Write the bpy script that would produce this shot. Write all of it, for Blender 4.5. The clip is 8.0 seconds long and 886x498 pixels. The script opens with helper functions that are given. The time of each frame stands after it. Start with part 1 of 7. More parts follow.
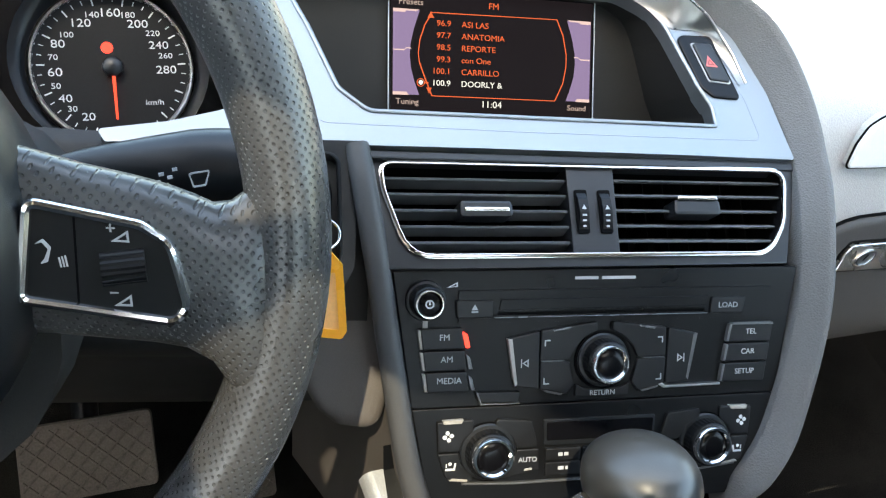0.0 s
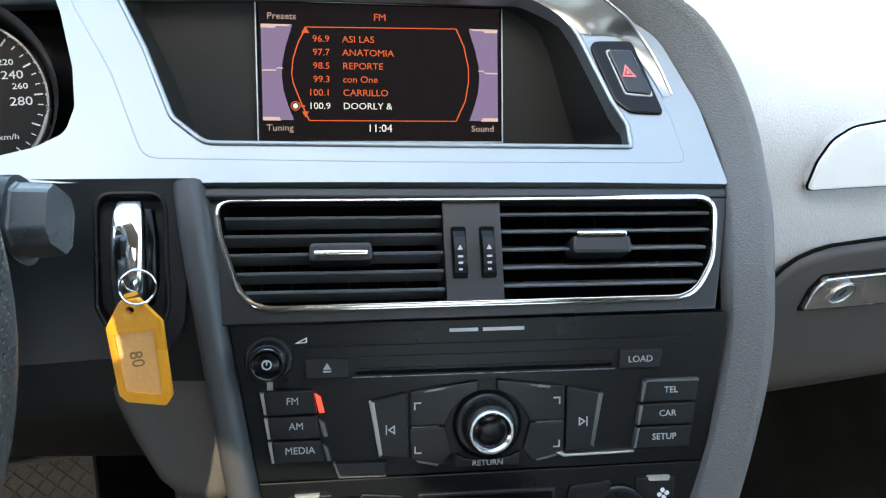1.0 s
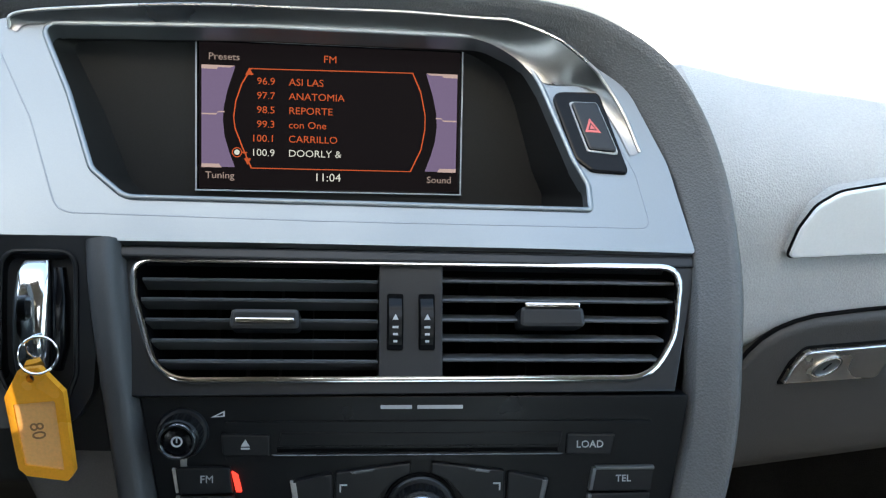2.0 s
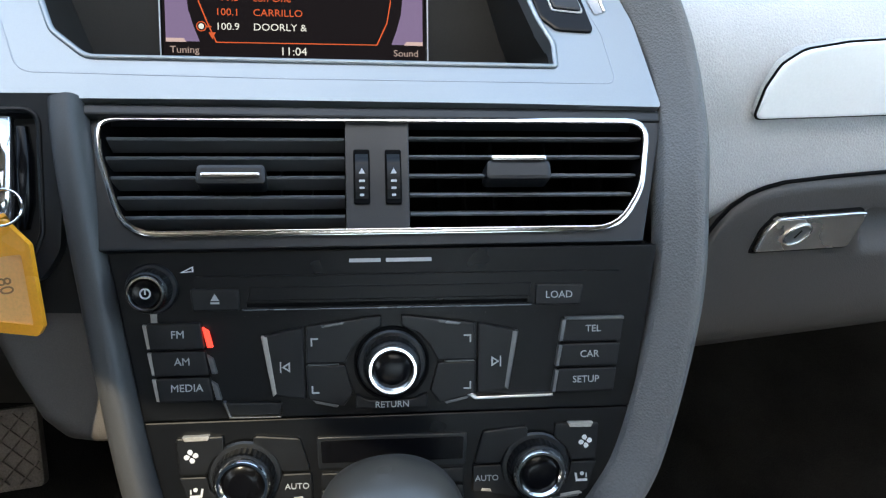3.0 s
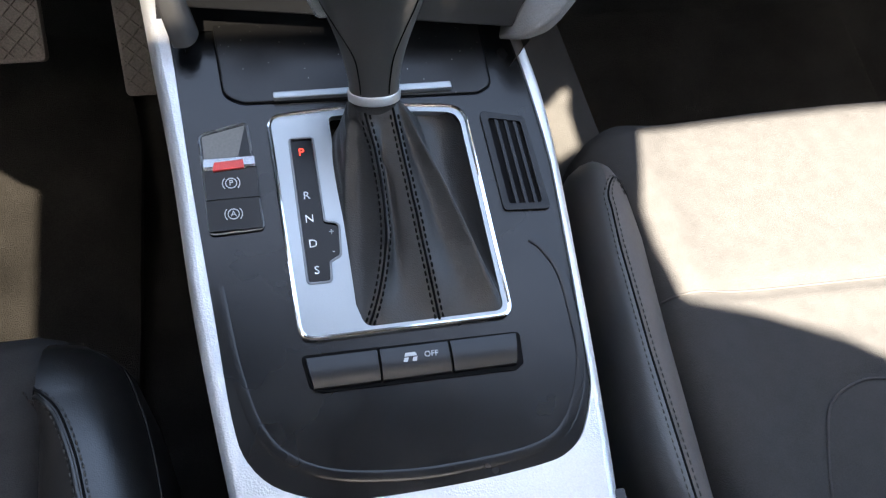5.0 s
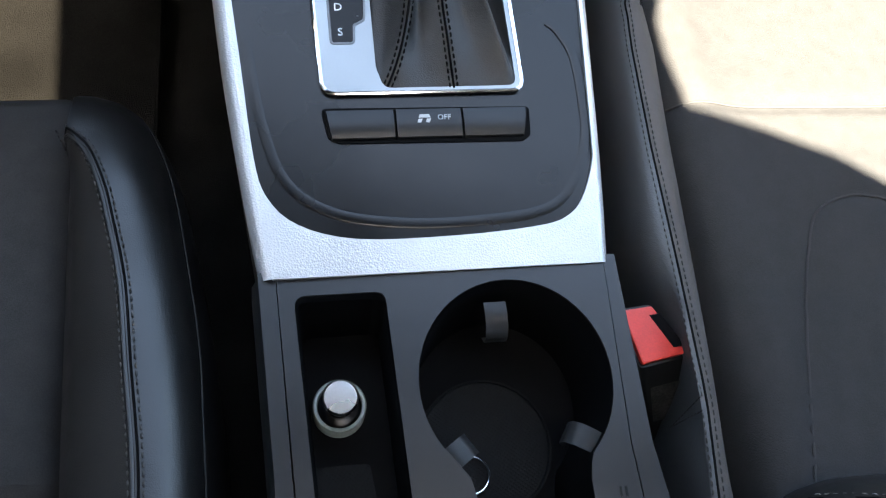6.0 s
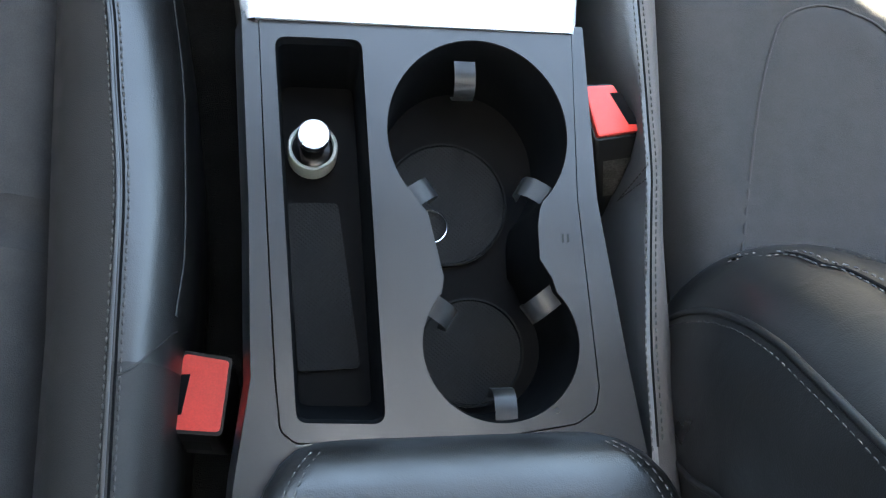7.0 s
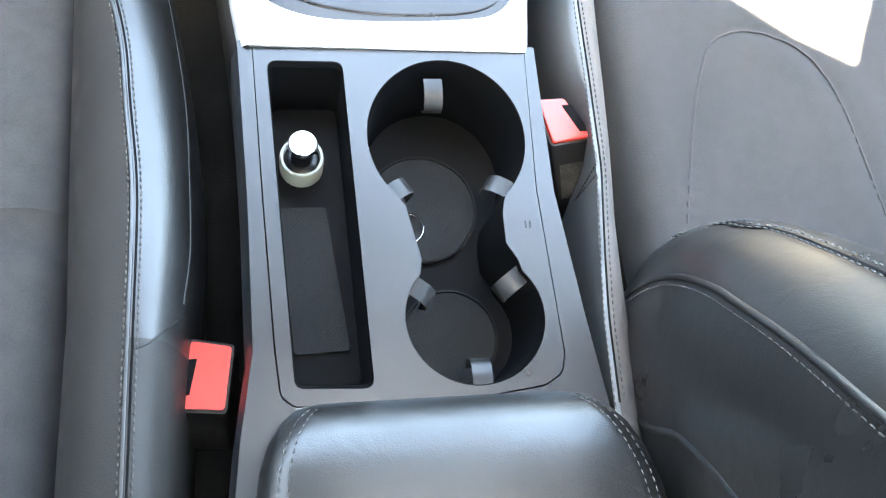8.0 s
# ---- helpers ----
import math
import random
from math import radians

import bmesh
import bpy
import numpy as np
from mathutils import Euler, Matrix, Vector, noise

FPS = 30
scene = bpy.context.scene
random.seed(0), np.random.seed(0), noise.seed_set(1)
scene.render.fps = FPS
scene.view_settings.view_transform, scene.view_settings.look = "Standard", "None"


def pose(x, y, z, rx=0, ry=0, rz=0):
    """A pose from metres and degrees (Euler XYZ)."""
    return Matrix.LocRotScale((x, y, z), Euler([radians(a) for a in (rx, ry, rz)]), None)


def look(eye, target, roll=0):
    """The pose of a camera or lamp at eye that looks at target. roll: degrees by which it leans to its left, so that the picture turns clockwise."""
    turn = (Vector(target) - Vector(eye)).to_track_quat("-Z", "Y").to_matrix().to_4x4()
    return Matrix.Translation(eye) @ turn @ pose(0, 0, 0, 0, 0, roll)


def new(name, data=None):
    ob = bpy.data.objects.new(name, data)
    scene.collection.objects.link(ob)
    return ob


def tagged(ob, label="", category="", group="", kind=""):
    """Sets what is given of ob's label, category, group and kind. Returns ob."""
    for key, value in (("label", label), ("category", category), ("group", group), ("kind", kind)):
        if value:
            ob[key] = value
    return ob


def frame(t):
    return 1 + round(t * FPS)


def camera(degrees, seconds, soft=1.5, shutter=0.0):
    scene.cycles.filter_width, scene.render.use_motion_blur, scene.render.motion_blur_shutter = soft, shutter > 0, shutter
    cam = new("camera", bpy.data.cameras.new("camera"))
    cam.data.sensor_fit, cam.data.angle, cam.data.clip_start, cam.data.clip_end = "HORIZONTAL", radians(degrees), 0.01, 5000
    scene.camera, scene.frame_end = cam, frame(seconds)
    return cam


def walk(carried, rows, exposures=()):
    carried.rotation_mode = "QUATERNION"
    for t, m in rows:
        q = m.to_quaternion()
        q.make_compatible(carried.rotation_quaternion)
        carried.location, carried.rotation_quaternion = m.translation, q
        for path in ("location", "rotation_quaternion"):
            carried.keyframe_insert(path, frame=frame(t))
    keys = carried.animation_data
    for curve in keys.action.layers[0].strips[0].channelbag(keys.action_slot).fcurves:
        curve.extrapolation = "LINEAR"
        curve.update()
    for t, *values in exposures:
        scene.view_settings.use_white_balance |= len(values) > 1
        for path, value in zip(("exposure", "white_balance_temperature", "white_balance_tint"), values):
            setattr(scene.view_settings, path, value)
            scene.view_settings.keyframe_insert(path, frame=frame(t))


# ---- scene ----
from mathutils.bvhtree import BVHTree

# the camera and its walk
cam = camera(55.6, 8.0, soft=1.2)
PATH = [
    (0, (-0.1711, -0.1768, 0.8983), (0.4241, 1.2817, -0.3340), 7.32),
    (0.5, (-0.0967, -0.1642, 0.8947), (0.4205, 1.3239, -0.3375), 4.49),
    (1, (-0.0409, -0.1485, 0.8835), (0.3583, 1.3715, -0.3534), 1.93),
    (1.5, (-0.0040, -0.1203, 0.8889), (0.3516, 1.4171, -0.3399), 2.26),
    (1.7, (0.0037, -0.1118, 0.8926), (0.3433, 1.4287, -0.3368), 2.48),
    (2.8, (0.0137, -0.1428, 0.8545), (0.3573, 1.3725, -0.4049), 1.40),
    (3, (0.0149, -0.1527, 0.8446), (0.3612, 1.3531, -0.4253), 1.12),
    (3.5, (0.0098, -0.1816, 0.8315), (0.3691, 1.2770, -0.4889), 1.37),
    (4, (0.0003, -0.2248, 0.8308), (0.3817, 1.1562, -0.5647), 3.33),
    (4.5, (-0.0019, -0.2607, 0.8253), (0.3788, 0.9815, -0.6953), 6.90),
    (5, (-0.0098, -0.3106, 0.8000), (0.3428, 0.7990, -0.8262), 8.62),
    (5.2, (-0.0122, -0.3289, 0.7910), (0.3247, 0.7436, -0.8632), 9.15),
    (6.3, (-0.0259, -0.3944, 0.7833), (0.3200, 0.3939, -1.0219), 19.07),
    (6.5, (-0.0246, -0.4035, 0.7923), (0.3321, 0.2865, -1.0507), 22.95),
    (7, (-0.0207, -0.4463, 0.7913), (0.3358, 0.1536, -1.0830), 29.28),
    (7.5, (-0.0268, -0.4774, 0.8001), (0.3539, 0.1622, -1.0563), 29.18),
    (8, (-0.0283, -0.5187, 0.8237), (0.3707, 0.2758, -0.9678), 23.05),
]
EXPOSURE = [(0.0, 4.32, 7700, 0), (0.5, 4.28, 7700, 0), (1.0, 4.06, 7600, -2), (1.7, 3.48, 7500, -2), (2.8, 3.6, 7450, -1), (3.0, 3.84, 7450, 0), (3.5, 4.82, 7500, 0), (4.0, 5.26, 7450, 1), (4.5, 4.86, 7250, 2), (5.2, 4.56, 7750, 8), (6.3, 4.72, 7750, 1), (6.5, 4.86, 7750, 0), (7.0, 5.95, 8000, 0), (7.5, 6.16, 8050, 0), (8.0, 7.24, 8550, 1)]
walk(cam, [(t, look(eye, target, roll)) for t, eye, target, roll in PATH], [(t, e, k, g) for t, e, k, g in EXPOSURE])

# world and sun
SUN_FROM = Vector((-0.30, -0.60, 1.0)).normalized()
world = bpy.data.worlds.new("sky")
scene.world = world
world.use_nodes = True
sky = world.node_tree.nodes.new("ShaderNodeTexSky")
sky.sky_type, sky.sun_disc = "NISHITA", False
sky.sun_elevation = math.asin(SUN_FROM.z)
sky.sun_rotation = math.atan2(SUN_FROM.x, SUN_FROM.y)
back = world.node_tree.nodes["Background"]
sky.dust_density = 2.0
back.inputs[1].default_value = 0.075
world.node_tree.links.new(sky.outputs[0], back.inputs[0])
sun = new("sun", bpy.data.lights.new("sun", "SUN"))
sun.data.energy, sun.data.angle, sun.data.color = 5.0, radians(0.5), (1.0, 0.945, 0.895)
sun.matrix_world = Matrix.Translation((0, 0, 5)) @ SUN_FROM.to_track_quat("Z", "Y").to_matrix().to_4x4()


# ---- building helpers ----
def fr(o, x, z):
    """A local frame from its origin, its x and its normal."""
    z = Vector(z).normalized()
    x = Vector(x)
    x = (x - z * x.dot(z)).normalized()
    y = z.cross(x)
    m = Matrix((x, y, z)).transposed().to_4x4()
    m.translation = o
    return m


STACK = fr((0.052, 0.1086, 0.5607), (0.9914, -0.1257, -0.0361), (-0.0882, -0.8463, 0.5253))
VENT = fr((0.0556, 0.1604, 0.6277), (0.9921, -0.1149, -0.0499), (-0.0323, -0.6195, 0.7843))
TRIM = fr((0.1465, 0.1940, 0.6590), (0.9919, -0.1100, -0.0632), (-0.0007, -0.5029, 0.8644))
SCREEN = fr((0.0325, 0.2782, 0.6676), (0.9946, -0.0760, -0.0702), (-0.0235, -0.8264, 0.5627))
GLOVE = fr((0.2929, 0.1768, 0.5675), (0.9965, 0.0369, -0.0745), (0.0528, -0.9731, 0.2244))
SHIFT = fr((0, 0, 0.45), (1, 0, 0), (0, -0.225, 0.9744))
CUPS = fr((0.0457, -0.1941, 0.4041), (1, -0.0008, 0.0068), (-0.0069, -0.1102, 0.9939))
MM = 0.001


def thing(name, at, label, category, group="", kind=""):
    ob = new(name)
    ob.location = at
    ob.empty_display_size = 0.02
    return tagged(ob, label, category, group, kind)


def root_of(ob):
    p = Vector(ob.location)
    while ob.parent:
        ob = ob.parent
        p += Vector(ob.location)
    return p


def part(name, bm, material, parent, label="", m=None, smooth=35):
    """Links a bmesh as one mesh object under a thing or a part. m: the local frame in which the bmesh was drawn."""
    if m is not None:
        bm.transform(m)
    bmesh.ops.translate(bm, verts=bm.verts, vec=-root_of(parent))
    bmesh.ops.recalc_face_normals(bm, faces=bm.faces)
    return link_mesh(name, bm, material, parent, label, smooth)


def link_mesh(name, bm, material, parent, label="", smooth=35):
    me = bpy.data.meshes.new(name)
    if smooth:
        lim = radians(smooth)
        flat = bm.faces.layers.int.get("flat")
        for f in bm.faces:
            f.smooth = True
        for e in bm.edges:
            if len(e.link_faces) != 2:
                continue
            turn = e.calc_face_angle(0)
            a, b = (f.calc_area() for f in e.link_faces)
            if turn > lim or (turn > 0.07 and max(a, b) > 8 * min(a, b)) or (flat and turn > 0.02 and e.link_faces[0][flat] != e.link_faces[1][flat]):
                e.smooth = False
    bm.to_mesh(me)
    bm.free()
    me.materials.append(material)
    ob = new(name, me)
    ob.parent = parent
    if label:
        ob["label"] = label
    return ob


def solo(name, bm, material, label, category, m=None, kind="", group="", smooth=35):
    """A thing that is one mesh."""
    if m is not None:
        bm.transform(m)
    bmesh.ops.recalc_face_normals(bm, faces=bm.faces)
    return tagged(link_mesh(name, bm, material, None, "", smooth), label, category, group, kind)


def mm(*pts):
    return [(a * MM, b * MM) for a, b in pts]


def rnd(pts, r, n=5):
    """A polygon with rounded corners; r one radius or one for each corner."""
    out = []
    k = len(pts)
    for i in range(k):
        p = Vector(pts[i])
        a, b = Vector(pts[i - 1]) - p, Vector(pts[(i + 1) % k]) - p
        ri = r[i] if isinstance(r, (list, tuple)) else r
        ang = a.angle(b)
        if ri <= 0 or ang > 3.05:
            out.append(tuple(p))
            continue
        d = min(ri / math.tan(ang / 2), 0.48 * a.length, 0.48 * b.length)
        s, e = p + a.normalized() * d, p + b.normalized() * d
        for j in range(n + 1):
            t = j / n
            q = s * (1 - t) ** 2 + p * 2 * t * (1 - t) + e * t ** 2
            out.append(tuple(q))
    return out


def smooth_line(pts, n=6):
    """A Catmull-Rom line through points of any dimension."""
    pts = [Vector(p) for p in pts]
    ext = [pts[0] * 2 - pts[1]] + pts + [pts[-1] * 2 - pts[-2]]
    out = []
    for i in range(1, len(ext) - 2):
        p0, p1, p2, p3 = ext[i - 1:i + 3]
        for j in range(n):
            t = j / n
            out.append(0.5 * ((2 * p1) + (p2 - p0) * t + (2 * p0 - 5 * p1 + 4 * p2 - p3) * t * t + (3 * p1 - p0 - 3 * p2 + p3) * t ** 3))
    out.append(pts[-1])
    return out


def ring_line(pts, n=6):
    """A closed Catmull-Rom line."""
    pts = [Vector(p) for p in pts]
    k = len(pts)
    out = []
    for i in range(k):
        p0, p1, p2, p3 = (pts[(i + d) % k] for d in (-1, 0, 1, 2))
        for j in range(n):
            t = j / n
            out.append(0.5 * ((2 * p1) + (p2 - p0) * t + (2 * p0 - 5 * p1 + 4 * p2 - p3) * t * t + (3 * p1 - p0 - 3 * p2 + p3) * t ** 3))
    return out


def slab(pts, w0, w1, bev=0.0, holes=(), seg=2, both=False):
    """A plate from w0 up to w1 over a polygon with holes; bev rounds the upper edges."""
    bm = bmesh.new()
    edges = []
    for loop in (pts, *holes):
        vs = [bm.verts.new((p[0], p[1], w1)) for p in loop]
        edges += [bm.edges.new((vs[i], vs[(i + 1) % len(vs)])) for i in range(len(vs))]
    if holes:
        bmesh.ops.triangle_fill(bm, use_beauty=True, edges=edges)
    else:
        bm.faces.new(list(bm.verts))
    rim = [e for e in bm.edges if len(e.link_faces) == 1]
    caps = list(bm.faces)
    low = bmesh.ops.extrude_edge_only(bm, edges=rim)
    lv = [g for g in low["geom"] if isinstance(g, bmesh.types.BMVert)]
    for v in lv:
        v.co.z = w0
    if both or abs(w1 - w0) > 0:
        le = [g for g in low["geom"] if isinstance(g, bmesh.types.BMEdge) and all(abs(v.co.z - w0) < 1e-9 for v in g.verts)]
        if holes:
            bmesh.ops.triangle_fill(bm, use_beauty=True, edges=le)
        else:
            bmesh.ops.contextual_create(bm, geom=le)
    bmesh.ops.recalc_face_normals(bm, faces=bm.faces)
    if bev > 0:
        top = [e for e in bm.edges if all(abs(v.co.z - w1) < 1e-9 for v in e.verts) and len(e.link_faces) == 2 and e.calc_face_angle(0) > 0.5]
        if both:
            top += [e for e in bm.edges if all(abs(v.co.z - w0) < 1e-9 for v in e.verts) and len(e.link_faces) == 2 and e.calc_face_angle(0) > 0.5]
        bmesh.ops.bevel(bm, geom=top, offset=bev, segments=seg, profile=0.6, affect="EDGES", clamp_overlap=True)
    flat = bm.faces.layers.int.new("flat")
    for f in bm.faces:
        if all(abs(v.co.z - w1) < 1e-7 for v in f.verts):
            f[flat] = 1
    return bm


def inset(pts, d):
    """A polygon drawn in evenly by d."""
    n = len(pts)
    area = sum(pts[i][0] * pts[(i + 1) % n][1] - pts[(i + 1) % n][0] * pts[i][1] for i in range(n))
    out = []
    for i in range(n):
        a, b = Vector(pts[i - 1]), Vector(pts[(i + 1) % n])
        t = (b - a).normalized() * (1 if area > 0 else -1)
        out.append((pts[i][0] - t.y * d, pts[i][1] + t.x * d))
    return out


def block(cx, cy, cz, sx, sy, sz, bev=0.0, seg=2):
    bm = bmesh.new()
    bmesh.ops.create_cube(bm, size=1)
    bmesh.ops.transform(bm, verts=bm.verts, matrix=Matrix.Translation((cx, cy, cz)) @ Matrix.Diagonal((sx, sy, sz, 1)))
    if bev:
        bmesh.ops.bevel(bm, geom=list(bm.edges), offset=bev, segments=seg, profile=0.6, affect="EDGES", clamp_overlap=True)
    return bm


def lathe(profile, n=32, at=(0, 0, 0)):
    """A turned shape about z from (radius, height) pairs."""
    bm = bmesh.new()
    rows = []
    for r, z in profile:
        if r < 1e-6:
            rows.append([bm.verts.new((at[0], at[1], at[2] + z))])
        else:
            rows.append([bm.verts.new((at[0] + r * math.cos(6.283185 * i / n), at[1] + r * math.sin(6.283185 * i / n), at[2] + z)) for i in range(n)])
    for a, b in zip(rows, rows[1:]):
        for i in range(n):
            j = (i + 1) % n
            if len(a) == 1 and len(b) > 1:
                bm.faces.new((a[0], b[i], b[j]))
            elif len(b) == 1 and len(a) > 1:
                bm.faces.new((a[i], a[j], b[0]))
            elif len(a) > 1:
                bm.faces.new((a[i], a[j], b[j], b[i]))
    return bm


def loft(rows, around=True, caps=True, bm=None):
    """A skin over rows of points, each row as long as the next."""
    bm = bm or bmesh.new()
    vs = [[bm.verts.new(p) for p in row] for row in rows]
    n = len(vs[0])
    for a, b in zip(vs, vs[1:]):
        for i in range(n if around else n - 1):
            j = (i + 1) % n
            bm.faces.new((a[i], a[j], b[j], b[i]))
    if caps and around:
        if caps != "end":
            bm.faces.new(vs[0][::-1])
        bm.faces.new(vs[-1])
    return bm


def sweep(path, section, up=(0, 0, 1), closed=False, bm=None):
    """Carries a section (points (a, b), or a function of 0..1 giving them) along a line: a to the side, b along up."""
    path = [Vector(p) for p in path]
    k = len(path)
    rows = []
    for i, p in enumerate(path):
        a = path[(i + 1) % k] if closed or i < k - 1 else p
        b = path[i - 1] if closed or i > 0 else p
        d = (a - b).normalized()
        u = Vector(up(i / max(1, k - 1))) if callable(up) else Vector(up)
        side = d.cross(u).normalized()
        top = side.cross(d).normalized()
        sec = section(i / max(1, k - 1)) if callable(section) else section
        rows.append([p + side * x + top * y for x, y in sec])
    if closed:
        rows.append(rows[0])
        bm = bm or bmesh.new()
        vs = [[bm.verts.new(q) for q in r] for r in rows[:-1]]
        n = len(vs[0])
        for i in range(len(vs)):
            a, b = vs[i], vs[(i + 1) % len(vs)]
            for j in range(n):
                bm.faces.new((a[j], a[(j + 1) % n], b[(j + 1) % n], b[j]))
        return bm
    return loft(rows, bm=bm)


def oval(a, b, n=16, power=2.0):
    out = []
    for i in range(n):
        t = 6.283185 * i / n
        c, s = math.cos(t), math.sin(t)
        out.append((a * math.copysign(abs(c) ** (2 / power), c), b * math.copysign(abs(s) ** (2 / power), s)))
    return out


def circle(cx, cy, r, n=32, a0=0.0, a1=360.0):
    full = abs(a1 - a0) >= 360
    return [(cx + r * math.cos(radians(a0 + (a1 - a0) * i / (n if full else n - 1))), cy + r * math.sin(radians(a0 + (a1 - a0) * i / (n if full else n - 1)))) for i in range(n)]


def lettering(words, height, at, material, parent, m, align="CENTER", name="lettering", depth=0.0002, wide=1.0):
    """Words in the built-in font as thin raised print, lying in the frame m at (x, y, lift)."""
    cu = bpy.data.curves.new(name, "FONT")
    cu.body, cu.size, cu.align_x, cu.align_y, cu.extrude = words, height * 1.38, align, "CENTER", depth
    cu.resolution_u = 3
    tmp = bpy.data.objects.new(name, cu)
    me = bpy.data.meshes.new_from_object(tmp)
    bpy.data.objects.remove(tmp)
    bpy.data.curves.remove(cu)
    bm = bmesh.new()
    bm.from_mesh(me)
    bpy.data.meshes.remove(me)
    bm.transform(m @ Matrix.Translation(at) @ Matrix.Diagonal((wide, 1, 1, 1)))
    return part(name, bm, material, parent, "", smooth=0)


def settle(points, tree, lift=0.0004, down=(0, 0, -1)):
    """Drops a line of points onto a surface."""
    d = Vector(down).normalized()
    out = []
    for p in points:
        hit = tree.ray_cast(Vector(p) - d * 0.05, d, 0.12)
        out.append((hit[0] if hit[0] else Vector(p)) - d * lift)
    return out


# ---- materials ----
def mat(name, color, rough=0.5, metal=0.0, bump=0.0, scale=800.0, vary=0.08, big=14.0, rough_vary=0.08, spec=0.5, second=None, coat=0.0, voronoi=False, distance=0.0003):
    m = bpy.data.materials.new(name)
    m.use_nodes = True
    nt = m.node_tree
    b = nt.nodes["Principled BSDF"]
    b.inputs["Metallic"].default_value = metal
    b.inputs["Specular IOR Level"].default_value = spec
    b.inputs["Coat Weight"].default_value = coat
    co = nt.nodes.new("ShaderNodeTexCoord")
    n1 = nt.nodes.new("ShaderNodeTexNoise")
    n1.inputs["Scale"].default_value, n1.inputs["Detail"].default_value = big, 4.0
    nt.links.new(co.outputs["Object"], n1.inputs["Vector"])
    n2 = nt.nodes.new("ShaderNodeTexNoise")
    n2.inputs["Scale"].default_value, n2.inputs["Detail"].default_value = scale, 3.0
    nt.links.new(co.outputs["Object"], n2.inputs["Vector"])
    mixv = nt.nodes.new("ShaderNodeMath")
    mixv.operation = "ADD"
    nt.links.new(n1.outputs["Fac"], mixv.inputs[0])
    nt.links.new(n2.outputs["Fac"], mixv.inputs[1])
    ramp = nt.nodes.new("ShaderNodeMapRange")
    ramp.inputs[1].default_value, ramp.inputs[2].default_value = 0.7, 1.3
    nt.links.new(mixv.outputs[0], ramp.inputs[0])
    mx = nt.nodes.new("ShaderNodeMix")
    mx.data_type = "RGBA"
    c = Vector(color)
    lo = second or tuple(c * (1 - vary * 2))
    mx.inputs[6].default_value = (*lo, 1)
    mx.inputs[7].default_value = (*(c * (1 + vary)), 1)
    nt.links.new(ramp.outputs[0], mx.inputs[0])
    nt.links.new(mx.outputs[2], b.inputs["Base Color"])
    rr = nt.nodes.new("ShaderNodeMapRange")
    rr.inputs[1].default_value, rr.inputs[2].default_value = 0.3, 0.7
    rr.inputs[3].default_value, rr.inputs[4].default_value = max(0.02, rough - rough_vary), min(1, rough + rough_vary)
    nt.links.new(n1.outputs["Fac"], rr.inputs[0])
    nt.links.new(rr.outputs[0], b.inputs["Roughness"])
    if bump:
        src = n2.outputs["Fac"]
        if voronoi:
            vo = nt.nodes.new("ShaderNodeTexVoronoi")
            vo.inputs["Scale"].default_value = scale
            nt.links.new(co.outputs["Object"], vo.inputs["Vector"])
            src = vo.outputs["Distance"]
        bp = nt.nodes.new("ShaderNodeBump")
        bp.inputs["Strength"].default_value, bp.inputs["Distance"].default_value = bump, distance
        nt.links.new(src, bp.inputs["Height"])
        nt.links.new(bp.outputs[0], b.inputs["Normal"])
    return m


def wrinkled(m, scale=38.0, depth=0.0022, strength=0.35):
    """Adds soft creases under the fine grain."""
    nt = m.node_tree
    fine = [n for n in nt.nodes if n.type == "BUMP"][0]
    co = nt.nodes.new("ShaderNodeTexCoord")
    no = nt.nodes.new("ShaderNodeTexNoise")
    no.inputs["Scale"].default_value, no.inputs["Detail"].default_value, no.inputs["Distortion"].default_value = scale, 5.0, 0.8
    nt.links.new(co.outputs["Object"], no.inputs["Vector"])
    bp = nt.nodes.new("ShaderNodeBump")
    bp.inputs["Strength"].default_value, bp.inputs["Distance"].default_value = strength, depth
    nt.links.new(no.outputs["Fac"], bp.inputs["Height"])
    nt.links.new(bp.outputs[0], fine.inputs["Normal"])
    return m


def perforated(name, color):
    """Leather with diagonal rows of small punched holes, on flat coordinates in metres."""
    m = mat(name, color, 0.29, bump=0.15, scale=1500, rough_vary=0.06, spec=0.95)
    nt = m.node_tree
    b = nt.nodes["Principled BSDF"]
    uv = nt.nodes.new("ShaderNodeUVMap")
    uv.uv_map = "flat"
    turn = nt.nodes.new("ShaderNodeMapping")
    turn.inputs["Rotation"].default_value = (0, 0, radians(45))
    nt.links.new(uv.outputs[0], turn.inputs["Vector"])
    vo = nt.nodes.new("ShaderNodeTexVoronoi")
    vo.voronoi_dimensions = "2D"
    vo.inputs["Scale"].default_value, vo.inputs["Randomness"].default_value = 370.0, 0.10
    nt.links.new(turn.outputs[0], vo.inputs["Vector"])
    r = nt.nodes.new("ShaderNodeMapRange")
    r.inputs[1].default_value, r.inputs[2].default_value = 0.12, 0.26
    nt.links.new(vo.outputs["Distance"], r.inputs[0])
    bp = nt.nodes.new("ShaderNodeBump")
    bp.inputs["Strength"].default_value, bp.inputs["Distance"].default_value = 1.0, 0.0006
    nt.links.new(r.outputs[0], bp.inputs["Height"])
    old = [n for n in nt.nodes if n.type == "BUMP" and n != bp]
    nt.links.new(old[0].outputs[0], bp.inputs["Normal"])
    nt.links.new(bp.outputs[0], b.inputs["Normal"])
    return m


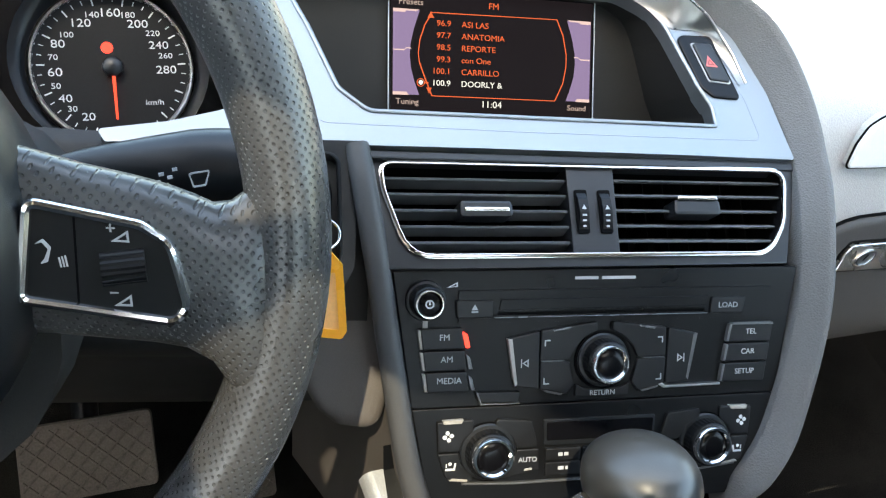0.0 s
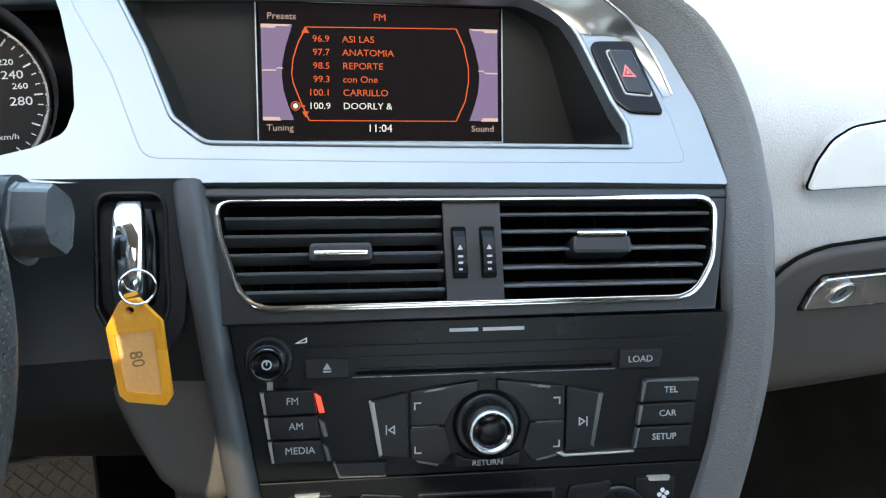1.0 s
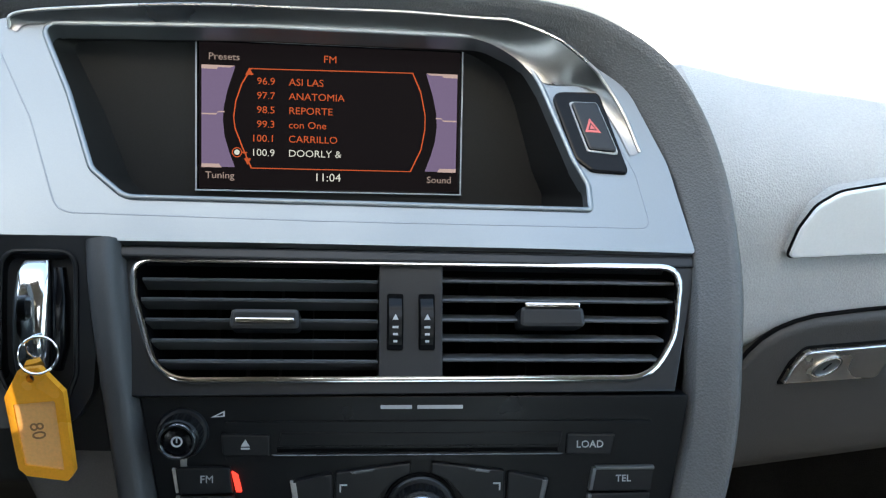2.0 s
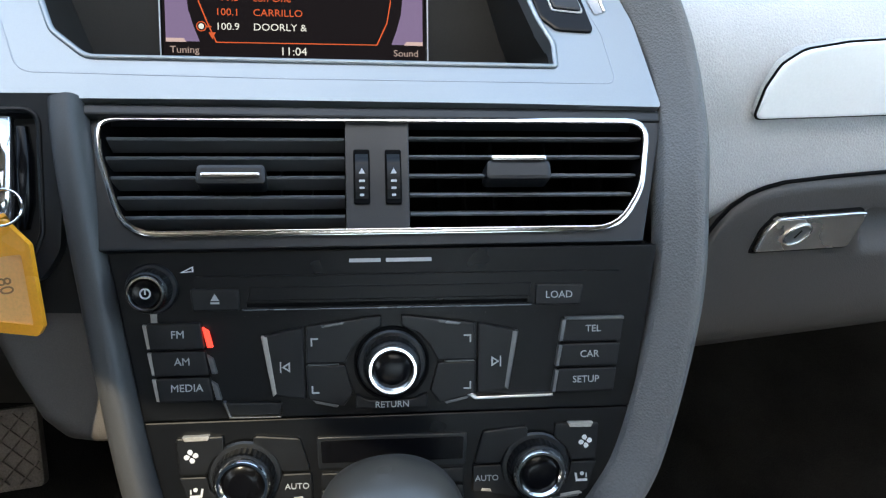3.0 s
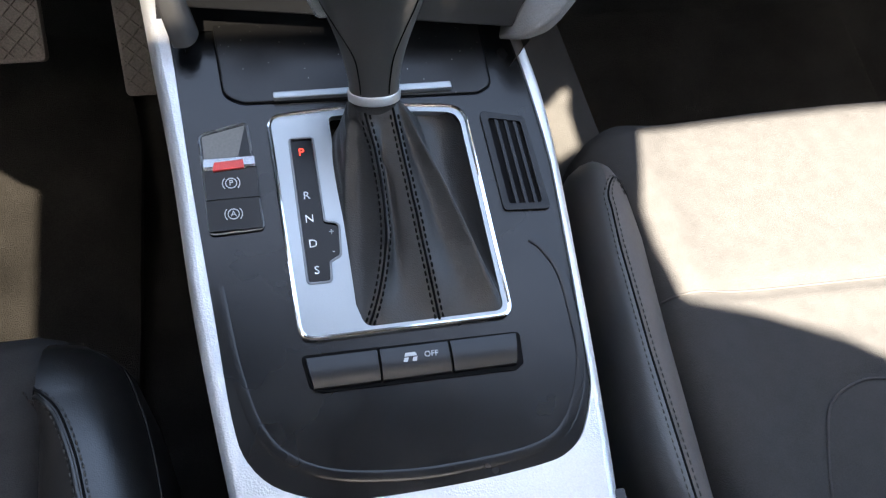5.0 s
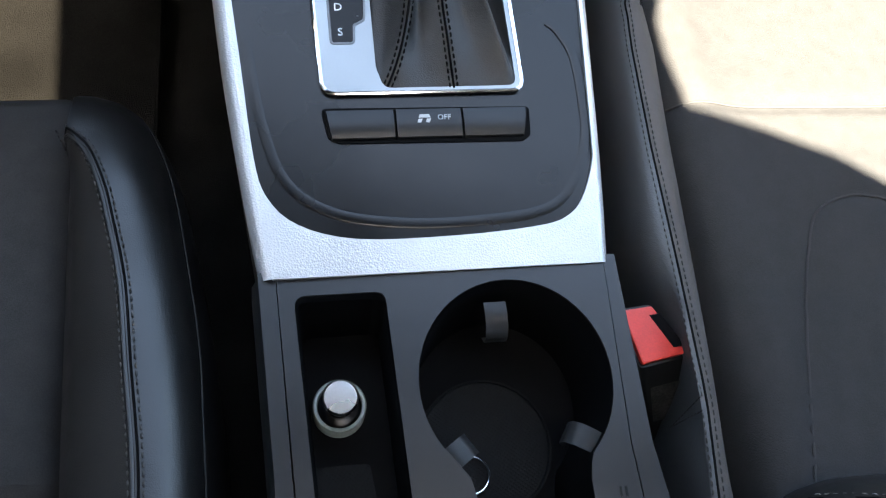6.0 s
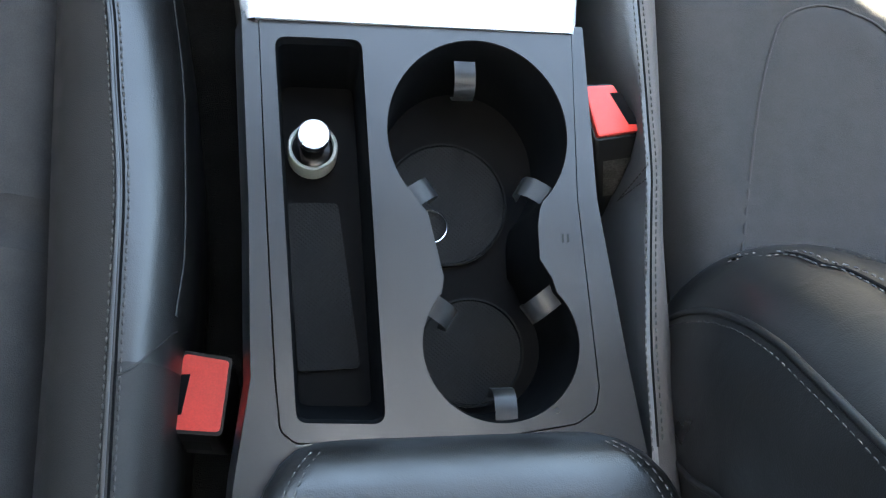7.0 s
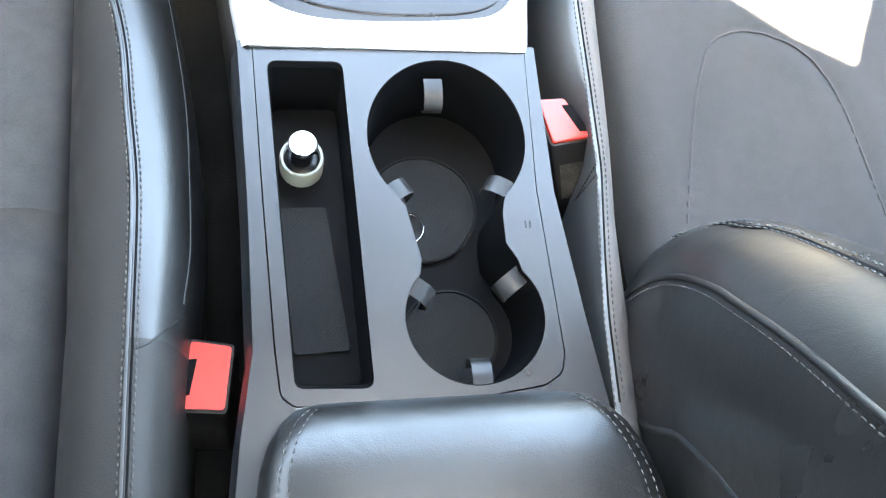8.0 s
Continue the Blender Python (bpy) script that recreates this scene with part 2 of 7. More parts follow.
def woven(name, color):
    """Rubber with a fine square weave."""
    m = mat(name, color, 0.6, spec=0.16)
    nt = m.node_tree
    co = nt.nodes.new("ShaderNodeTexCoord")
    turn = nt.nodes.new("ShaderNodeMapping")
    turn.inputs["Rotation"].default_value = (0, 0, radians(40))
    nt.links.new(co.outputs["Object"], turn.inputs["Vector"])
    vo = nt.nodes.new("ShaderNodeTexVoronoi")
    vo.voronoi_dimensions = "2D"
    vo.distance = "CHEBYCHEV"
    vo.inputs["Scale"].default_value, vo.inputs["Randomness"].default_value = 560.0, 0.08
    nt.links.new(turn.outputs[0], vo.inputs["Vector"])
    bp = nt.nodes.new("ShaderNodeBump")
    bp.invert = True
    bp.inputs["Strength"].default_value, bp.inputs["Distance"].default_value = 0.8, 0.0004
    nt.links.new(vo.outputs["Distance"], bp.inputs["Height"])
    nt.links.new(bp.outputs[0], nt.nodes["Principled BSDF"].inputs["Normal"])
    return m


def flat_map(bm, along, around):
    """Flat coordinates for a swept ring of `around` points a row: metres along and round it."""
    bm.verts.index_update()
    layer = bm.loops.layers.uv.new("flat")
    rows = len(bm.verts) // around
    for f in bm.faces:
        ij = [(l.vert.index // around, l.vert.index % around) for l in f.loops]
        wi, wj = max(i for i, j in ij) - min(i for i, j in ij) > 1, max(j for i, j in ij) - min(j for i, j in ij) > 1
        for l, (i, j) in zip(f.loops, ij):
            l[layer].uv = ((i + (rows if wi and i == 0 else 0)) * along, (j + (around if wj and j == 0 else 0)) * 0.0053)
    return bm


def specked(m, scale, color, cover):
    """Adds fine dust specks to a material."""
    nt = m.node_tree
    b = nt.nodes["Principled BSDF"]
    co = nt.nodes.new("ShaderNodeTexCoord")
    vo = nt.nodes.new("ShaderNodeTexVoronoi")
    vo.inputs["Scale"].default_value = scale
    nt.links.new(co.outputs["Object"], vo.inputs["Vector"])
    rnd1 = nt.nodes.new("ShaderNodeSeparateColor")
    nt.links.new(vo.outputs["Color"], rnd1.inputs[0])
    few = nt.nodes.new("ShaderNodeMath")
    few.operation, few.inputs[1].default_value = "LESS_THAN", cover
    nt.links.new(rnd1.outputs[0], few.inputs[0])
    dot = nt.nodes.new("ShaderNodeMapRange")
    dot.inputs[1].default_value, dot.inputs[2].default_value = 0.30, 0.12
    nt.links.new(vo.outputs["Distance"], dot.inputs[0])
    both = nt.nodes.new("ShaderNodeMath")
    both.operation = "MULTIPLY"
    nt.links.new(few.outputs[0], both.inputs[0])
    nt.links.new(dot.outputs[0], both.inputs[1])
    mx = nt.nodes.new("ShaderNodeMix")
    mx.data_type = "RGBA"
    mx.inputs[7].default_value = (*color, 1)
    old = b.inputs["Base Color"].links[0].from_socket
    nt.links.new(old, mx.inputs[6])
    nt.links.new(both.outputs[0], mx.inputs[0])
    nt.links.new(mx.outputs[2], b.inputs["Base Color"])
    return m


def glow(name, color, power):
    m = mat(name, tuple(0.04 * c for c in color), 0.4, spec=0.04)
    b = m.node_tree.nodes["Principled BSDF"]
    b.inputs["Emission Color"].default_value = (*color, 1)
    b.inputs["Emission Strength"].default_value = power
    return m


def tinted(name, color):
    """A thin see-through filter: dims the sun by a tint, with a faint gloss."""
    m = bpy.data.materials.new(name)
    m.use_nodes = True
    nt = m.node_tree
    clear = nt.nodes.new("ShaderNodeBsdfTransparent")
    clear.inputs[0].default_value = (*color, 1)
    gloss = nt.nodes.new("ShaderNodeBsdfGlossy")
    gloss.inputs["Roughness"].default_value = 0.05
    mx = nt.nodes.new("ShaderNodeMixShader")
    mx.inputs[0].default_value = 0.04
    nt.links.new(clear.outputs[0], mx.inputs[1])
    nt.links.new(gloss.outputs[0], mx.inputs[2])
    nt.links.new(mx.outputs[0], nt.nodes["Material Output"].inputs[0])
    return m


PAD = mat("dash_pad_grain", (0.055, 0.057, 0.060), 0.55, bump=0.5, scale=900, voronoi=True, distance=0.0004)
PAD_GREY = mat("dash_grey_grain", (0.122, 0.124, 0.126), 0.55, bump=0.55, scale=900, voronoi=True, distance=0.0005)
CHEEK = mat("smooth_dark_cheek", (0.056, 0.0565, 0.058), 0.48, bump=0.2, scale=1700, voronoi=True, distance=0.0002)
RECESS = mat("recess_black", (0.020, 0.019, 0.018), 0.5, bump=0.05, scale=1500, spec=0.2)
# lit copy of the dash grain: passenger-side brightness put into the colour
PAD_LIT = mat("dash_grey_grain_lit", (0.46, 0.465, 0.472), 0.55, bump=0.6, scale=900, voronoi=True, distance=0.0005)
PANEL_BLACK = mat("satin_black_panel", (0.004, 0.0046, 0.0056), 0.24, bump=0.08, scale=2600, spec=0.38)
KNEE = mat("dark_warm_plastic", (0.034, 0.0325, 0.0315), 0.6, bump=0.25, scale=1500, spec=0.3)
PLASTIC = mat("black_plastic", (0.006, 0.0065, 0.0075), 0.33, bump=0.12, scale=2500, spec=0.26)
SOFT_BLACK = mat("soft_black_plastic", (0.0092, 0.0108, 0.0134), 0.35, bump=0.2, scale=2200, spec=0.52)
GLOSS_BLACK = mat("gloss_black", (0.004, 0.004, 0.005), 0.20, rough_vary=0.04, spec=0.22)
# near-black for slots and gaps, and for shade put in as colour
DARK = mat("gap_shade_black", (0.002, 0.002, 0.0025), 0.8, spec=0.1)
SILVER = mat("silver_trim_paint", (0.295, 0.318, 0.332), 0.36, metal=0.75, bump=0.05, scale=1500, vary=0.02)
FLANGE = mat("satin_flange", (0.30, 0.30, 0.30), 0.30, metal=0.95, vary=0.02)
SILVER_GRAIN = mat("silver_textured_trim", (0.60, 0.62, 0.64), 0.38, metal=0.5, bump=0.5, scale=1000, vary=0.06, voronoi=True)
CHROME = mat("bright_chrome", (0.85, 0.86, 0.88), 0.1, metal=1.0, vary=0.01, rough_vary=0.04)
SATIN = mat("satin_chrome", (0.7, 0.7, 0.71), 0.28, metal=1.0, vary=0.03)
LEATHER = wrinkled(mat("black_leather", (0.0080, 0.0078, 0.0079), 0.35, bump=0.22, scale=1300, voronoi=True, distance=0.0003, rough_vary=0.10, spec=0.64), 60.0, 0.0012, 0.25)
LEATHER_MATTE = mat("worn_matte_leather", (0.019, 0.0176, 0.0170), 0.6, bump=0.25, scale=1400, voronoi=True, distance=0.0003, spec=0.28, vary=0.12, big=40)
# lit copies of the black leather: sky light, then pinkish seat bounce, as colour
LIT_LEATHER = wrinkled(mat("sky_lit_leather", (0.050, 0.051, 0.053), 0.48, bump=0.25, scale=1300, voronoi=True, distance=0.0003, spec=0.75), 60.0, 0.0012, 0.2)
BOUNCE_LEATHER = mat("bounce_lit_leather", (0.078, 0.068, 0.064), 0.6, bump=0.25, scale=1400, voronoi=True, distance=0.0003, spec=0.35, vary=0.14, big=40)
CLIP = mat("grey_clip_plastic", (0.035, 0.036, 0.038), 0.35, bump=0.1, scale=2500)
BOOT = mat("soft_boot_leather", (0.021, 0.021, 0.0215), 0.46, bump=0.35, scale=1300, voronoi=True, distance=0.0004, spec=0.45)
PERF = perforated("perforated_leather", (0.056, 0.0565, 0.058))
KNOB_GREY = mat("smooth_grey_knob", (0.040, 0.0402, 0.0385), 0.37, metal=0.1, bump=0.06, scale=1500, spec=1.0)
SUEDE = mat("charcoal_suede", (0.0300, 0.0295, 0.0302), 0.95, bump=0.8, scale=1100, vary=0.09, big=90, spec=0.12)
SUEDE_EDGE = mat("suede_piping", (0.036, 0.035, 0.0355), 0.9, bump=0.3, scale=1500, spec=0.15)
SUEDE_DARK = mat("black_suede", (0.044, 0.0428, 0.043), 0.95, bump=0.6, scale=1300, vary=0.14, big=60, spec=0.12)
CARPET = mat("dark_carpet", (0.021, 0.0203, 0.0195), 1.0, bump=1.0, scale=1100, vary=0.3, spec=0.1, distance=0.002)
TUNNEL_CARPET = mat("grey_tunnel_carpet", (0.032, 0.0305, 0.029), 1.0, bump=0.8, scale=1100, vary=0.15, spec=0.1, distance=0.001)
BEIGE = mat("warm_grey_plastic", (0.120, 0.107, 0.098), 0.6, bump=0.3, scale=1400)
RUBBER = mat("worn_rubber", (0.17, 0.148, 0.13), 0.8, bump=0.4, scale=600, vary=0.2)
RED = mat("red_plastic", (0.62, 0.035, 0.025), 0.4, bump=0.05, scale=900)
ORANGE = mat("orange_tag_plastic", (0.98, 0.41, 0.035), 0.3, vary=0.04)
WHITE_PRINT = mat("white_print", (0.72, 0.73, 0.74), 0.5, vary=0.02)
GREY_PRINT = mat("grey_print", (0.45, 0.46, 0.47), 0.5, vary=0.02)
STITCH = mat("grey_thread", (0.040, 0.037, 0.035), 0.8, vary=0.15)
HEADLINER = mat("dark_headliner", (0.050, 0.049, 0.048), 0.95, bump=0.3, scale=900)
LED_RED = glow("red_light", (1.0, 0.05, 0.04), 0.198)
SCR_BACK = glow("screen_black", (0.008, 0.006, 0.008), 0.09)
SCR_ORANGE = glow("screen_orange", (0.85, 0.15, 0.06), 0.055)
SCR_WHITE = glow("screen_white", (0.80, 0.80, 0.82), 0.070)
SCR_DIM = glow("screen_dim_text", (0.50, 0.38, 0.38), 0.062)
SCR_VIOLET = glow("screen_violet", (0.17, 0.125, 0.25), 0.095)
SCR_PINK = glow("screen_pink", (0.62, 0.45, 0.48), 0.074)


# ---- the setting: floor, shell and ground ----
def closed_shell():
    ground = slab([(-60, -60), (60, -60), (60, 60), (-60, 60)], -0.62, -0.6)
    solo("ground", ground, mat("pale_concrete", (0.30, 0.29, 0.27), 0.9, bump=0.4, scale=60, vary=0.15, big=2), "pale concrete yard around the car", "ground", kind="structure")
    # carpet: flat floor that rises to the bulkhead
    rows = []
    for x in np.linspace(-0.78, 0.87, 34):
        prof = [(-1.7, 0.06), (-0.9, 0.06), (-0.45, 0.07), (0.0, 0.075), (0.25, 0.085), (0.38, 0.12), (0.50, 0.22), (0.58, 0.38), (0.60, 0.62)]
        rows.append([(x, y, z) for y, z in prof])
    solo("floor", loft(rows, around=False), CARPET, "dark grey carpeted car floor rising to the bulkhead", "floor", kind="structure", smooth=60)
    # unseen walls; the left one stands over window height to block side light
    for name, x, s in (("wall_left", -0.78, -1), ("wall_right", 0.87, 1)):
        solo(name, slab([(-1.7, 0.0), (0.75, 0.0), (0.75, 0.70 if s > 0 else 1.00), (-1.7, 0.74 if s > 0 else 1.00)], 0, 0.05 * s), PAD, "unseen dark panel closing the side of the cabin", "side panel", m=Matrix.Translation((x, 0, 0)) @ Matrix(((0, 0, 1, 0), (1, 0, 0, 0), (0, 1, 0, 0), (0, 0, 0, 1))), kind="structure")
        post = loft([[(x, 0.78, 0.70), (x, 0.70, 0.70), (x + 0.05 * s, 0.70, 0.70), (x + 0.05 * s, 0.78, 0.70)], [(x - 0.12 * s, 0.14, 1.24), (x - 0.12 * s, 0.06, 1.24), (x - 0.07 * s, 0.06, 1.24), (x - 0.07 * s, 0.14, 1.24)]])
        solo("pillar", post, HEADLINER, "dark windscreen pillar trim", "pillar", kind="structure")
    # carpeted shoulder of the tunnel beside the console
    rows = [[(x, y, z) for x, z in ((0.10, 0.335), (0.17, 0.335), (0.215, 0.330), (0.240, 0.318), (0.255, 0.28), (0.265, 0.10))] for y in np.linspace(-0.06, 0.42, 10)]
    solo("tunnel", loft(rows, around=False), TUNNEL_CARPET, "grey carpet over the tunnel beside the console", "tunnel", kind="structure", smooth=60)
    solo("bulkhead", block(0.045, 0.78, 0.35, 1.7, 0.05, 0.75), PAD, "dark bulkhead ahead of the footwells", "bulkhead", kind="structure")
    # unseen; raised high to keep rear sky out of the black plastics
    solo("wall_back", block(0.045, -1.72, 0.52, 1.7, 0.05, 1.04), PAD, "dark panel closing the cabin behind", "panel", kind="structure")
    # unseen roof; holes shaped to throw the sun patches on seat, floor and tag
    seat_sun_hole = rnd([(-0.016, -0.452), (-0.021, -0.462), (-0.040, -0.526), (-0.041, -0.556), (-0.036, -0.598), (0.009, -0.614), (0.055, -0.637), (0.101, -0.671), (0.146, -0.697), (0.19, -0.61), (0.30, -0.446), (0.17, -0.441), (0.04, -0.448)], 0.006)
    tunnel_sun_hole = rnd([(-0.0565, -0.392), (-0.0465, -0.386), (-0.0555, -0.411), (-0.0585, -0.456), (-0.083, -0.47), (-0.083, -0.416), (-0.068, -0.405)], 0.0015)
    floor_sun_hole = rnd([(-0.79, -0.58), (-0.585, -0.58), (-0.575, -0.40), (-0.60, -0.36), (-0.64, -0.33), (-0.79, -0.33)], 0.015)
    driver_sun_hole = rnd([(-0.355, -0.296), (-0.306, -0.284), (-0.286, -0.270), (-0.262, -0.296), (-0.20, -0.316), (-0.176, -0.334), (-0.125, -0.368), (-0.125, -0.388), (-0.355, -0.388)], 0.006)
    tag_sun_hole = rnd([(-0.310, -0.255), (-0.281, -0.259), (-0.274, -0.22), (-0.288, -0.209), (-0.304, -0.214)], 0.004)
    # front edge drawn askew to place the sunlit line on the dash
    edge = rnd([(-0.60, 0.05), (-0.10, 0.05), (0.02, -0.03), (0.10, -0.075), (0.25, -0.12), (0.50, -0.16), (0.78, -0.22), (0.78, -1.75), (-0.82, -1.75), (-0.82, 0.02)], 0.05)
    solo("ceiling", slab(edge, 1.235, 1.245, 0, [seat_sun_hole, tunnel_sun_hole, floor_sun_hole, driver_sun_hole, tag_sun_hole]), HEADLINER, "unseen dark headliner with holes shaped for the sun patches", "ceiling", kind="structure")
    # added panes over the driver-side holes, dimming the sun that falls through
    solo("sun_filter_1", slab([(-0.38, -0.42), (-0.11, -0.42), (-0.11, -0.20), (-0.38, -0.20)], 1.246, 1.250), tinted("sun_filter_dark", (0.065, 0.062, 0.058)), "added dark pane dimming the sun over the driver side", "window", kind="structure")
    solo("sun_filter_2", slab([(-0.80, -0.60), (-0.56, -0.60), (-0.56, -0.31), (-0.80, -0.31)], 1.246, 1.250), tinted("sun_filter_grey", (0.20, 0.19, 0.175)), "added grey pane dimming the sun over the driver floor", "window", kind="structure")


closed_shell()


# ---- dashboard ----
def S(u, v, w):
    return STACK @ Vector((u, v, w))


def dashboard():
    dash = thing("dashboard", (0.05, 0.3, 0.55), "dark grey grained dashboard with silver trim round the display", "dashboard")
    # passenger side: face below the silver strip, then over the top to the windscreen
    prof = [(-0.004, -0.210), (-0.008, -0.165), (0.002, -0.132), (0.050, -0.100), (0.064, -0.0785), (0.110, -0.063), (0.140, -0.055), (0.165, -0.058), (0.190, -0.075), (0.215, -0.105), (0.245, -0.150), (0.300, -0.240), (0.40, -0.41), (0.47, -0.53)]
    prof = smooth_line(prof, 4)
    rows = []
    for u in [0.122, 0.134, 0.146, 0.17, 0.2, 0.25, 0.3, 0.4, 0.55, 0.75]:
        rows.append([S(u, v + 0.052 * (u - 0.23), w - 0.158 * (u - 0.23) - max(0.0, 0.146 - u) * 1.2) for v, w in prof])
    part("passenger_side", loft(rows, around=False), PAD_LIT, dash, "grey grained passenger side")
    # top over the display and the cluster
    rows = []
    for u in np.linspace(-0.75, 0.126, 13):
        prof = smooth_line([(0.222, -0.088), (0.232, -0.080), (0.245, -0.090), (0.262, -0.125), (0.30, -0.205), (0.40, -0.39), (0.47, -0.52)], 4)
        drop = 0.030 * max(0.0, (u - 0.03) / 0.096) ** 2
        rows.append([S(u, v - drop, w) for v, w in prof])
    # darker grain than the arch: the hood's shade is in the colour
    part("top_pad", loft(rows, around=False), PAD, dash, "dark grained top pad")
    def arch_section(t):
        """Round at the cheek; over the display its outer edge rises into a hood."""
        a = (0.0100 + 0.004 * max(0, t - 0.3)) * min(1, 0.45 + t * 5)
        rise = 0.25 * min(1, max(0, (t - 0.47) / 0.16))
        over = min(1, max(0, (t - 0.47) / 0.16))
        b = 0.0125 * min(1, 0.55 + t * 5) * (1 + 0.35 * over)
        ridge = -0.12 + 0.55 * over
        return [(x * a, y * b + rise * a * (x + 1)) for x, y in rnd([(-1, -0.9), (-1, -0.15), (ridge, 0.86), (ridge + 0.4, 1.0), (1.05, 0.35), (1.12, -0.9)], [0, 0.2, 0.35, 0.4, 0.5, 0], 4)]
    # right cheek running up into the hood over the display
    line = smooth_line([S(0.082, -0.090, -0.012), S(0.092, -0.083, 0.0), S(0.104, -0.070, 0.004), S(0.118, -0.042, 0.004), S(0.1335, 0.024, 0.002), S(0.1375, 0.075, -0.005), S(0.141, 0.112, -0.020), S(0.137, 0.150, -0.040), S(0.122, 0.185, -0.058), S(0.095, 0.212, -0.074), S(0.055, 0.226, -0.083), S(-0.03, 0.230, -0.086), S(-0.15, 0.228, -0.086), S(-0.32, 0.222, -0.09)], 6)
    nrm = STACK.to_3x3() @ Vector((0.25, 0.1, 1))
    part("centre_arch", sweep(line, arch_section, nrm), PAD_GREY, dash, "grey grained arch framing the centre")
    line = smooth_line([S(-0.140, 0.118, -0.016), S(-0.1365, 0.095, -0.008), S(-0.1295, 0.050, -0.002), S(-0.115, -0.044, 0.002), S(-0.104, -0.085, 0.002), S(-0.099, -0.104, -0.004)], 6)
    nrm = STACK.to_3x3() @ Vector((-0.2, 0, 1))
    part("left_cheek", sweep(line, oval(0.0068, 0.0095, 18, 3.0), nrm), CHEEK, dash, "dark smooth cheek beside the controls")
    # flanks behind both cheeks, down to the tunnel
    for name, pts, mt in (("left_flank", [(-0.136, 0.10), (-0.128, 0.05), (-0.116, -0.044), (-0.100, -0.105), (-0.10, -0.16)], BEIGE), ("right_flank", [(0.142, 0.10), (0.140, 0.03), (0.125, -0.042), (0.108, -0.076), (0.085, -0.112)], PAD)):
        sgn = -1 if "left" in name else 1
        part(name, loft([[S(u + sgn * 0.06 * d, v, -0.006 - 0.30 * d) for u, v in pts] for d in np.linspace(0, 1, 6)], around=False), mt, dash)
    # driver's side: ignition panel and knee panel
    prof = smooth_line([(0.118, -0.022), (0.105, -0.014), (0.06, -0.010), (0.015, -0.016), (0.0, -0.030), (-0.012, -0.06), (-0.06, -0.14), (-0.07, -0.20)], 4)
    rows = [[S(u, v - 0.04 * (u + 0.13), w) for v, w in prof] for u in (-0.134, -0.16, -0.2, -0.3, -0.45, -0.7)]
    part("knee_panel", loft(rows, around=False), KNEE, dash, "black lower panel on the driver's side")
    # warm grey side panel between the cheek and the knee panel
    side = rnd(mm((-128, 64), (-152, 66), (-176, 52), (-185, 34), (-183, 20), (-172, -6), (-161, -27), (-150, -37), (-126, -41), (-118, -6)), 0.012)
    bm = slab(side, -0.06, -0.014, 0.010, seg=5)
    part("column_side_panel", bm, BEIGE, dash, "warm grey panel beside the steering column", m=STACK, smooth=60)
    # silver trim round the display
    outer = rnd(mm((-292, 86), (-274, 91), (-156, 98.5), (-46, 99.5), (-6, 93), (27, 67), (43, 24), (51, -23), (-20, -22.5), (-152, -23), (-302, -24.6), (-346, -27), (-350, -20), (-316, -14), (-290, -6), (-277, 2), (-274, 16), (-277, 38), (-286, 71)), [0.006, 0.01, 0, 0.02, 0.03, 0.03, 0.05, 0.002, 0, 0, 0.05, 0.002, 0.002, 0.03, 0.015, 0.01, 0.01, 0.03, 0.03])
    hole = rnd(mm((-262, 88), (-156, 93), (-46, 94), (-26, 83), (-18, 66), (-5, 25), (1.5, 11), (1.5, -2), (-100, -2.3), (-213, -2.6), (-229, 11), (-244, 50)), [0.006, 0, 0.02, 0.02, 0.02, 0.02, 0.01, 0.002, 0, 0.012, 0.012, 0.03])
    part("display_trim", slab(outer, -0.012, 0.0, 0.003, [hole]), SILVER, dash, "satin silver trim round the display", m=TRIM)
    # flange rising from the opening and the switch to the outer edge, facing down into the cabin
    over = smooth_line([Vector((x, y, 0)) for x, y in ((-276, 84), (-268, 90), (-200, 96.5), (-128, 99), (-80, 99.6), (-46, 97.5), (-22, 90.5), (-4, 80.5), (12, 66.5), (22, 50), (29, 30))], 6)
    under = smooth_line([Vector((x, y, 0)) for x, y in ((-272, 82), (-263, 87.2), (-200, 91), (-128, 93.6), (-80, 93.8), (-50, 92), (-31, 82), (-17, 68), (5, 66), (16.5, 47), (24, 28))], 6)
    rows = []
    last = len(over) - 1
    for k in range(9):
        t = k / 8
        rows.append([TRIM @ (b.lerp(a, t) * MM + Vector((0, 0, 0.0006 + min(1.0, i / 10, (last - i) / 20) * min(0.013, 1.5 * (a - b).length * MM) * t ** 1.4))) for i, (a, b) in enumerate(zip(over, under))])
    rows.append([p + TRIM.to_3x3() @ Vector((0, 0.0015, -0.003)) for p in rows[-1]])
    rows.append([p + TRIM.to_3x3() @ Vector((0.0, 0.001, -0.008)) for p in rows[-1]])
    part("upper_flange", loft(rows, around=False), FLANGE, dash, "dark reflecting upper flange of the trim", smooth=40)
    part("flange_edge", sweep(rows[8], oval(0.0009, 0.0009, 8), TRIM.to_3x3() @ Vector((0, 0, 1))), SATIN, dash, "bright outer edge")
    part("opening_rim", sweep([TRIM @ Vector((x, y, 0.0003)) for x, y in hole], oval(0.0014, 0.0010, 8), TRIM.to_3x3() @ Vector((0, 0, 1)), closed=True), SILVER, dash, "rounded rim of the opening", smooth=60)
    part("trim_underside", slab(mm((-346, -33), (-302, -30), (51, -29), (51, -23.5), (-302, -25), (-346, -27.5)), -0.014, -0.003, 0.001), SOFT_BLACK, dash, "", m=TRIM)
    # dark hollow behind the display opening
    rim0 = [TRIM @ Vector((p[0], p[1], -0.011)) for p in hole]
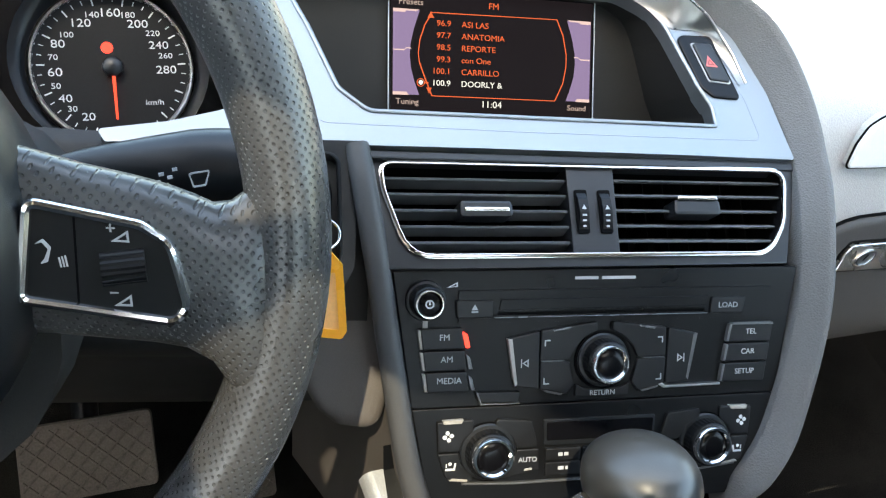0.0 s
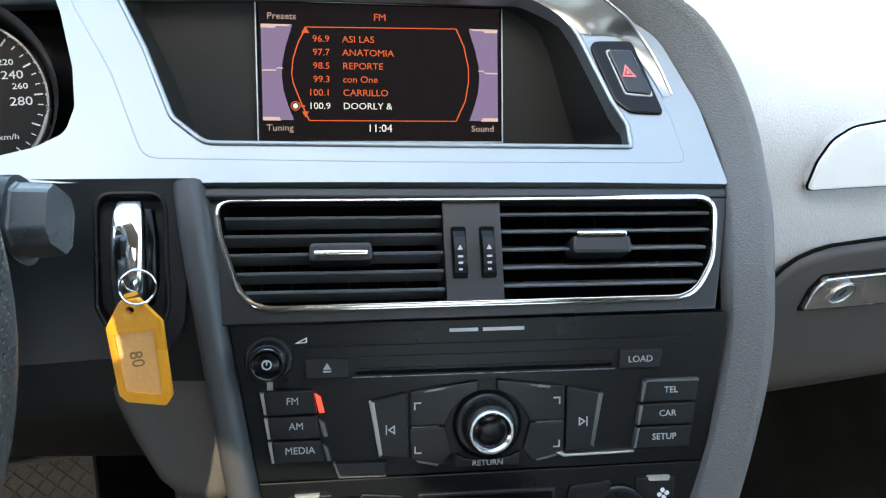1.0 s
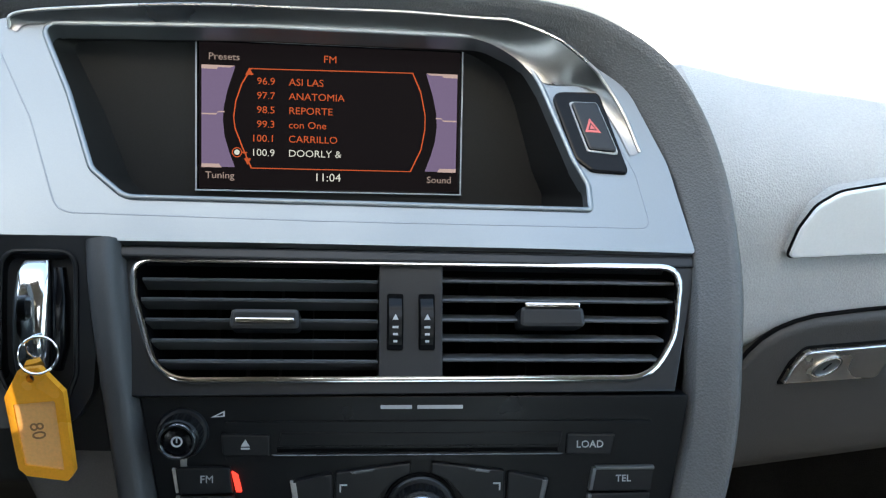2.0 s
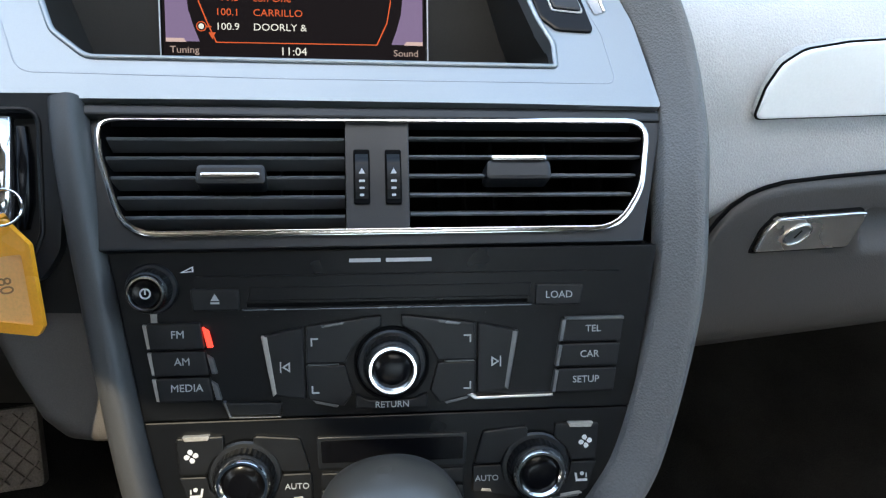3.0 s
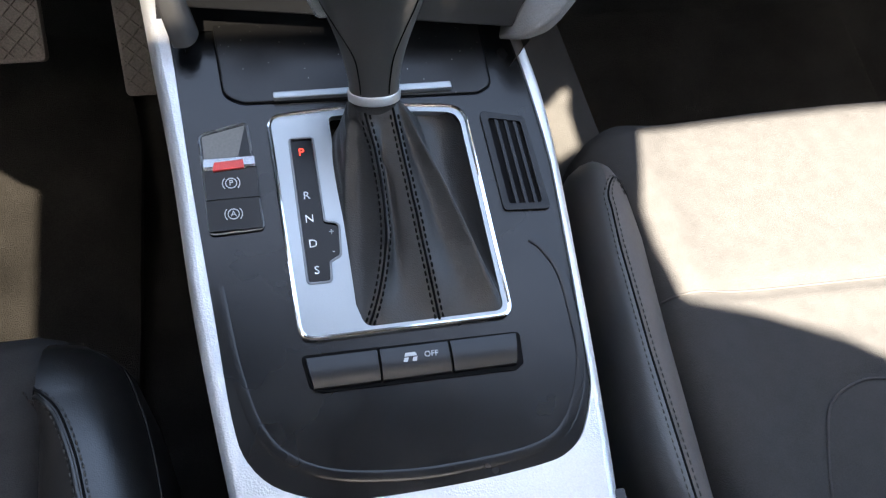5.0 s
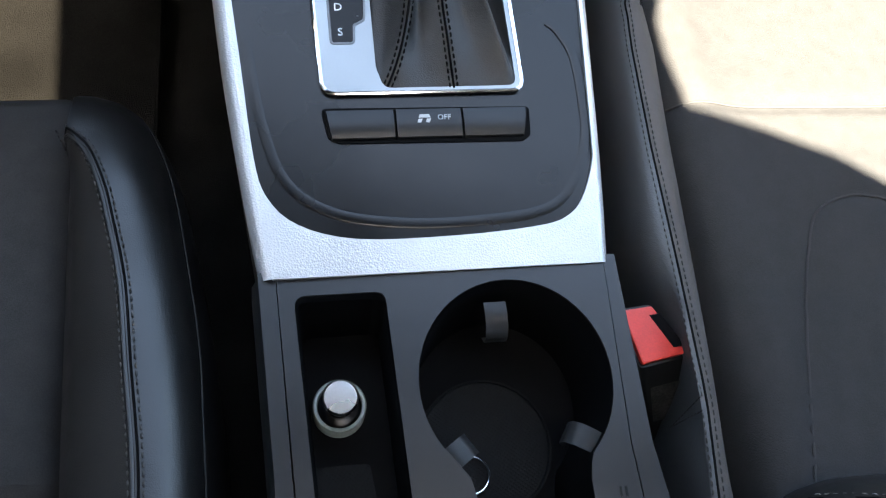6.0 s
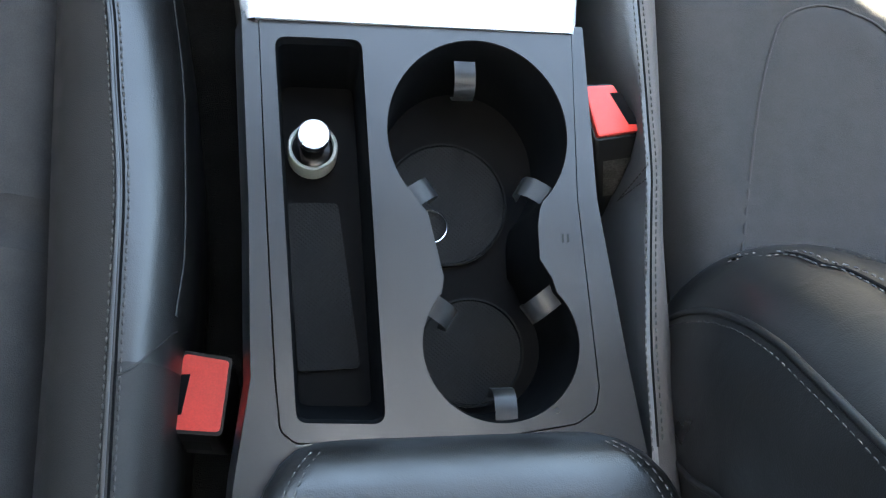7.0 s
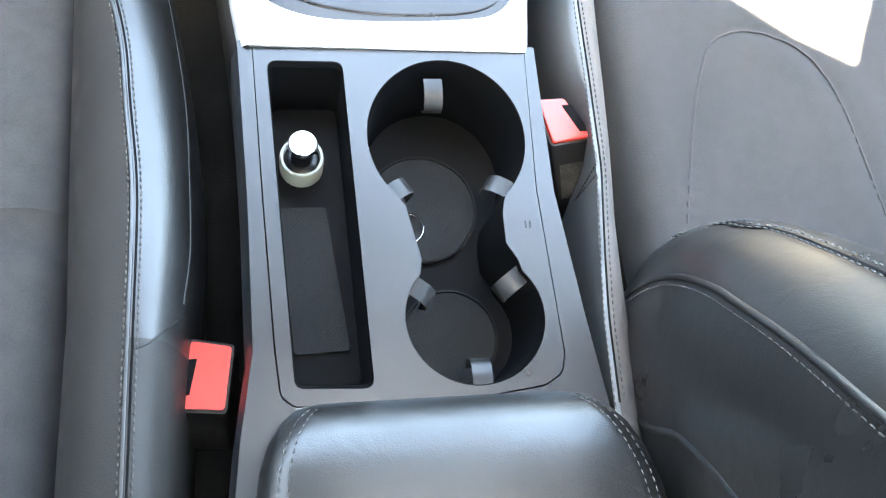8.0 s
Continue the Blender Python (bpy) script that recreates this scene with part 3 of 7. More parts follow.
    def back(p, k):
        q = SCREEN.inverted() @ p
        return SCREEN @ Vector((q.x * (1 - 0.06 * k), q.y, q.z + (-0.001 - q.z) * k))
    part("display_recess", loft([[back(p, k) for p in rim0] for k in (0, 0.5, 1)], caps="end"), RECESS, dash, "dark recess round the screen")
    return dash


dashboard()


def display_unit():
    d = thing("display_screen", SCREEN @ Vector((0, 0, 0)), "lit radio display with orange station list", "display")
    part("screen_frame", slab(rnd(mm((-69.5, -38.5), (69.5, -38.5), (69.5, 39), (-69.5, 39)), 0.001), -0.002, 0.0012, 0.0006), GLOSS_BLACK, d, "", m=SCREEN)
    part("glass_cover", slab(rnd(mm((-112, -43), (98, -43), (96, -20), (91, 15), (86, 40), (-104, 40)), 0.002), -0.0035, -0.0012, 0.0005), GLOSS_BLACK, d, "dark glass cover round the screen", m=SCREEN)
    part("screen", slab(mm((-67.5, -37), (67.5, -37), (67.5, 37.5), (-67.5, 37.5)), 0.0005, 0.0016), SCR_BACK, d, "black lit screen", m=SCREEN)
    return d


display_unit()


# ---- centre stack ----
def faceplates():
    r = thing("car_radio", S(0, 0.01, 0), "black car radio with disc slot and round knob", "car radio")
    part("faceplate", slab(rnd(mm((-122.5, 52.5), (-111, -24), (113.5, -24), (123, 52.5)), 0.001), -0.02, 0, 0.0008), PLASTIC, r, m=STACK)
    c = thing("climate_control", S(0, -0.05, 0), "black climate control panel with two chrome knobs", "climate control")
    part("faceplate", slab(rnd(mm((-111, -24.6), (-99, -86), (101, -86), (113.2, -24.6)), 0.001), -0.02, 0, 0.0008), PLASTIC, c, m=STACK)
    v = thing("centre_air_vent", VENT @ Vector((0, 0, 0)), "twin black air vent in a chrome frame", "air vent")
    out = mm((-136, 34), (-124, -33), (122, -31), (138, 34))
    hole = rnd(mm((-123, 27), (-121, 10), (-109, -26), (110, -25), (123, -6), (129, 27)), [0.009, 0.03, 0.020, 0.022, 0.03, 0.009])
    part("housing", slab(out, -0.012, 0, 0.0008, [hole]), SOFT_BLACK, v, m=VENT)
    return r, c, v


faceplates()


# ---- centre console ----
# black plastic darkened further: the shade down in the wells is in its colour
WELL = mat("shaded_well_plastic", (0.0030, 0.0033, 0.0039), 0.6, bump=0.1, scale=2000, spec=0.06)


def console():
    c = thing("centre_console", (0.045, -0.1, 0.2), "black centre console with a silver textured surround", "centre console")
    left = smooth_line([(-84, 125), (-77, 66), (-69, -3), (-62, -86), (-52, -164), (-46, -203)], 4)
    right = smooth_line([(128, 125), (142, 60), (146, -1), (142, -110), (139, -164), (136, -203)], 4)
    inl = [(-64.6, 68.6), (-58, -13.7), (-51, -87), (-46, -139), (-40, -161), (-25, -176), (4, -184.5), (53, -185), (96, -182), (114.7, -177), (126, -164), (135, -134), (139, -71), (138, 0), (132, 65)]
    inner = [tuple(p) for p in smooth_line([(-70, 118)] + inl + [(122, 118)], 4)]
    outer = [tuple(p) for p in left] + [tuple(p) for p in right[::-1]]
    frame_pts = [((a + (7 if a < 40 else -7)) * MM, b * MM) for a, b in outer]
    hole_pts = [(a * MM, b * MM) for a, b in inner]
    bm = slab(frame_pts, -0.010, 0.002, 0.0012, [hole_pts])
    for edge, s in ((left, -1), (right, 1)):
        loft([[Vector(((p[0] - 7 * s + 7 * s * math.sin(q)) * MM, p[1] * MM, (1.9 - 13 * (1 - math.cos(q))) * MM)) for p in edge] for q in np.linspace(0, math.pi / 2, 7)], around=False, bm=bm)
    part("silver_surround", bm, SILVER_GRAIN, c, "silver textured surround", m=SHIFT)
    boot_hole = rnd(mm((17, 22), (50, 23), (91.5, 19), (96, -102), (22, -102.5), (19, -90)), [0.003, 0.06, 0.010, 0.005, 0.006, 0.01])
    part("top_panel", slab(hole_pts, -0.014, -0.0005, 0, [boot_hole]), PANEL_BLACK, c, "satin black top panel", m=SHIFT)
    side = []
    for d, k in ((0, 0), (0.03, 0.3), (0.10, 0.6), (0.30, 1.0)):
        row = []
        for p in outer:
            q = SHIFT @ Vector((p[0] * MM, p[1] * MM, -0.008))
            row.append(Vector((q.x, q.y, q.z * (1 - k) + 0.06 * k)))
        side.append(row)
    part("side_wall", loft(side, around=False), KNEE, c, "dark lower sides")
    # cup holder section: raised rim, inset panel with a slot and two cups
    out = rnd(mm((-92, 1), (-87, -100), (-85, -188), (-92, -235), (-98, -300), (-98, -460), (120, -460), (120, -300), (112, -235), (104, -179), (94, -97), (92.5, 1)), 0.001)
    seam = rnd(mm((-83.5, -1), (-79, -100), (-74, -188), (-71.5, -213), (-64, -219), (-15, -221.5), (40, -219), (75, -214.5), (86, -208), (88.5, -196), (83.5, -97), (86, -1)), [0, 0, 0, 0.008, 0.008, 0, 0, 0.01, 0.01, 0, 0, 0])
    gap = inset(seam, 0.0008)
    part("cup_rim", slab(out, -0.012, 0.0, 0.003, [seam]), SOFT_BLACK, c, "black outer rim", m=CUPS)
    big = [(0.031 + 0.0485 * math.cos(radians(a)), -0.0615 + 0.0515 * math.sin(radians(a))) for a in range(-48, 222, 6)]
    small = [(0.0385 + 0.0405 * math.cos(radians(a)), -0.1735 + 0.039 * math.sin(radians(a))) for a in range(-222, 46, 6)]
    left_join = [(0.0026, -0.106), (0.0098, -0.1388)]
    right_join = [(0.0665, -0.1400), (0.0606, -0.130), (0.0605, -0.112), (0.0620, -0.104)]
    cup = big + left_join + small + right_join
    slot = rnd(mm((-75, -12.5), (-30, -12.5), (-21, -211), (-63.5, -209)), 0.006)
    part("cup_panel", slab(gap, -0.012, 0.0006, 0.0022, [cup, slot], 3), SOFT_BLACK, c, "black cup holder panel", m=CUPS)
    ctr = Vector((0.033, -0.115))
    def shrink(p, k):
        return (p[0] + (ctr.x - p[0]) * k, p[1] + (ctr.y - p[1]) * k)
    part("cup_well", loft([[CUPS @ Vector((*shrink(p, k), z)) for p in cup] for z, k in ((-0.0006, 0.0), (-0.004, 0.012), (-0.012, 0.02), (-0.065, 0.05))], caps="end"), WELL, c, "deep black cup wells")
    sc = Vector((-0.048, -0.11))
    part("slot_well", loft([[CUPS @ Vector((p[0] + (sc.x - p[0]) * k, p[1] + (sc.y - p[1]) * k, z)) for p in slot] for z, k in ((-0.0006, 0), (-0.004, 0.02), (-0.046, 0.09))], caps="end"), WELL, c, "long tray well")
    foot = ((-92, 1), (-87, -100), (-85, -188), (-92, -235), (-98, -300), (-98, -460), (120, -460), (120, -300), (112, -235), (104, -179), (94, -97), (92.5, 1))
    rows = [[CUPS @ Vector(((x + (-out if x < 0 else out)) * MM, y * MM, w)) for x, y in foot] for w, out in ((-0.006, -0.8), (-0.010, 1.2), (-0.022, 4.5), (-0.05, 6.5), (-0.36, 9.0))]
    part("rear_wall", loft(rows, around=False), SOFT_BLACK, c, "black flared sides", smooth=60)
    return c


console()


def armrest():
    a = thing("armrest", CUPS @ Vector((0, -0.3, 0)), "black leather centre armrest with stitched edge", "armrest")
    rows = []
    for y, l, r, h in ((-0.2175, -0.040, 0.070, 0.004), (-0.2185, -0.054, 0.082, 0.012), (-0.2215, -0.064, 0.093, 0.021), (-0.228, -0.0715, 0.103, 0.029), (-0.238, -0.078, 0.112, 0.034), (-0.252, -0.0825, 0.1195, 0.037), (-0.272, -0.085, 0.126, 0.039), (-0.31, -0.087, 0.130, 0.041), (-0.36, -0.088, 0.132, 0.043), (-0.42, -0.088, 0.132, 0.044), (-0.60, -0.086, 0.13, 0.044)):
        row = []
        for x, z in ((0.03, 0.0), (0.0, 0.35), (0.004, 0.7), (0.035, 0.92), (0.09, 1.0), (0.25, 1.03), (0.5, 1.045), (0.75, 1.03), (0.91, 1.0), (0.965, 0.92), (0.996, 0.7), (1.0, 0.35), (0.97, 0.0)):
            row.append(CUPS @ Vector((l + (r - l) * x, y, -0.004 + z * h)))
        rows.append(row)
    part("cushion", loft(rows), LEATHER, a, "black leather pad", smooth=60)


armrest()


# ---- steering wheel ----
WHEEL = fr((-0.298, 0.0675, 0.722), (1, 0, 0), (0, -0.9, 0.43))


def steering_wheel():
    w = thing("steering_wheel", (-0.298, 0.0675, 0.722), "black perforated leather steering wheel with silver switch surround", "steering wheel")
    R = 0.1655
    path = [WHEEL @ Vector((R * math.cos(a), R * math.sin(a), 0)) for a in np.linspace(0, 2 * math.pi, 97)[:-1]]
    up = WHEEL.to_3x3() @ Vector((0, 0, 1))
    part("rim", flat_map(sweep(path, oval(0.0150, 0.0165, 20), up, closed=True), 2 * math.pi * R / 96, 20), PERF, w, "black perforated leather rim", smooth=70)
    # spoke flaring into the rim
    rows = []
    for x, lo, hi, t in ((0.050, -0.030, 0.038, 0.010), (0.084, -0.036, 0.026, 0.012), (0.100, -0.040, 0.0195, 0.0125), (0.116, -0.044, 0.014, 0.013), (0.126, -0.0475, 0.010, 0.0135), (0.134, -0.054, 0.006, 0.014), (0.140, -0.066, 0.0025, 0.0145), (0.146, -0.078, 0.0025, 0.0148), (0.151, -0.084, 0.0055, 0.0140), (0.157, -0.078, 0.0060, 0.011), (0.162, -0.060, 0.004, 0.006)):
        mid, half = (lo + hi) / 2, (hi - lo) / 2
        rows.append([WHEEL @ Vector((x, mid + half * c, t * s)) for c, s in oval(1, 1, 32, 2.8)])
    bm = loft(rows)
    layer = bm.loops.layers.uv.new("flat")
    back = WHEEL.inverted()
    for f in bm.faces:
        for l in f.loops:
            q = back @ l.vert.co
            l[layer].uv = (q.x + 0.5 * q.z, q.y + 0.5 * q.z)
    part("spoke", bm, PERF, w, "perforated leather spoke", smooth=70)
    part("airbag_cover", lathe([(0, 0.036), (0.03, 0.0355), (0.055, 0.031), (0.077, 0.022), (0.0865, 0.006), (0.0865, -0.03), (0, -0.03)], 48), SOFT_BLACK, w, "smooth black airbag cover", m=WHEEL, smooth=60)
    rows = [[WHEEL @ Vector((x, y, z)) for x, y in oval(a, b, 24, 2.4)] for z, a, b in ((-0.02, 0.062, 0.064), (-0.06, 0.066, 0.068), (-0.14, 0.068, 0.068))]
    part("column_cover", loft([[p + WHEEL.to_3x3() @ Vector((0.022, -0.032, 0)) for p in r] for r in rows]), KNEE, w, "black steering column cover", smooth=60)
    # switch panel
    shape = rnd(mm((84, 10.6), (115.5, 0), (124, -7), (127.3, -29.5), (123, -34), (78, -20)), [0.003, 0.008, 0.01, 0.006, 0.006, 0.003])
    P = WHEEL @ Matrix.Translation((0, 0, 0.0146))
    part("switch_frame", sweep([P @ Vector((x, y, 0.0006)) for x, y in shape], oval(0.0017, 0.0016, 8), up, closed=True), CHROME, w, "satin chrome surround")
    sp = part("switch_panel", slab(shape, -0.006, 0.0004, 0.0004), PLASTIC, w, "black switch panel", m=P)
    P = P @ Matrix.Translation((0.001, 0.0042, 0))
    part("panel_seam", slab(mm((95.5, 3.0), (96.2, 2.7), (93.8, -29.0), (93.1, -28.8)), 0.0002, 0.0006), DARK, sp, m=P)
    roll = [[P @ Vector(((101.6 + x) * MM, (-17.5 + 0) * MM, 0.0) ) + WHEEL.to_3x3() @ Vector((0, (0.0058 + (0.0003 if i % 2 else 0)) * math.cos(a), -0.001 + (0.0058 + (0.0003 if i % 2 else 0)) * math.sin(a))) for i, a in enumerate(np.linspace(0, 2 * math.pi, 41)[:-1])] for x in (0, 1, 12.4, 13.4)]
    part("roller", loft(roll), PLASTIC, sp, "ribbed roller", smooth=10)
    for s, y in ((1, -7.2), (-1, -28.5)):
        x = 108.0 if s > 0 else 106.5
        part("volume_mark", slab(mm((x - 2.5, y - 1.4), (x + 3, y - 2.4), (x + 3, y + 1.6)), 0.0004, 0.0007, 0, [mm((x - 0.6, y - 1.1), (x + 2.3, y - 1.6), (x + 2.3, y + 0.5))]), GREY_PRINT, sp, m=P)
        part("volume_sign", slab(mm((x - 3.4, y + 3.4), (x - 0.8, y + 3.0), (x - 0.8, y + 2.5), (x - 3.4, y + 2.9)), 0.0004, 0.0007), GREY_PRINT, sp, m=P)
        if s > 0:
            part("volume_sign", slab(mm((x - 2.4, y + 4.4), (x - 1.8, y + 4.3), (x - 1.9, y + 1.6), (x - 2.5, y + 1.7)), 0.0004, 0.0007), GREY_PRINT, sp, m=P)
    part("voice_mark", slab(rnd(mm((83, -7), (86, -5.5), (88, -8.5), (86.5, -13), (84, -13.5), (85.5, -12), (87, -9), (85.6, -6.6)), 0.0006), 0.0004, 0.0007), GREY_PRINT, sp, m=P)
    for k in range(3):
        part("voice_mark", slab(mm((89.5 + 0.9 * k, -12.0 + k * 0.2), (90.0 + 0.9 * k, -12.0 + k * 0.2), (90.3 + 0.9 * k, -15.2), (89.8 + 0.9 * k, -15.2)), 0.0004, 0.0007), GREY_PRINT, sp, m=P)


steering_wheel()


# ---- display content ----
def display_content():
    scr = bpy.data.objects["screen"]
    L = lambda words, h, x, y, mt, align="CENTER", wide=1.08: lettering(words, h * MM, (x * MM, y * MM, 0.0019), mt, scr, SCREEN, align, depth=0.0001, wide=wide)
    flat = lambda name, pts, mt, lift=0.0017: part(name, slab(mm(*pts), 0.0016, lift), mt, scr, m=SCREEN)
    # violet side fields with their paler edges
    for s in (-1, 1):
        arc = [(s * x, y) for x, y in ((49.5, 25.5), (53.2, 14), (55.2, 5), (55.6, -2), (54.8, -10), (52.5, -18), (49.5, -26.0))]
        flat("side_field", [(s * 66.3, 25.5)] + arc + [(s * 66.3, -26.0)], SCR_VIOLET)
        flat("side_line", [(s * 66.3, 1.4), (s * 59, 1.4), (s * 57.8, 2.6), (s * 54.8, 2.6), (s * 54.8, 2.0), (s * 58, 2.0), (s * 59.2, 0.7), (s * 66.3, 0.7)], SCR_PINK, 0.0019)
        flat("side_bar", [(s * 66.3, -24.4), (s * 57.5, -24.4), (s * 56.2, -26.3), (s * 66.3, -26.3)], SCR_PINK, 0.0019)
        flat("side_bar", [(s * 66.3, 25.9), (s * 49.6, 25.9), (s * 52, 24.9), (s * 58.0, 24.9), (s * 59, 23.9), (s * 66.3, 23.9)], SCR_PINK, 0.0019)
    # orange frame of the list
    ring = [(-42, 25), (42.5, 26), (47, 16), (49.5, 4), (49.5, -4), (47.5, -15), (42, -26.5), (-41.5, -26.5), (-46, -16), (-49.8, -6), (-50.5, 0), (-49.5, 8), (-46.5, 17)]
    inside = [(x - math.copysign(0.55, x), y - math.copysign(0.5, y)) for x, y in ring]
    part("list_frame", slab(mm(*ring), 0.0016, 0.0018, 0, [mm(*inside)]), SCR_ORANGE, scr, m=SCREEN)
    flat("arrow", [(-44.5, 21.5), (-40.2, 21.5), (-42.4, 25.2)], SCR_ORANGE, 0.0019)
    flat("arrow", [(-45.0, -21.3), (-41.4, -21.3), (-43.1, -24.8)], SCR_ORANGE, 0.0019)
    flat("marker", [(-46, -18.0), (-43.4, -18.0), (-43.4, -18.7), (-46, -18.7)], SCR_ORANGE, 0.0019)
    part("marker", lathe([(0, 0.0021), (0.0014, 0.0021), (0.0014, 0.0017)], 16, (-0.0485, -0.0183, 0)), SCR_WHITE, scr, m=SCREEN)
    part("marker", slab(circle(-0.0485, -0.0183, 0.0026, 20), 0.0016, 0.0018, 0, [circle(-0.0485, -0.0183, 0.0021, 20)]), SCR_ORANGE, scr, m=SCREEN)
    rows = [("96.9", "ASI LAS"), ("97.7", "ANATOMIA"), ("98.5", "REPORTE"), ("99.3", "con One"), ("100.1", "CARRILLO"), ("100.9", "DOORLY &")]
    for i, (a, b) in enumerate(rows):
        y = 18.4 - i * 7.35
        mt = SCR_WHITE if i == 5 else SCR_ORANGE
        L(a, 3.7, -29.2, y, mt, "RIGHT")
        L(b, 3.7, -22.4, y, mt, "LEFT")
    L("Presets", 3.6, -63.0, 30.2, SCR_DIM, "LEFT")
    L("FM", 3.9, -1.2, 30.8, SCR_ORANGE)
    L("Tuning", 3.6, -64.5, -30.4, SCR_DIM, "LEFT")
    L("Sound", 3.6, 64.0, -30.6, SCR_DIM, "RIGHT")
    L("11:04", 4.3, -2.0, -30.6, SCR_WHITE)
    # thin bright edge of the glass
    part("glass_edge", slab(mm((-69.4, -38.4), (69.4, -38.4), (69.4, 39), (-69.4, 39)), 0.0012, 0.0016, 0, [mm((-68.7, -37.7), (68.7, -37.7), (68.7, 38.3), (-68.7, 38.3))]), GREY_PRINT, bpy.data.objects["display_screen"], m=SCREEN)


display_content()


LINE_SILVER = mat("engraved_silver", (0.28, 0.30, 0.33), 0.4, metal=0.4, vary=0.03)


# ---- details of the silver trim: engraved line, hazard switch ----
def trim_details():
    dash = bpy.data.objects["dashboard"]
    line = [Vector((x, y, 0)) for x, y in rnd([(-287, 88), (-259, 36), (-241, -10.8), (-126, -11.6), (30.5, -10.6), (26, 18), (8, 58), (-4, 76)], [0, 30, 11, 0, 5, 20, 20, 0], 8)]
    line = [TRIM @ (p * MM + Vector((0, 0, -0.0002))) for p in line]
    part("engraved_line", sweep(line, oval(0.0005, 0.0004, 6), TRIM.to_3x3() @ Vector((0, 0, 1))), LINE_SILVER, dash, "fine engraved line in the trim")
    # bright lip round the opening
    lip = [TRIM @ Vector((x, y, 0.0)) for x, y in rnd(mm((-262, 88), (-156, 93), (-46, 94), (-26, 83), (-18, 66), (-5, 25), (1.5, 11), (1.5, -2), (-100, -2.3), (-213, -2.6), (-229, 11), (-244, 50)), [0.006, 0, 0.02, 0.02, 0.02, 0.02, 0.01, 0.002, 0, 0.012, 0.012, 0.03])]
    part("opening_lip", sweep(lip, oval(0.0010, 0.0012, 8), TRIM.to_3x3() @ Vector((0, 0, 1)), closed=True), SATIN, dash, "bright lip round the display opening")
    h = thing("hazard_switch", TRIM @ Vector((0.006, 0.042, 0)), "black hazard switch with a red triangle", "switch")
    H = TRIM @ Matrix.Translation((0, 0, -0.0006))
    body = rnd(mm((-14.2, 62.5), (11.2, 63.4), (22.6, 17.2), (3.6, 18.0), (-4.2, 25)), [0.006, 0.004, 0.003, 0.006, 0.006])
    part("surround", slab(body, -0.006, 0.0022, 0.0012), GLOSS_BLACK, h, m=H)
    key = rnd(mm((-4.6, 55.8), (8.8, 56.0), (17.2, 28.2), (2.6, 29.4)), 0.002)
    part("button", slab(key, 0.0, 0.0042, 0.0012), SOFT_BLACK, h, m=H)
    part("button_edge", slab(rnd(mm((-5.4, 56.6), (9.4, 56.8), (18.2, 27.3), (1.9, 28.6)), 0.002), 0.0, 0.0028, 0.0005), GREY_PRINT, h, m=H)
    tri = mm((1.4, 38.6), (9.4, 38.3), (4.0, 46.4))
    tin = mm((2.9, 39.7), (7.5, 39.5), (4.4, 44.1))
    part("triangle", slab(tri, 0.0042, 0.0045, 0, [tin]), RED_SOFT, h, m=H)
    part("triangle", slab(mm((3.8, 40.3), (6.4, 40.2), (4.7, 42.9)), 0.0042, 0.0045), RED_SOFT, h, m=H)


RED_SOFT = mat("faded_red_print", (0.75, 0.16, 0.15), 0.5)
trim_details()


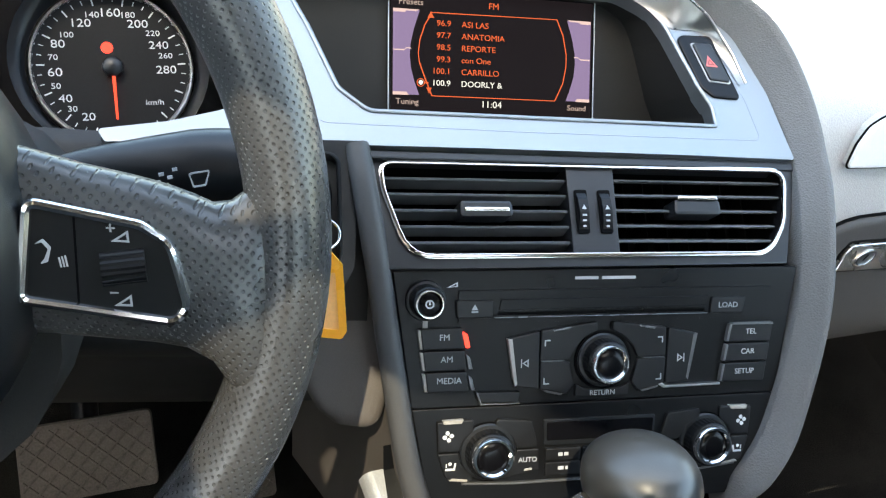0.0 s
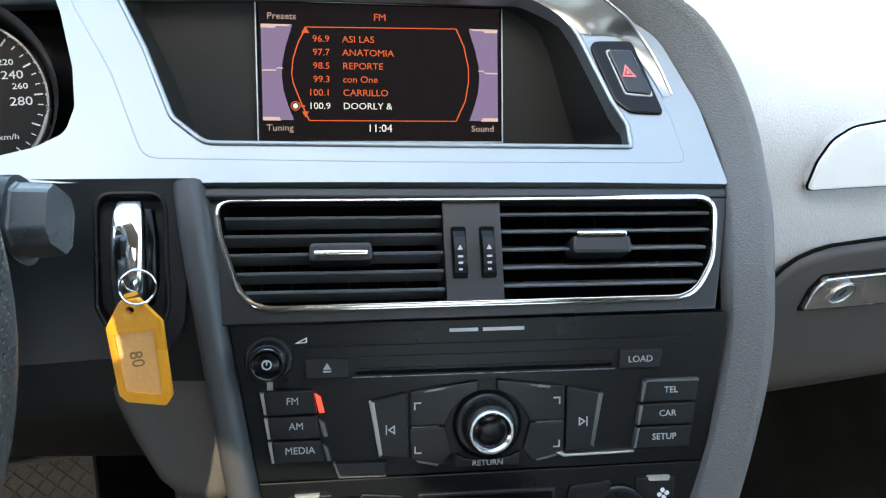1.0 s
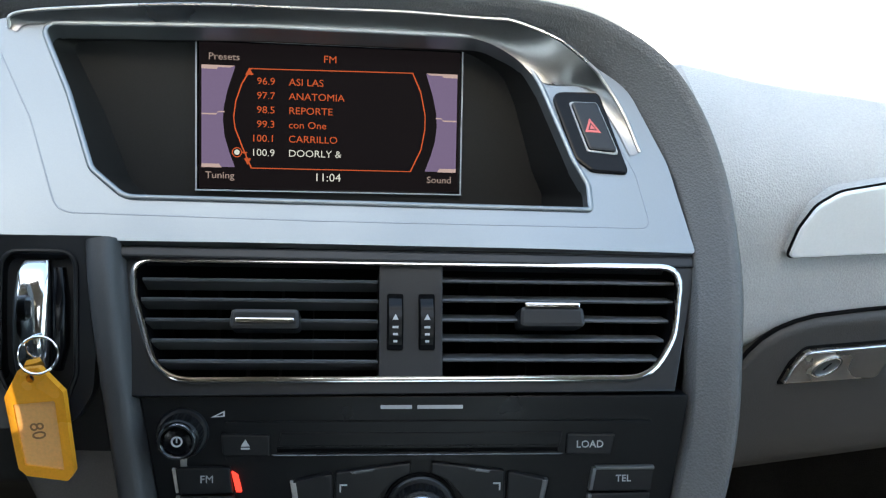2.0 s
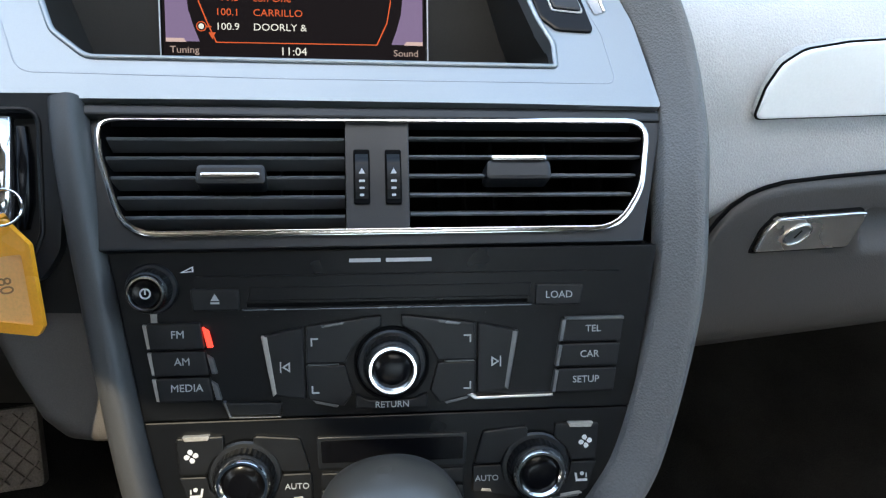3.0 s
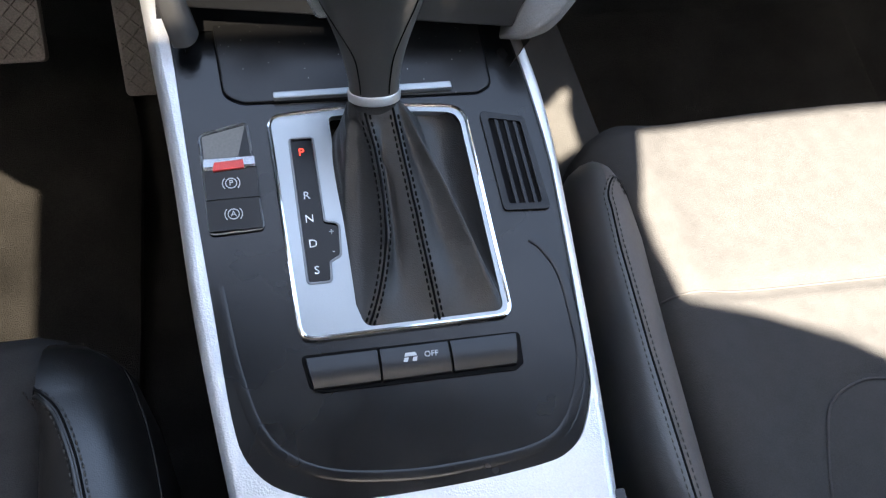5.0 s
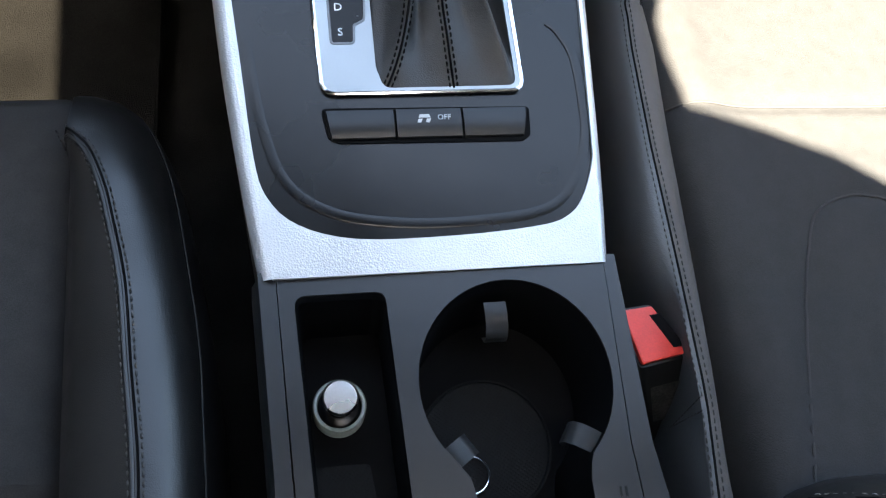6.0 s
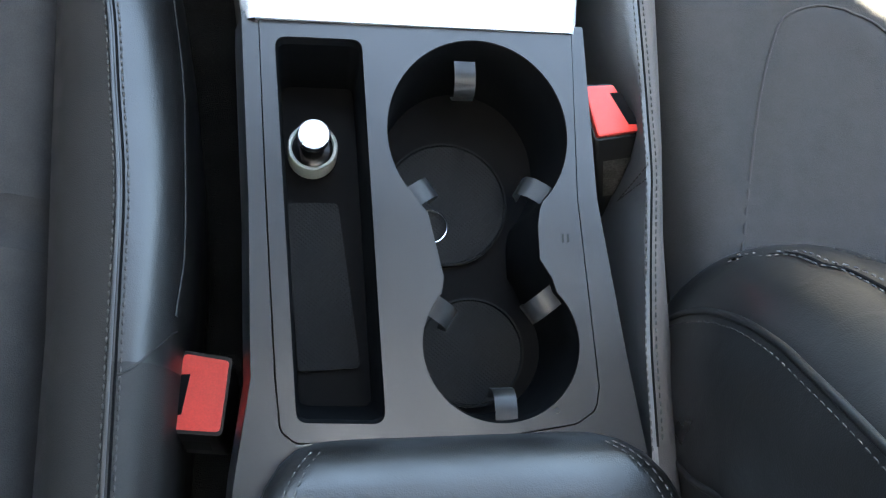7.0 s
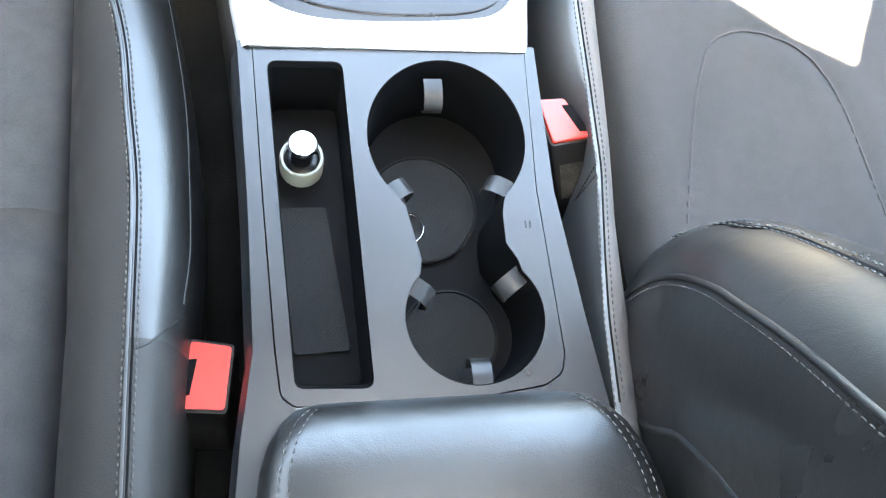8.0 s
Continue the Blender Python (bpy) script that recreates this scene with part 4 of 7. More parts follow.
# ---- air vent ----
def air_vent():
    v = bpy.data.objects["centre_air_vent"]
    hole = rnd(mm((-123, 27), (-121, 10), (-109, -26), (110, -25), (123, -6), (129, 27)), [0.009, 0.03, 0.020, 0.022, 0.03, 0.009])
    up = VENT.to_3x3() @ Vector((0, 0, 1))
    part("chrome_frame", sweep([VENT @ Vector((x, y, 0.0006)) for x, y in hole], rnd([(-0.0012, -0.001), (0.0016, -0.001), (0.0016, 0.0012), (-0.0012, 0.0018)], 0.0006, 2), up, closed=True), CHROME, v, "bright chrome frame")
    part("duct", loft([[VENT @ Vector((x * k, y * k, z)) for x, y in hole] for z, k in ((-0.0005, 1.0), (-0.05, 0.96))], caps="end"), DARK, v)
    part("centre_post", slab(rnd(mm((-14.2, 26.3), (15.0, 26.3), (14.4, -25.3), (-14.0, -25.3)), 0.0006), -0.03, -0.0008, 0.0006), SOFT_BLACK, v, m=VENT)
    # thumb wheels with fine ribs
    for cx in (-6.9, 7.4):
        w = part("thumb_wheel", slab(rnd(mm((cx - 3.7, 13), (cx + 3.7, 13), (cx + 3.7, -12.6), (cx - 3.7, -12.6)), 0.0012), -0.002, 0.0006, 0.0003), DARK, v, m=VENT)
        rows = []
        for a in np.linspace(-62, 62, 42):
            rows.append([VENT @ Vector((cx * MM + x, 0.0002 + 0.0135 * math.sin(radians(a)), -0.0045 + 0.0078 * math.cos(radians(a)) + (0.00022 if i_ % 2 else 0))) for i_, x in ((int(a * 10) % 2, -0.0029), (int(a * 10) % 2, 0.0029))])
        part("ribbed_roller", loft(rows, around=False), PLASTIC, w, "fine ribbed roller")
        part("arrow", slab(mm((cx - 1.4, 0.6), (cx + 1.4, 0.6), (cx, 3.2)), 0.0030, 0.0036), GREY_PRINT, w, m=VENT)
        for k in range(3):
            part("mark", slab(mm((cx - 1.3 + 0.2 * k, -2.2 - 3.1 * k), (cx + 1.3 - 0.2 * k, -2.2 - 3.1 * k), (cx + 1.3 - 0.2 * k, -3.2 - 3.1 * k), (cx - 1.3 + 0.2 * k, -3.2 - 3.1 * k)), 0.0018, 0.0034 - 0.0006 * k), GREY_PRINT, w, m=VENT)
    def slat(x0, x1, y, tilt, shade):
        sec = [(0.0, 0.0008), (-0.011, 0.0012), (-0.0125, 0.0), (-0.011, -0.0012), (0.0, -0.0008), (0.0006, 0.0)]
        c, s = math.cos(tilt), math.sin(tilt)
        rows = [[VENT @ Vector((x, y + dz * s + dy * c - 0.0, -0.0035 + dz * c - dy * s)) for dz, dy in sec] for x in (x0, x1)]
        part("slat", loft(rows), shade, v)
    # each half: five cross slats, shorter towards the slanting side
    for k, y in enumerate((19.2, 10.2, 1.0, -8.2, -17.3)):
        xl = -119.5 + max(0, (8 - y)) * 0.36
        slat(xl * MM, -0.0145, y * MM, 0.16, SLAT)
        xr = 126.5 - max(0, (14 - y)) * 0.32
        slat(0.0150, xr * MM, (y + 0.6) * MM, -0.30, SLAT)
    # vanes coloured like the duct, near-black for the shade behind the slats
    for x in np.linspace(-104, -30, 6):
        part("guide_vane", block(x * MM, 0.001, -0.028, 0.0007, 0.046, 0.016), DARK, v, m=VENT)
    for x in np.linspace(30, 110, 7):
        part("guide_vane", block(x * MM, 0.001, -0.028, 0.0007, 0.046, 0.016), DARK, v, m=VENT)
    for x, y, bar in ((-64.5, 0.6, -0.8), (65, 2.6, 5.2)):
        tab = part("slider_tab", slab(rnd(mm((x - 15.5, y - 4.6), (x + 15.5, y - 4.6), (x + 14.8, y + 4.6), (x - 14.8, y + 4.6)), 0.0025), -0.010, 0.0035, 0.0022), SOFT_BLACK, v, "black slider tab", m=VENT)
        part("bright_bar", block(x * MM, (y + bar) * MM, 0.0040, 0.0255, 0.0022, 0.0016, 0.0006), CHROME, tab, "chrome bar", m=VENT)


SLAT = mat("vent_slat_plastic", (0.075, 0.077, 0.081), 0.42, bump=0.1, scale=2500)
air_vent()


# ---- radio ----
def knob(parent, cx, cy, r, m, name="knob", cap=True):
    """A turning knob: base ring, ribbed grip, chrome ring, dark cap."""
    k = part(name, lathe([(r * 1.22, 0.0), (r * 1.22, 0.0014), (r * 1.16, 0.0022), (r * 1.0, 0.0024), (0, 0.0024)], 40, (cx, cy, 0)), SOFT_BLACK, parent, m=m)
    bm = bmesh.new()
    n = 72
    rows = []
    for z, rr in ((0.002, 1.02), (0.0085, 1.0), (0.0100, 0.96)):
        rows.append([Vector((cx + r * (rr + (0.012 if i % 2 else -0.012)) * math.cos(6.283185 * i / n), cy + r * (rr + (0.012 if i % 2 else -0.012)) * math.sin(6.283185 * i / n), z)) for i in range(n)])
    rows.append([Vector((cx + r * 0.88 * math.cos(6.283185 * i / n), cy + r * 0.88 * math.sin(6.283185 * i / n), 0.0108)) for i in range(n)])
    part("grip", loft(rows, bm=bm), PLASTIC, k, "ribbed black grip", m=m, smooth=15)
    part("chrome_ring", lathe([(r * 0.90, 0.0104), (r * 0.88, 0.0122), (r * 0.82, 0.0134), (r * 0.74, 0.0134), (r * 0.66, 0.0120), (r * 0.66, 0.0104)], 44, (cx, cy, 0)), CHROME, k, "bright chrome ring", m=m)
    if cap:
        part("cap", lathe([(r * 0.67, 0.0110), (r * 0.60, 0.0117), (r * 0.3, 0.0121), (0, 0.0122)], 36, (cx, cy, 0)), GLOSS_BLACK, k, "gloss black cap", m=m)
    return k


def key(parent, pts, words="", size=3.4, lift=0.0024, radius=0.0012, edge="", name="button", at=None, mt=None):
    """One push button with its print; edge 'l' or 'r' gives a bright side edge."""
    b = part(name, slab(rnd(mm(*pts), radius), -0.002, lift, 0.0008), mt or BUTTON, parent, m=STACK)
    cx = sum(p[0] for p in pts) / len(pts)
    cy = sum(p[1] for p in pts) / len(pts)
    if at:
        cx, cy = at
    if words:
        lettering(words, size * MM, (cx * MM, cy * MM, lift + 0.0001), GREY_PRINT, b, STACK)
    return b


def bars(parent, cx, cy, widths, h, lift, m, mt, gap=0.9, name="print_bar"):
    x = cx - (sum(widths) + gap * (len(widths) - 1)) / 2
    for w in widths:
        part(name, slab(mm((x, cy - h / 2), (x + w, cy - h / 2), (x + w, cy + h / 2), (x, cy + h / 2)), lift - 0.0002, lift + 0.0001), mt, parent, m=m)
        x += w + gap


BUTTON = mat("button_plastic", (0.009, 0.0096, 0.011), 0.36, bump=0.1, scale=2500, spec=0.38)
# pale colour for key edges that catch the light: a painted glint
EDGE = mat("painted_edge_glint", (0.36, 0.34, 0.31), 0.35, vary=0.1)


def radio():
    r = bpy.data.objects["car_radio"]
    # maker's name as plain bars
    bars(r, 0, 47.5, (14.0, 20.5), 1.7, 0.0, STACK, GREY_PRINT, 2.4)
    # raised field with the disc slot
    field = rnd(mm((-86, 41.5), (106, 41), (105, 22.3), (70, 22.8), (-66, 23.4), (-86, 23.6)), 0.0012)
    slot = rnd(mm((-64, 29.2), (62.5, 28.8), (62.5, 26.8), (-64, 27.2)), 0.0007)
    part("slot_field", slab(field, -0.001, 0.0014, 0.0006, [slot]), PLASTIC, r, m=STACK)
    part("disc_slot", slab(mm((-64, 29.2), (62.5, 28.8), (62.5, 26.8), (-64, 27.2)), -0.0012, 0.0004), DARK, r, m=STACK)
    part("slot_lip", slab(mm((-66, 26.6), (64.5, 26.2), (63.5, 25.6), (-65, 26.0)), 0.0012, 0.0022, 0.0003), SATIN_DARK, r, m=STACK)
    part("slot_shade", slab(mm((-62, 36.5), (64, 36.2), (63, 30), (-63.5, 30.2)), 0.0012, 0.0020, 0.0005), PLASTIC, r, m=STACK)
    # on-off knob and its mark
    k = knob(r, -0.1045, 0.0365, 0.0092, STACK, "volume_knob")
    part("power_mark", slab(circle(-0.1045, 0.0365, 0.0024, 20, 110, 430), 0.0121, 0.0124, 0, [circle(-0.1045, 0.0365, 0.0017, 20, 110, 430)]), GREY_PRINT, k, m=STACK)
    part("power_mark", block(-0.1045, 0.0372, 0.0123, 0.0006, 0.0022, 0.0003), GREY_PRINT, k, m=STACK)
    part("volume_mark", slab(mm((-92.5, 43.2), (-86.5, 43.6), (-86.5, 46.2)), 0, 0.0002, 0, [mm((-90.5, 43.7), (-87.2, 43.9), (-87.2, 45.3))]), WHITE_PRINT, r, m=STACK)
    part("stem_line", block(-0.1043, 0.0235, 0.0002, 0.0028, 0.006, 0.0006, 0.0002), EDGE, r, m=STACK)
    b = key(r, ((-88, 36.3), (-67, 36.0), (-66.6, 26.2), (-87, 26.4)), lift=0.0030)
    part("eject_mark", slab(mm((-79.2, 31.0), (-75.4, 31.0), (-77.3, 34.2)), 0.0030, 0.0032), GREY_PRINT, b, m=STACK)
    part("eject_mark", slab(mm((-79.2, 29.6), (-75.4, 29.6), (-75.4, 30.4), (-79.2, 30.4)), 0.0030, 0.0032), GREY_PRINT, b, m=STACK)
    key(r, ((66, 35.6), (88.3, 35.3), (86.6, 25.6), (65.6, 25.8)), "LOAD", 3.4, 0.0030)
    # band keys with a painted glint down the side, and the red light
    for i, (w, y1, y0) in enumerate((("FM", 21.2, 9.4), ("AM", 8.6, -2.6), ("MEDIA", -3.4, -14.6))):
        sh = lambda y: (21.2 - y) * 0.125
        pts = ((-107.5 + sh(y1), y1), (-84 + sh(y1), y1), (-84 + sh(y0), y0), (-107.5 + sh(y0), y0))
        key(r, pts, w, 3.5, 0.0030, at=(-95.0 + sh(y0) - 0.4, (y1 + y0) / 2 + 0.8))
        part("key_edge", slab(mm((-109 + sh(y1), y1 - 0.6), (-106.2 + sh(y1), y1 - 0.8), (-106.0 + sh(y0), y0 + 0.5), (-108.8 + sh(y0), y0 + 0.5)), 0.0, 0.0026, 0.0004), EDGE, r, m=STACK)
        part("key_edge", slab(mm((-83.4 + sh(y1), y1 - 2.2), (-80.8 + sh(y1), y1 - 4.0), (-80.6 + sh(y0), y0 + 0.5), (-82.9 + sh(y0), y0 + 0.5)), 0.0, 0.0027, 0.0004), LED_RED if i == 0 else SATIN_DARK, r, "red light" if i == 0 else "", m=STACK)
    key(r, ((-76.5, -15.6), (-49.5, -16.0), (-50.5, -22.0), (-73, -21.6)), lift=0.0030)
    part("foot_edge", slab(mm((-75.5, -15.2), (-74.4, -15.2), (-72.0, -22.0), (-50, -22.4), (-50, -23.0), (-72.8, -22.8)), 0.0, 0.0034, 0.0003), SATIN_DARK, r, m=STACK)
    for w, y1, y0 in (("TEL", 19.6, 8.2), ("CAR", 7.4, -3.6), ("SETUP", -4.4, -15.8)):
        sh = lambda y: (19.6 - y) * -0.13
        key(r, ((80 + sh(y1), y1), (107.5 + sh(y1) * 0.9, y1), (107.5 + sh(y0) * 0.9, y0), (80 + sh(y0), y0)), w, 3.3, 0.0030, at=(94.3 + sh(y0) * 0.95, (y1 + y0) / 2 + 0.4))
        part("key_edge", slab(mm((78.6 + sh(y1), y1 - 0.4), (80.4 + sh(y1), y1 - 0.8), (80.2 + sh(y0), y0 + 0.4), (78.6 + sh(y0), y0 + 0.4)), 0.0, 0.0030, 0.0004), SATIN_DARK, r, m=STACK)
    part("key_edge", slab(mm((80, 19.8), (107.4, 19.8), (107.4, 18.4), (80, 18.6)), 0.0, 0.0033, 0.0004), SATIN_DARK, r, m=STACK)
    part("foot_edge", slab(mm((34.5, -15.4), (37, -14.6), (39, -16.2), (74.5, -16.0), (74.5, -17.4), (38.0, -17.8)), 0.0, 0.0030, 0.0004), SATIN, r, "bright lower edge", m=STACK)
    # round menu control with its four fields
    for s in (-1, 1):
        b = key(r, ((s * 4.5, 22.6), (s * 38, 18.4), (s * 38.6, 1.0), (s * 21, 1.0), (s * 17.5, 8), (s * 12, 14), (s * 4.5, 17.5)), lift=0.0026)
        b2 = key(r, ((s * 38.6, 0.2), (s * 38, -15.4), (s * 22, -19), (s * 17.5, -13), (s * 19.5, -6), (s * 21, 0.2)), lift=0.0026)
        c = key(r, ((s * 39.4, 18.2), (s * 57.0, 14.4), (s * 53.6, -13.0), (s * 39.0, -15.0)), lift=0.0032)
        part("key_edge", slab(mm((s * 58.0, 14.2), (s * 55.2, 14.2), (s * 51.6, -12.0), (s * 53.4, -13.2)), 0.0, 0.0034, 0.0005), EDGE if s < 0 else SATIN_DARK, r, m=STACK)
        cx = s * 47.5
        part("skip_mark", slab(mm((cx - s * 2.0, 2.6), (cx - s * 2.0, -2.2), (cx + s * 1.6, 0.2)) if s > 0 else mm((cx + 2.0, 2.6), (cx + 2.0, -2.2), (cx - 1.6, 0.2)), 0.0032, 0.0034, 0, [mm((cx - s * 1.3, 1.4), (cx - s * 1.3, -1.0), (cx + s * 0.5, 0.2))]), GREY_PRINT, c, m=STACK)
        part("skip_mark", block((cx + s * 2.2) * MM, 0.0002, 0.0033, 0.0006, 0.0048, 0.0003), GREY_PRINT, c, m=STACK)
        for yy, q, o in ((13.0, -1, b), (-12.6, 1, b2)):
            part("corner_mark", slab(mm((s * 36.2, yy), (s * 32.8, yy), (s * 32.8, yy + q * 0.7), (s * 35.5, yy + q * 0.7), (s * 35.5, yy + q * 3.6), (s * 36.2, yy + q * 3.6)), 0.0026, 0.0028), GREY_PRINT, o, m=STACK)
        # dark satin slips standing for light along the field's edges
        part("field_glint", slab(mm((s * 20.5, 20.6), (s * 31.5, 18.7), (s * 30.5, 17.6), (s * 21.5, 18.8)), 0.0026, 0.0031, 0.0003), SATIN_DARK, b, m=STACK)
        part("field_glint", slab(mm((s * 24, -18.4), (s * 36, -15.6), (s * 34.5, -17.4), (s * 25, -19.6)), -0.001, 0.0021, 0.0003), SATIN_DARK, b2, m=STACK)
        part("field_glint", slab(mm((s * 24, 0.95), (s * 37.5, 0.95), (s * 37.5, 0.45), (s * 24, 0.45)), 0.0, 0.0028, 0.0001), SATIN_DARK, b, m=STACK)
    key(r, ((-16.5, -13.5), (-11, -16.4), (0, -17.6), (11, -16.4), (16.5, -13.5), (16.2, -21.0), (-16.5, -20.6)), "RETURN", 3.0, 0.0020, at=(0, -19.0))
    part("dial_well", lathe([(0.0172, 0.0), (0.0172, 0.0012), (0.0158, 0.0012), (0.0150, -0.0005)], 48), DARK, r, m=STACK)
    knob(r, 0.0, 0.0, 0.0128, STACK, "menu_knob")


SATIN_DARK = mat("dark_satin_edge", (0.16, 0.165, 0.17), 0.3, metal=0.6, vary=0.06)
radio()


# ---- climate control ----
def fan(parent, cx, cy, lift, mt, m):
    """A four-bladed fan mark."""
    for k in range(4):
        c, s = math.cos(radians(90 * k + 20)), math.sin(radians(90 * k + 20))
        blade = [(0.4, -0.3), (1.6, -1.5), (2.9, -1.3), (3.3, -0.2), (2.6, 0.9), (1.4, 0.7)]
        part("fan_mark", slab(rnd([((cx + c * x - s * y) * MM, (cy + s * x + c * y) * MM) for x, y in blade], 0.0006, 3), lift - 0.0002, lift + 0.0002), mt, parent, m=m)


def seat_mark(parent, cx, cy, s, lift, m):
    part("seat_mark", slab(mm((cx - s * 3.0, cy - 2.4), (cx + s * 2.4, cy - 2.4), (cx + s * 3.2, cy + 1.8), (cx + s * 2.2, cy + 1.8), (cx + s * 1.6, cy - 1.2), (cx - s * 3.0, cy - 1.2)), lift, lift + 0.0002), WHITE_PRINT, parent, m=m)
    part("seat_mark", slab(circle((cx - s * 0.4) * MM, (cy + 1.4) * MM, 0.001, 12), lift, lift + 0.0002), WHITE_PRINT, parent, m=m)
    part("seat_mark", slab(mm((cx - s * 2.8, cy + 1.6), (cx - s * 2.2, cy + 1.6), (cx - s * 2.2, cy - 0.6), (cx - s * 2.8, cy - 0.6)), lift, lift + 0.0002), WHITE_PRINT, parent, m=m)


def climate():
    c = bpy.data.objects["climate_control"]
    for s, kx, ky in ((-1, -67, -50.5), (1, 67, -51.5)):
        o = lambda x: kx + s * x
        a = key(c, ((o(30), -31.6), (o(9), -31.0), (o(9), -38), (o(14.5), -43), (o(17), -49), (o(29), -49)), lift=0.0022)
        fan(a, o(23.5), -40, 0.0022, WHITE_PRINT, STACK)
        # glint slips: light caught by the key rims, painted pale
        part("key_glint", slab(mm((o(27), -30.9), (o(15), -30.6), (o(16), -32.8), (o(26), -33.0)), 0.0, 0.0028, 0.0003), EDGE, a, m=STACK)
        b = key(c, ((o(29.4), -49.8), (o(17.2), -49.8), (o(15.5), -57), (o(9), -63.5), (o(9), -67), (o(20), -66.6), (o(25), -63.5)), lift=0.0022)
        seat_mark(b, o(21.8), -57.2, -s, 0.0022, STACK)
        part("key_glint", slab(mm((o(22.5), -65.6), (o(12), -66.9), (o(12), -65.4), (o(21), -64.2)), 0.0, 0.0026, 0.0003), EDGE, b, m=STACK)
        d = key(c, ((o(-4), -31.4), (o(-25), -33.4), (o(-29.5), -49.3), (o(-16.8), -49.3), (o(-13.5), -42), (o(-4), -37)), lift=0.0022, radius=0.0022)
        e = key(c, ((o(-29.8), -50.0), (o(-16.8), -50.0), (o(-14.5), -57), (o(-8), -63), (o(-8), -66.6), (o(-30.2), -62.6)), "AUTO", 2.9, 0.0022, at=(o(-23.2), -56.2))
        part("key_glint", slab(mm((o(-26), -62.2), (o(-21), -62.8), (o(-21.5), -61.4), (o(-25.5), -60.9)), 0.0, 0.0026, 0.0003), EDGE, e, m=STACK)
        part("dial_well", lathe([(0.0172, 0.0), (0.0172, 0.001), (0.0158, 0.001), (0.015, -0.0005)], 48, (kx * MM, ky * MM, 0)), DARK, c, m=STACK)
        knob(c, kx * MM, ky * MM, 0.0135, STACK, "temperature_knob")
    part("window_frame", slab(rnd(mm((-34.6, -33.6), (34.6, -34), (34, -49.2), (-34, -48.8)), 0.001), -0.001, 0.0014, 0.0006), SOFT_BLACK, c, m=STACK)
    part("readout", slab(rnd(mm((-32.8, -35.2), (32.8, -35.6), (32.4, -46.2), (-32.4, -45.8)), 0.0008), 0.0, 0.0019), GLOSS_BLACK, c, "dark readout window", m=STACK)
    part("lower_line", slab(mm((-82, -67.3), (-52, -69.2), (52, -69.8), (88, -65.8), (88, -67.2), (52, -71.2), (-52, -70.6), (-82, -68.8)), 0.0, 0.0018, 0.0005), SATIN_DARK, c, m=STACK)
    # middle keys, half hidden behind the gear lever
    for i in range(3):
        x0 = -33 + i * 22.3
        k = key(c, ((x0, -50.6), (x0 + 21.4, -50.6), (x0 + 21.4, -58.0), (x0, -58.0)), lift=0.002)
        if i == 1:
            for j in range(4):
                part("grille_line", slab(mm((x0 + 5, -51.6 - j * 1.5), (x0 + 16.5, -51.6 - j * 1.5), (x0 + 16.5, -52.2 - j * 1.5), (x0 + 5, -52.2 - j * 1.5)), 0.002, 0.0022), DARK, k, m=STACK)
        else:
            bars(k, x0 + 10.7, -54.2, (2.6, 2.6), 2.0, 0.002, STACK, GREY_PRINT)
    for i in range(3):
        x0 = -33 + i * 22.3
        k = key(c, ((x0, -58.8), (x0 + 21.4, -58.8), (x0 + 21.4, -66.8), (x0, -66.8)), "AC" if i == 1 else "", 2.6, 0.002)
        if i != 1:
            bars(k, x0 + 10.7, -62.4, (3.4, 1.6), 2.0, 0.002, STACK, GREY_PRINT)


climate()


# ---- driver's side: cluster, stalk, key ----
DIAL = fr((-0.197, 0.3120, 0.6500), (1, -0.05, 0), (0.05, -0.80, 0.60))


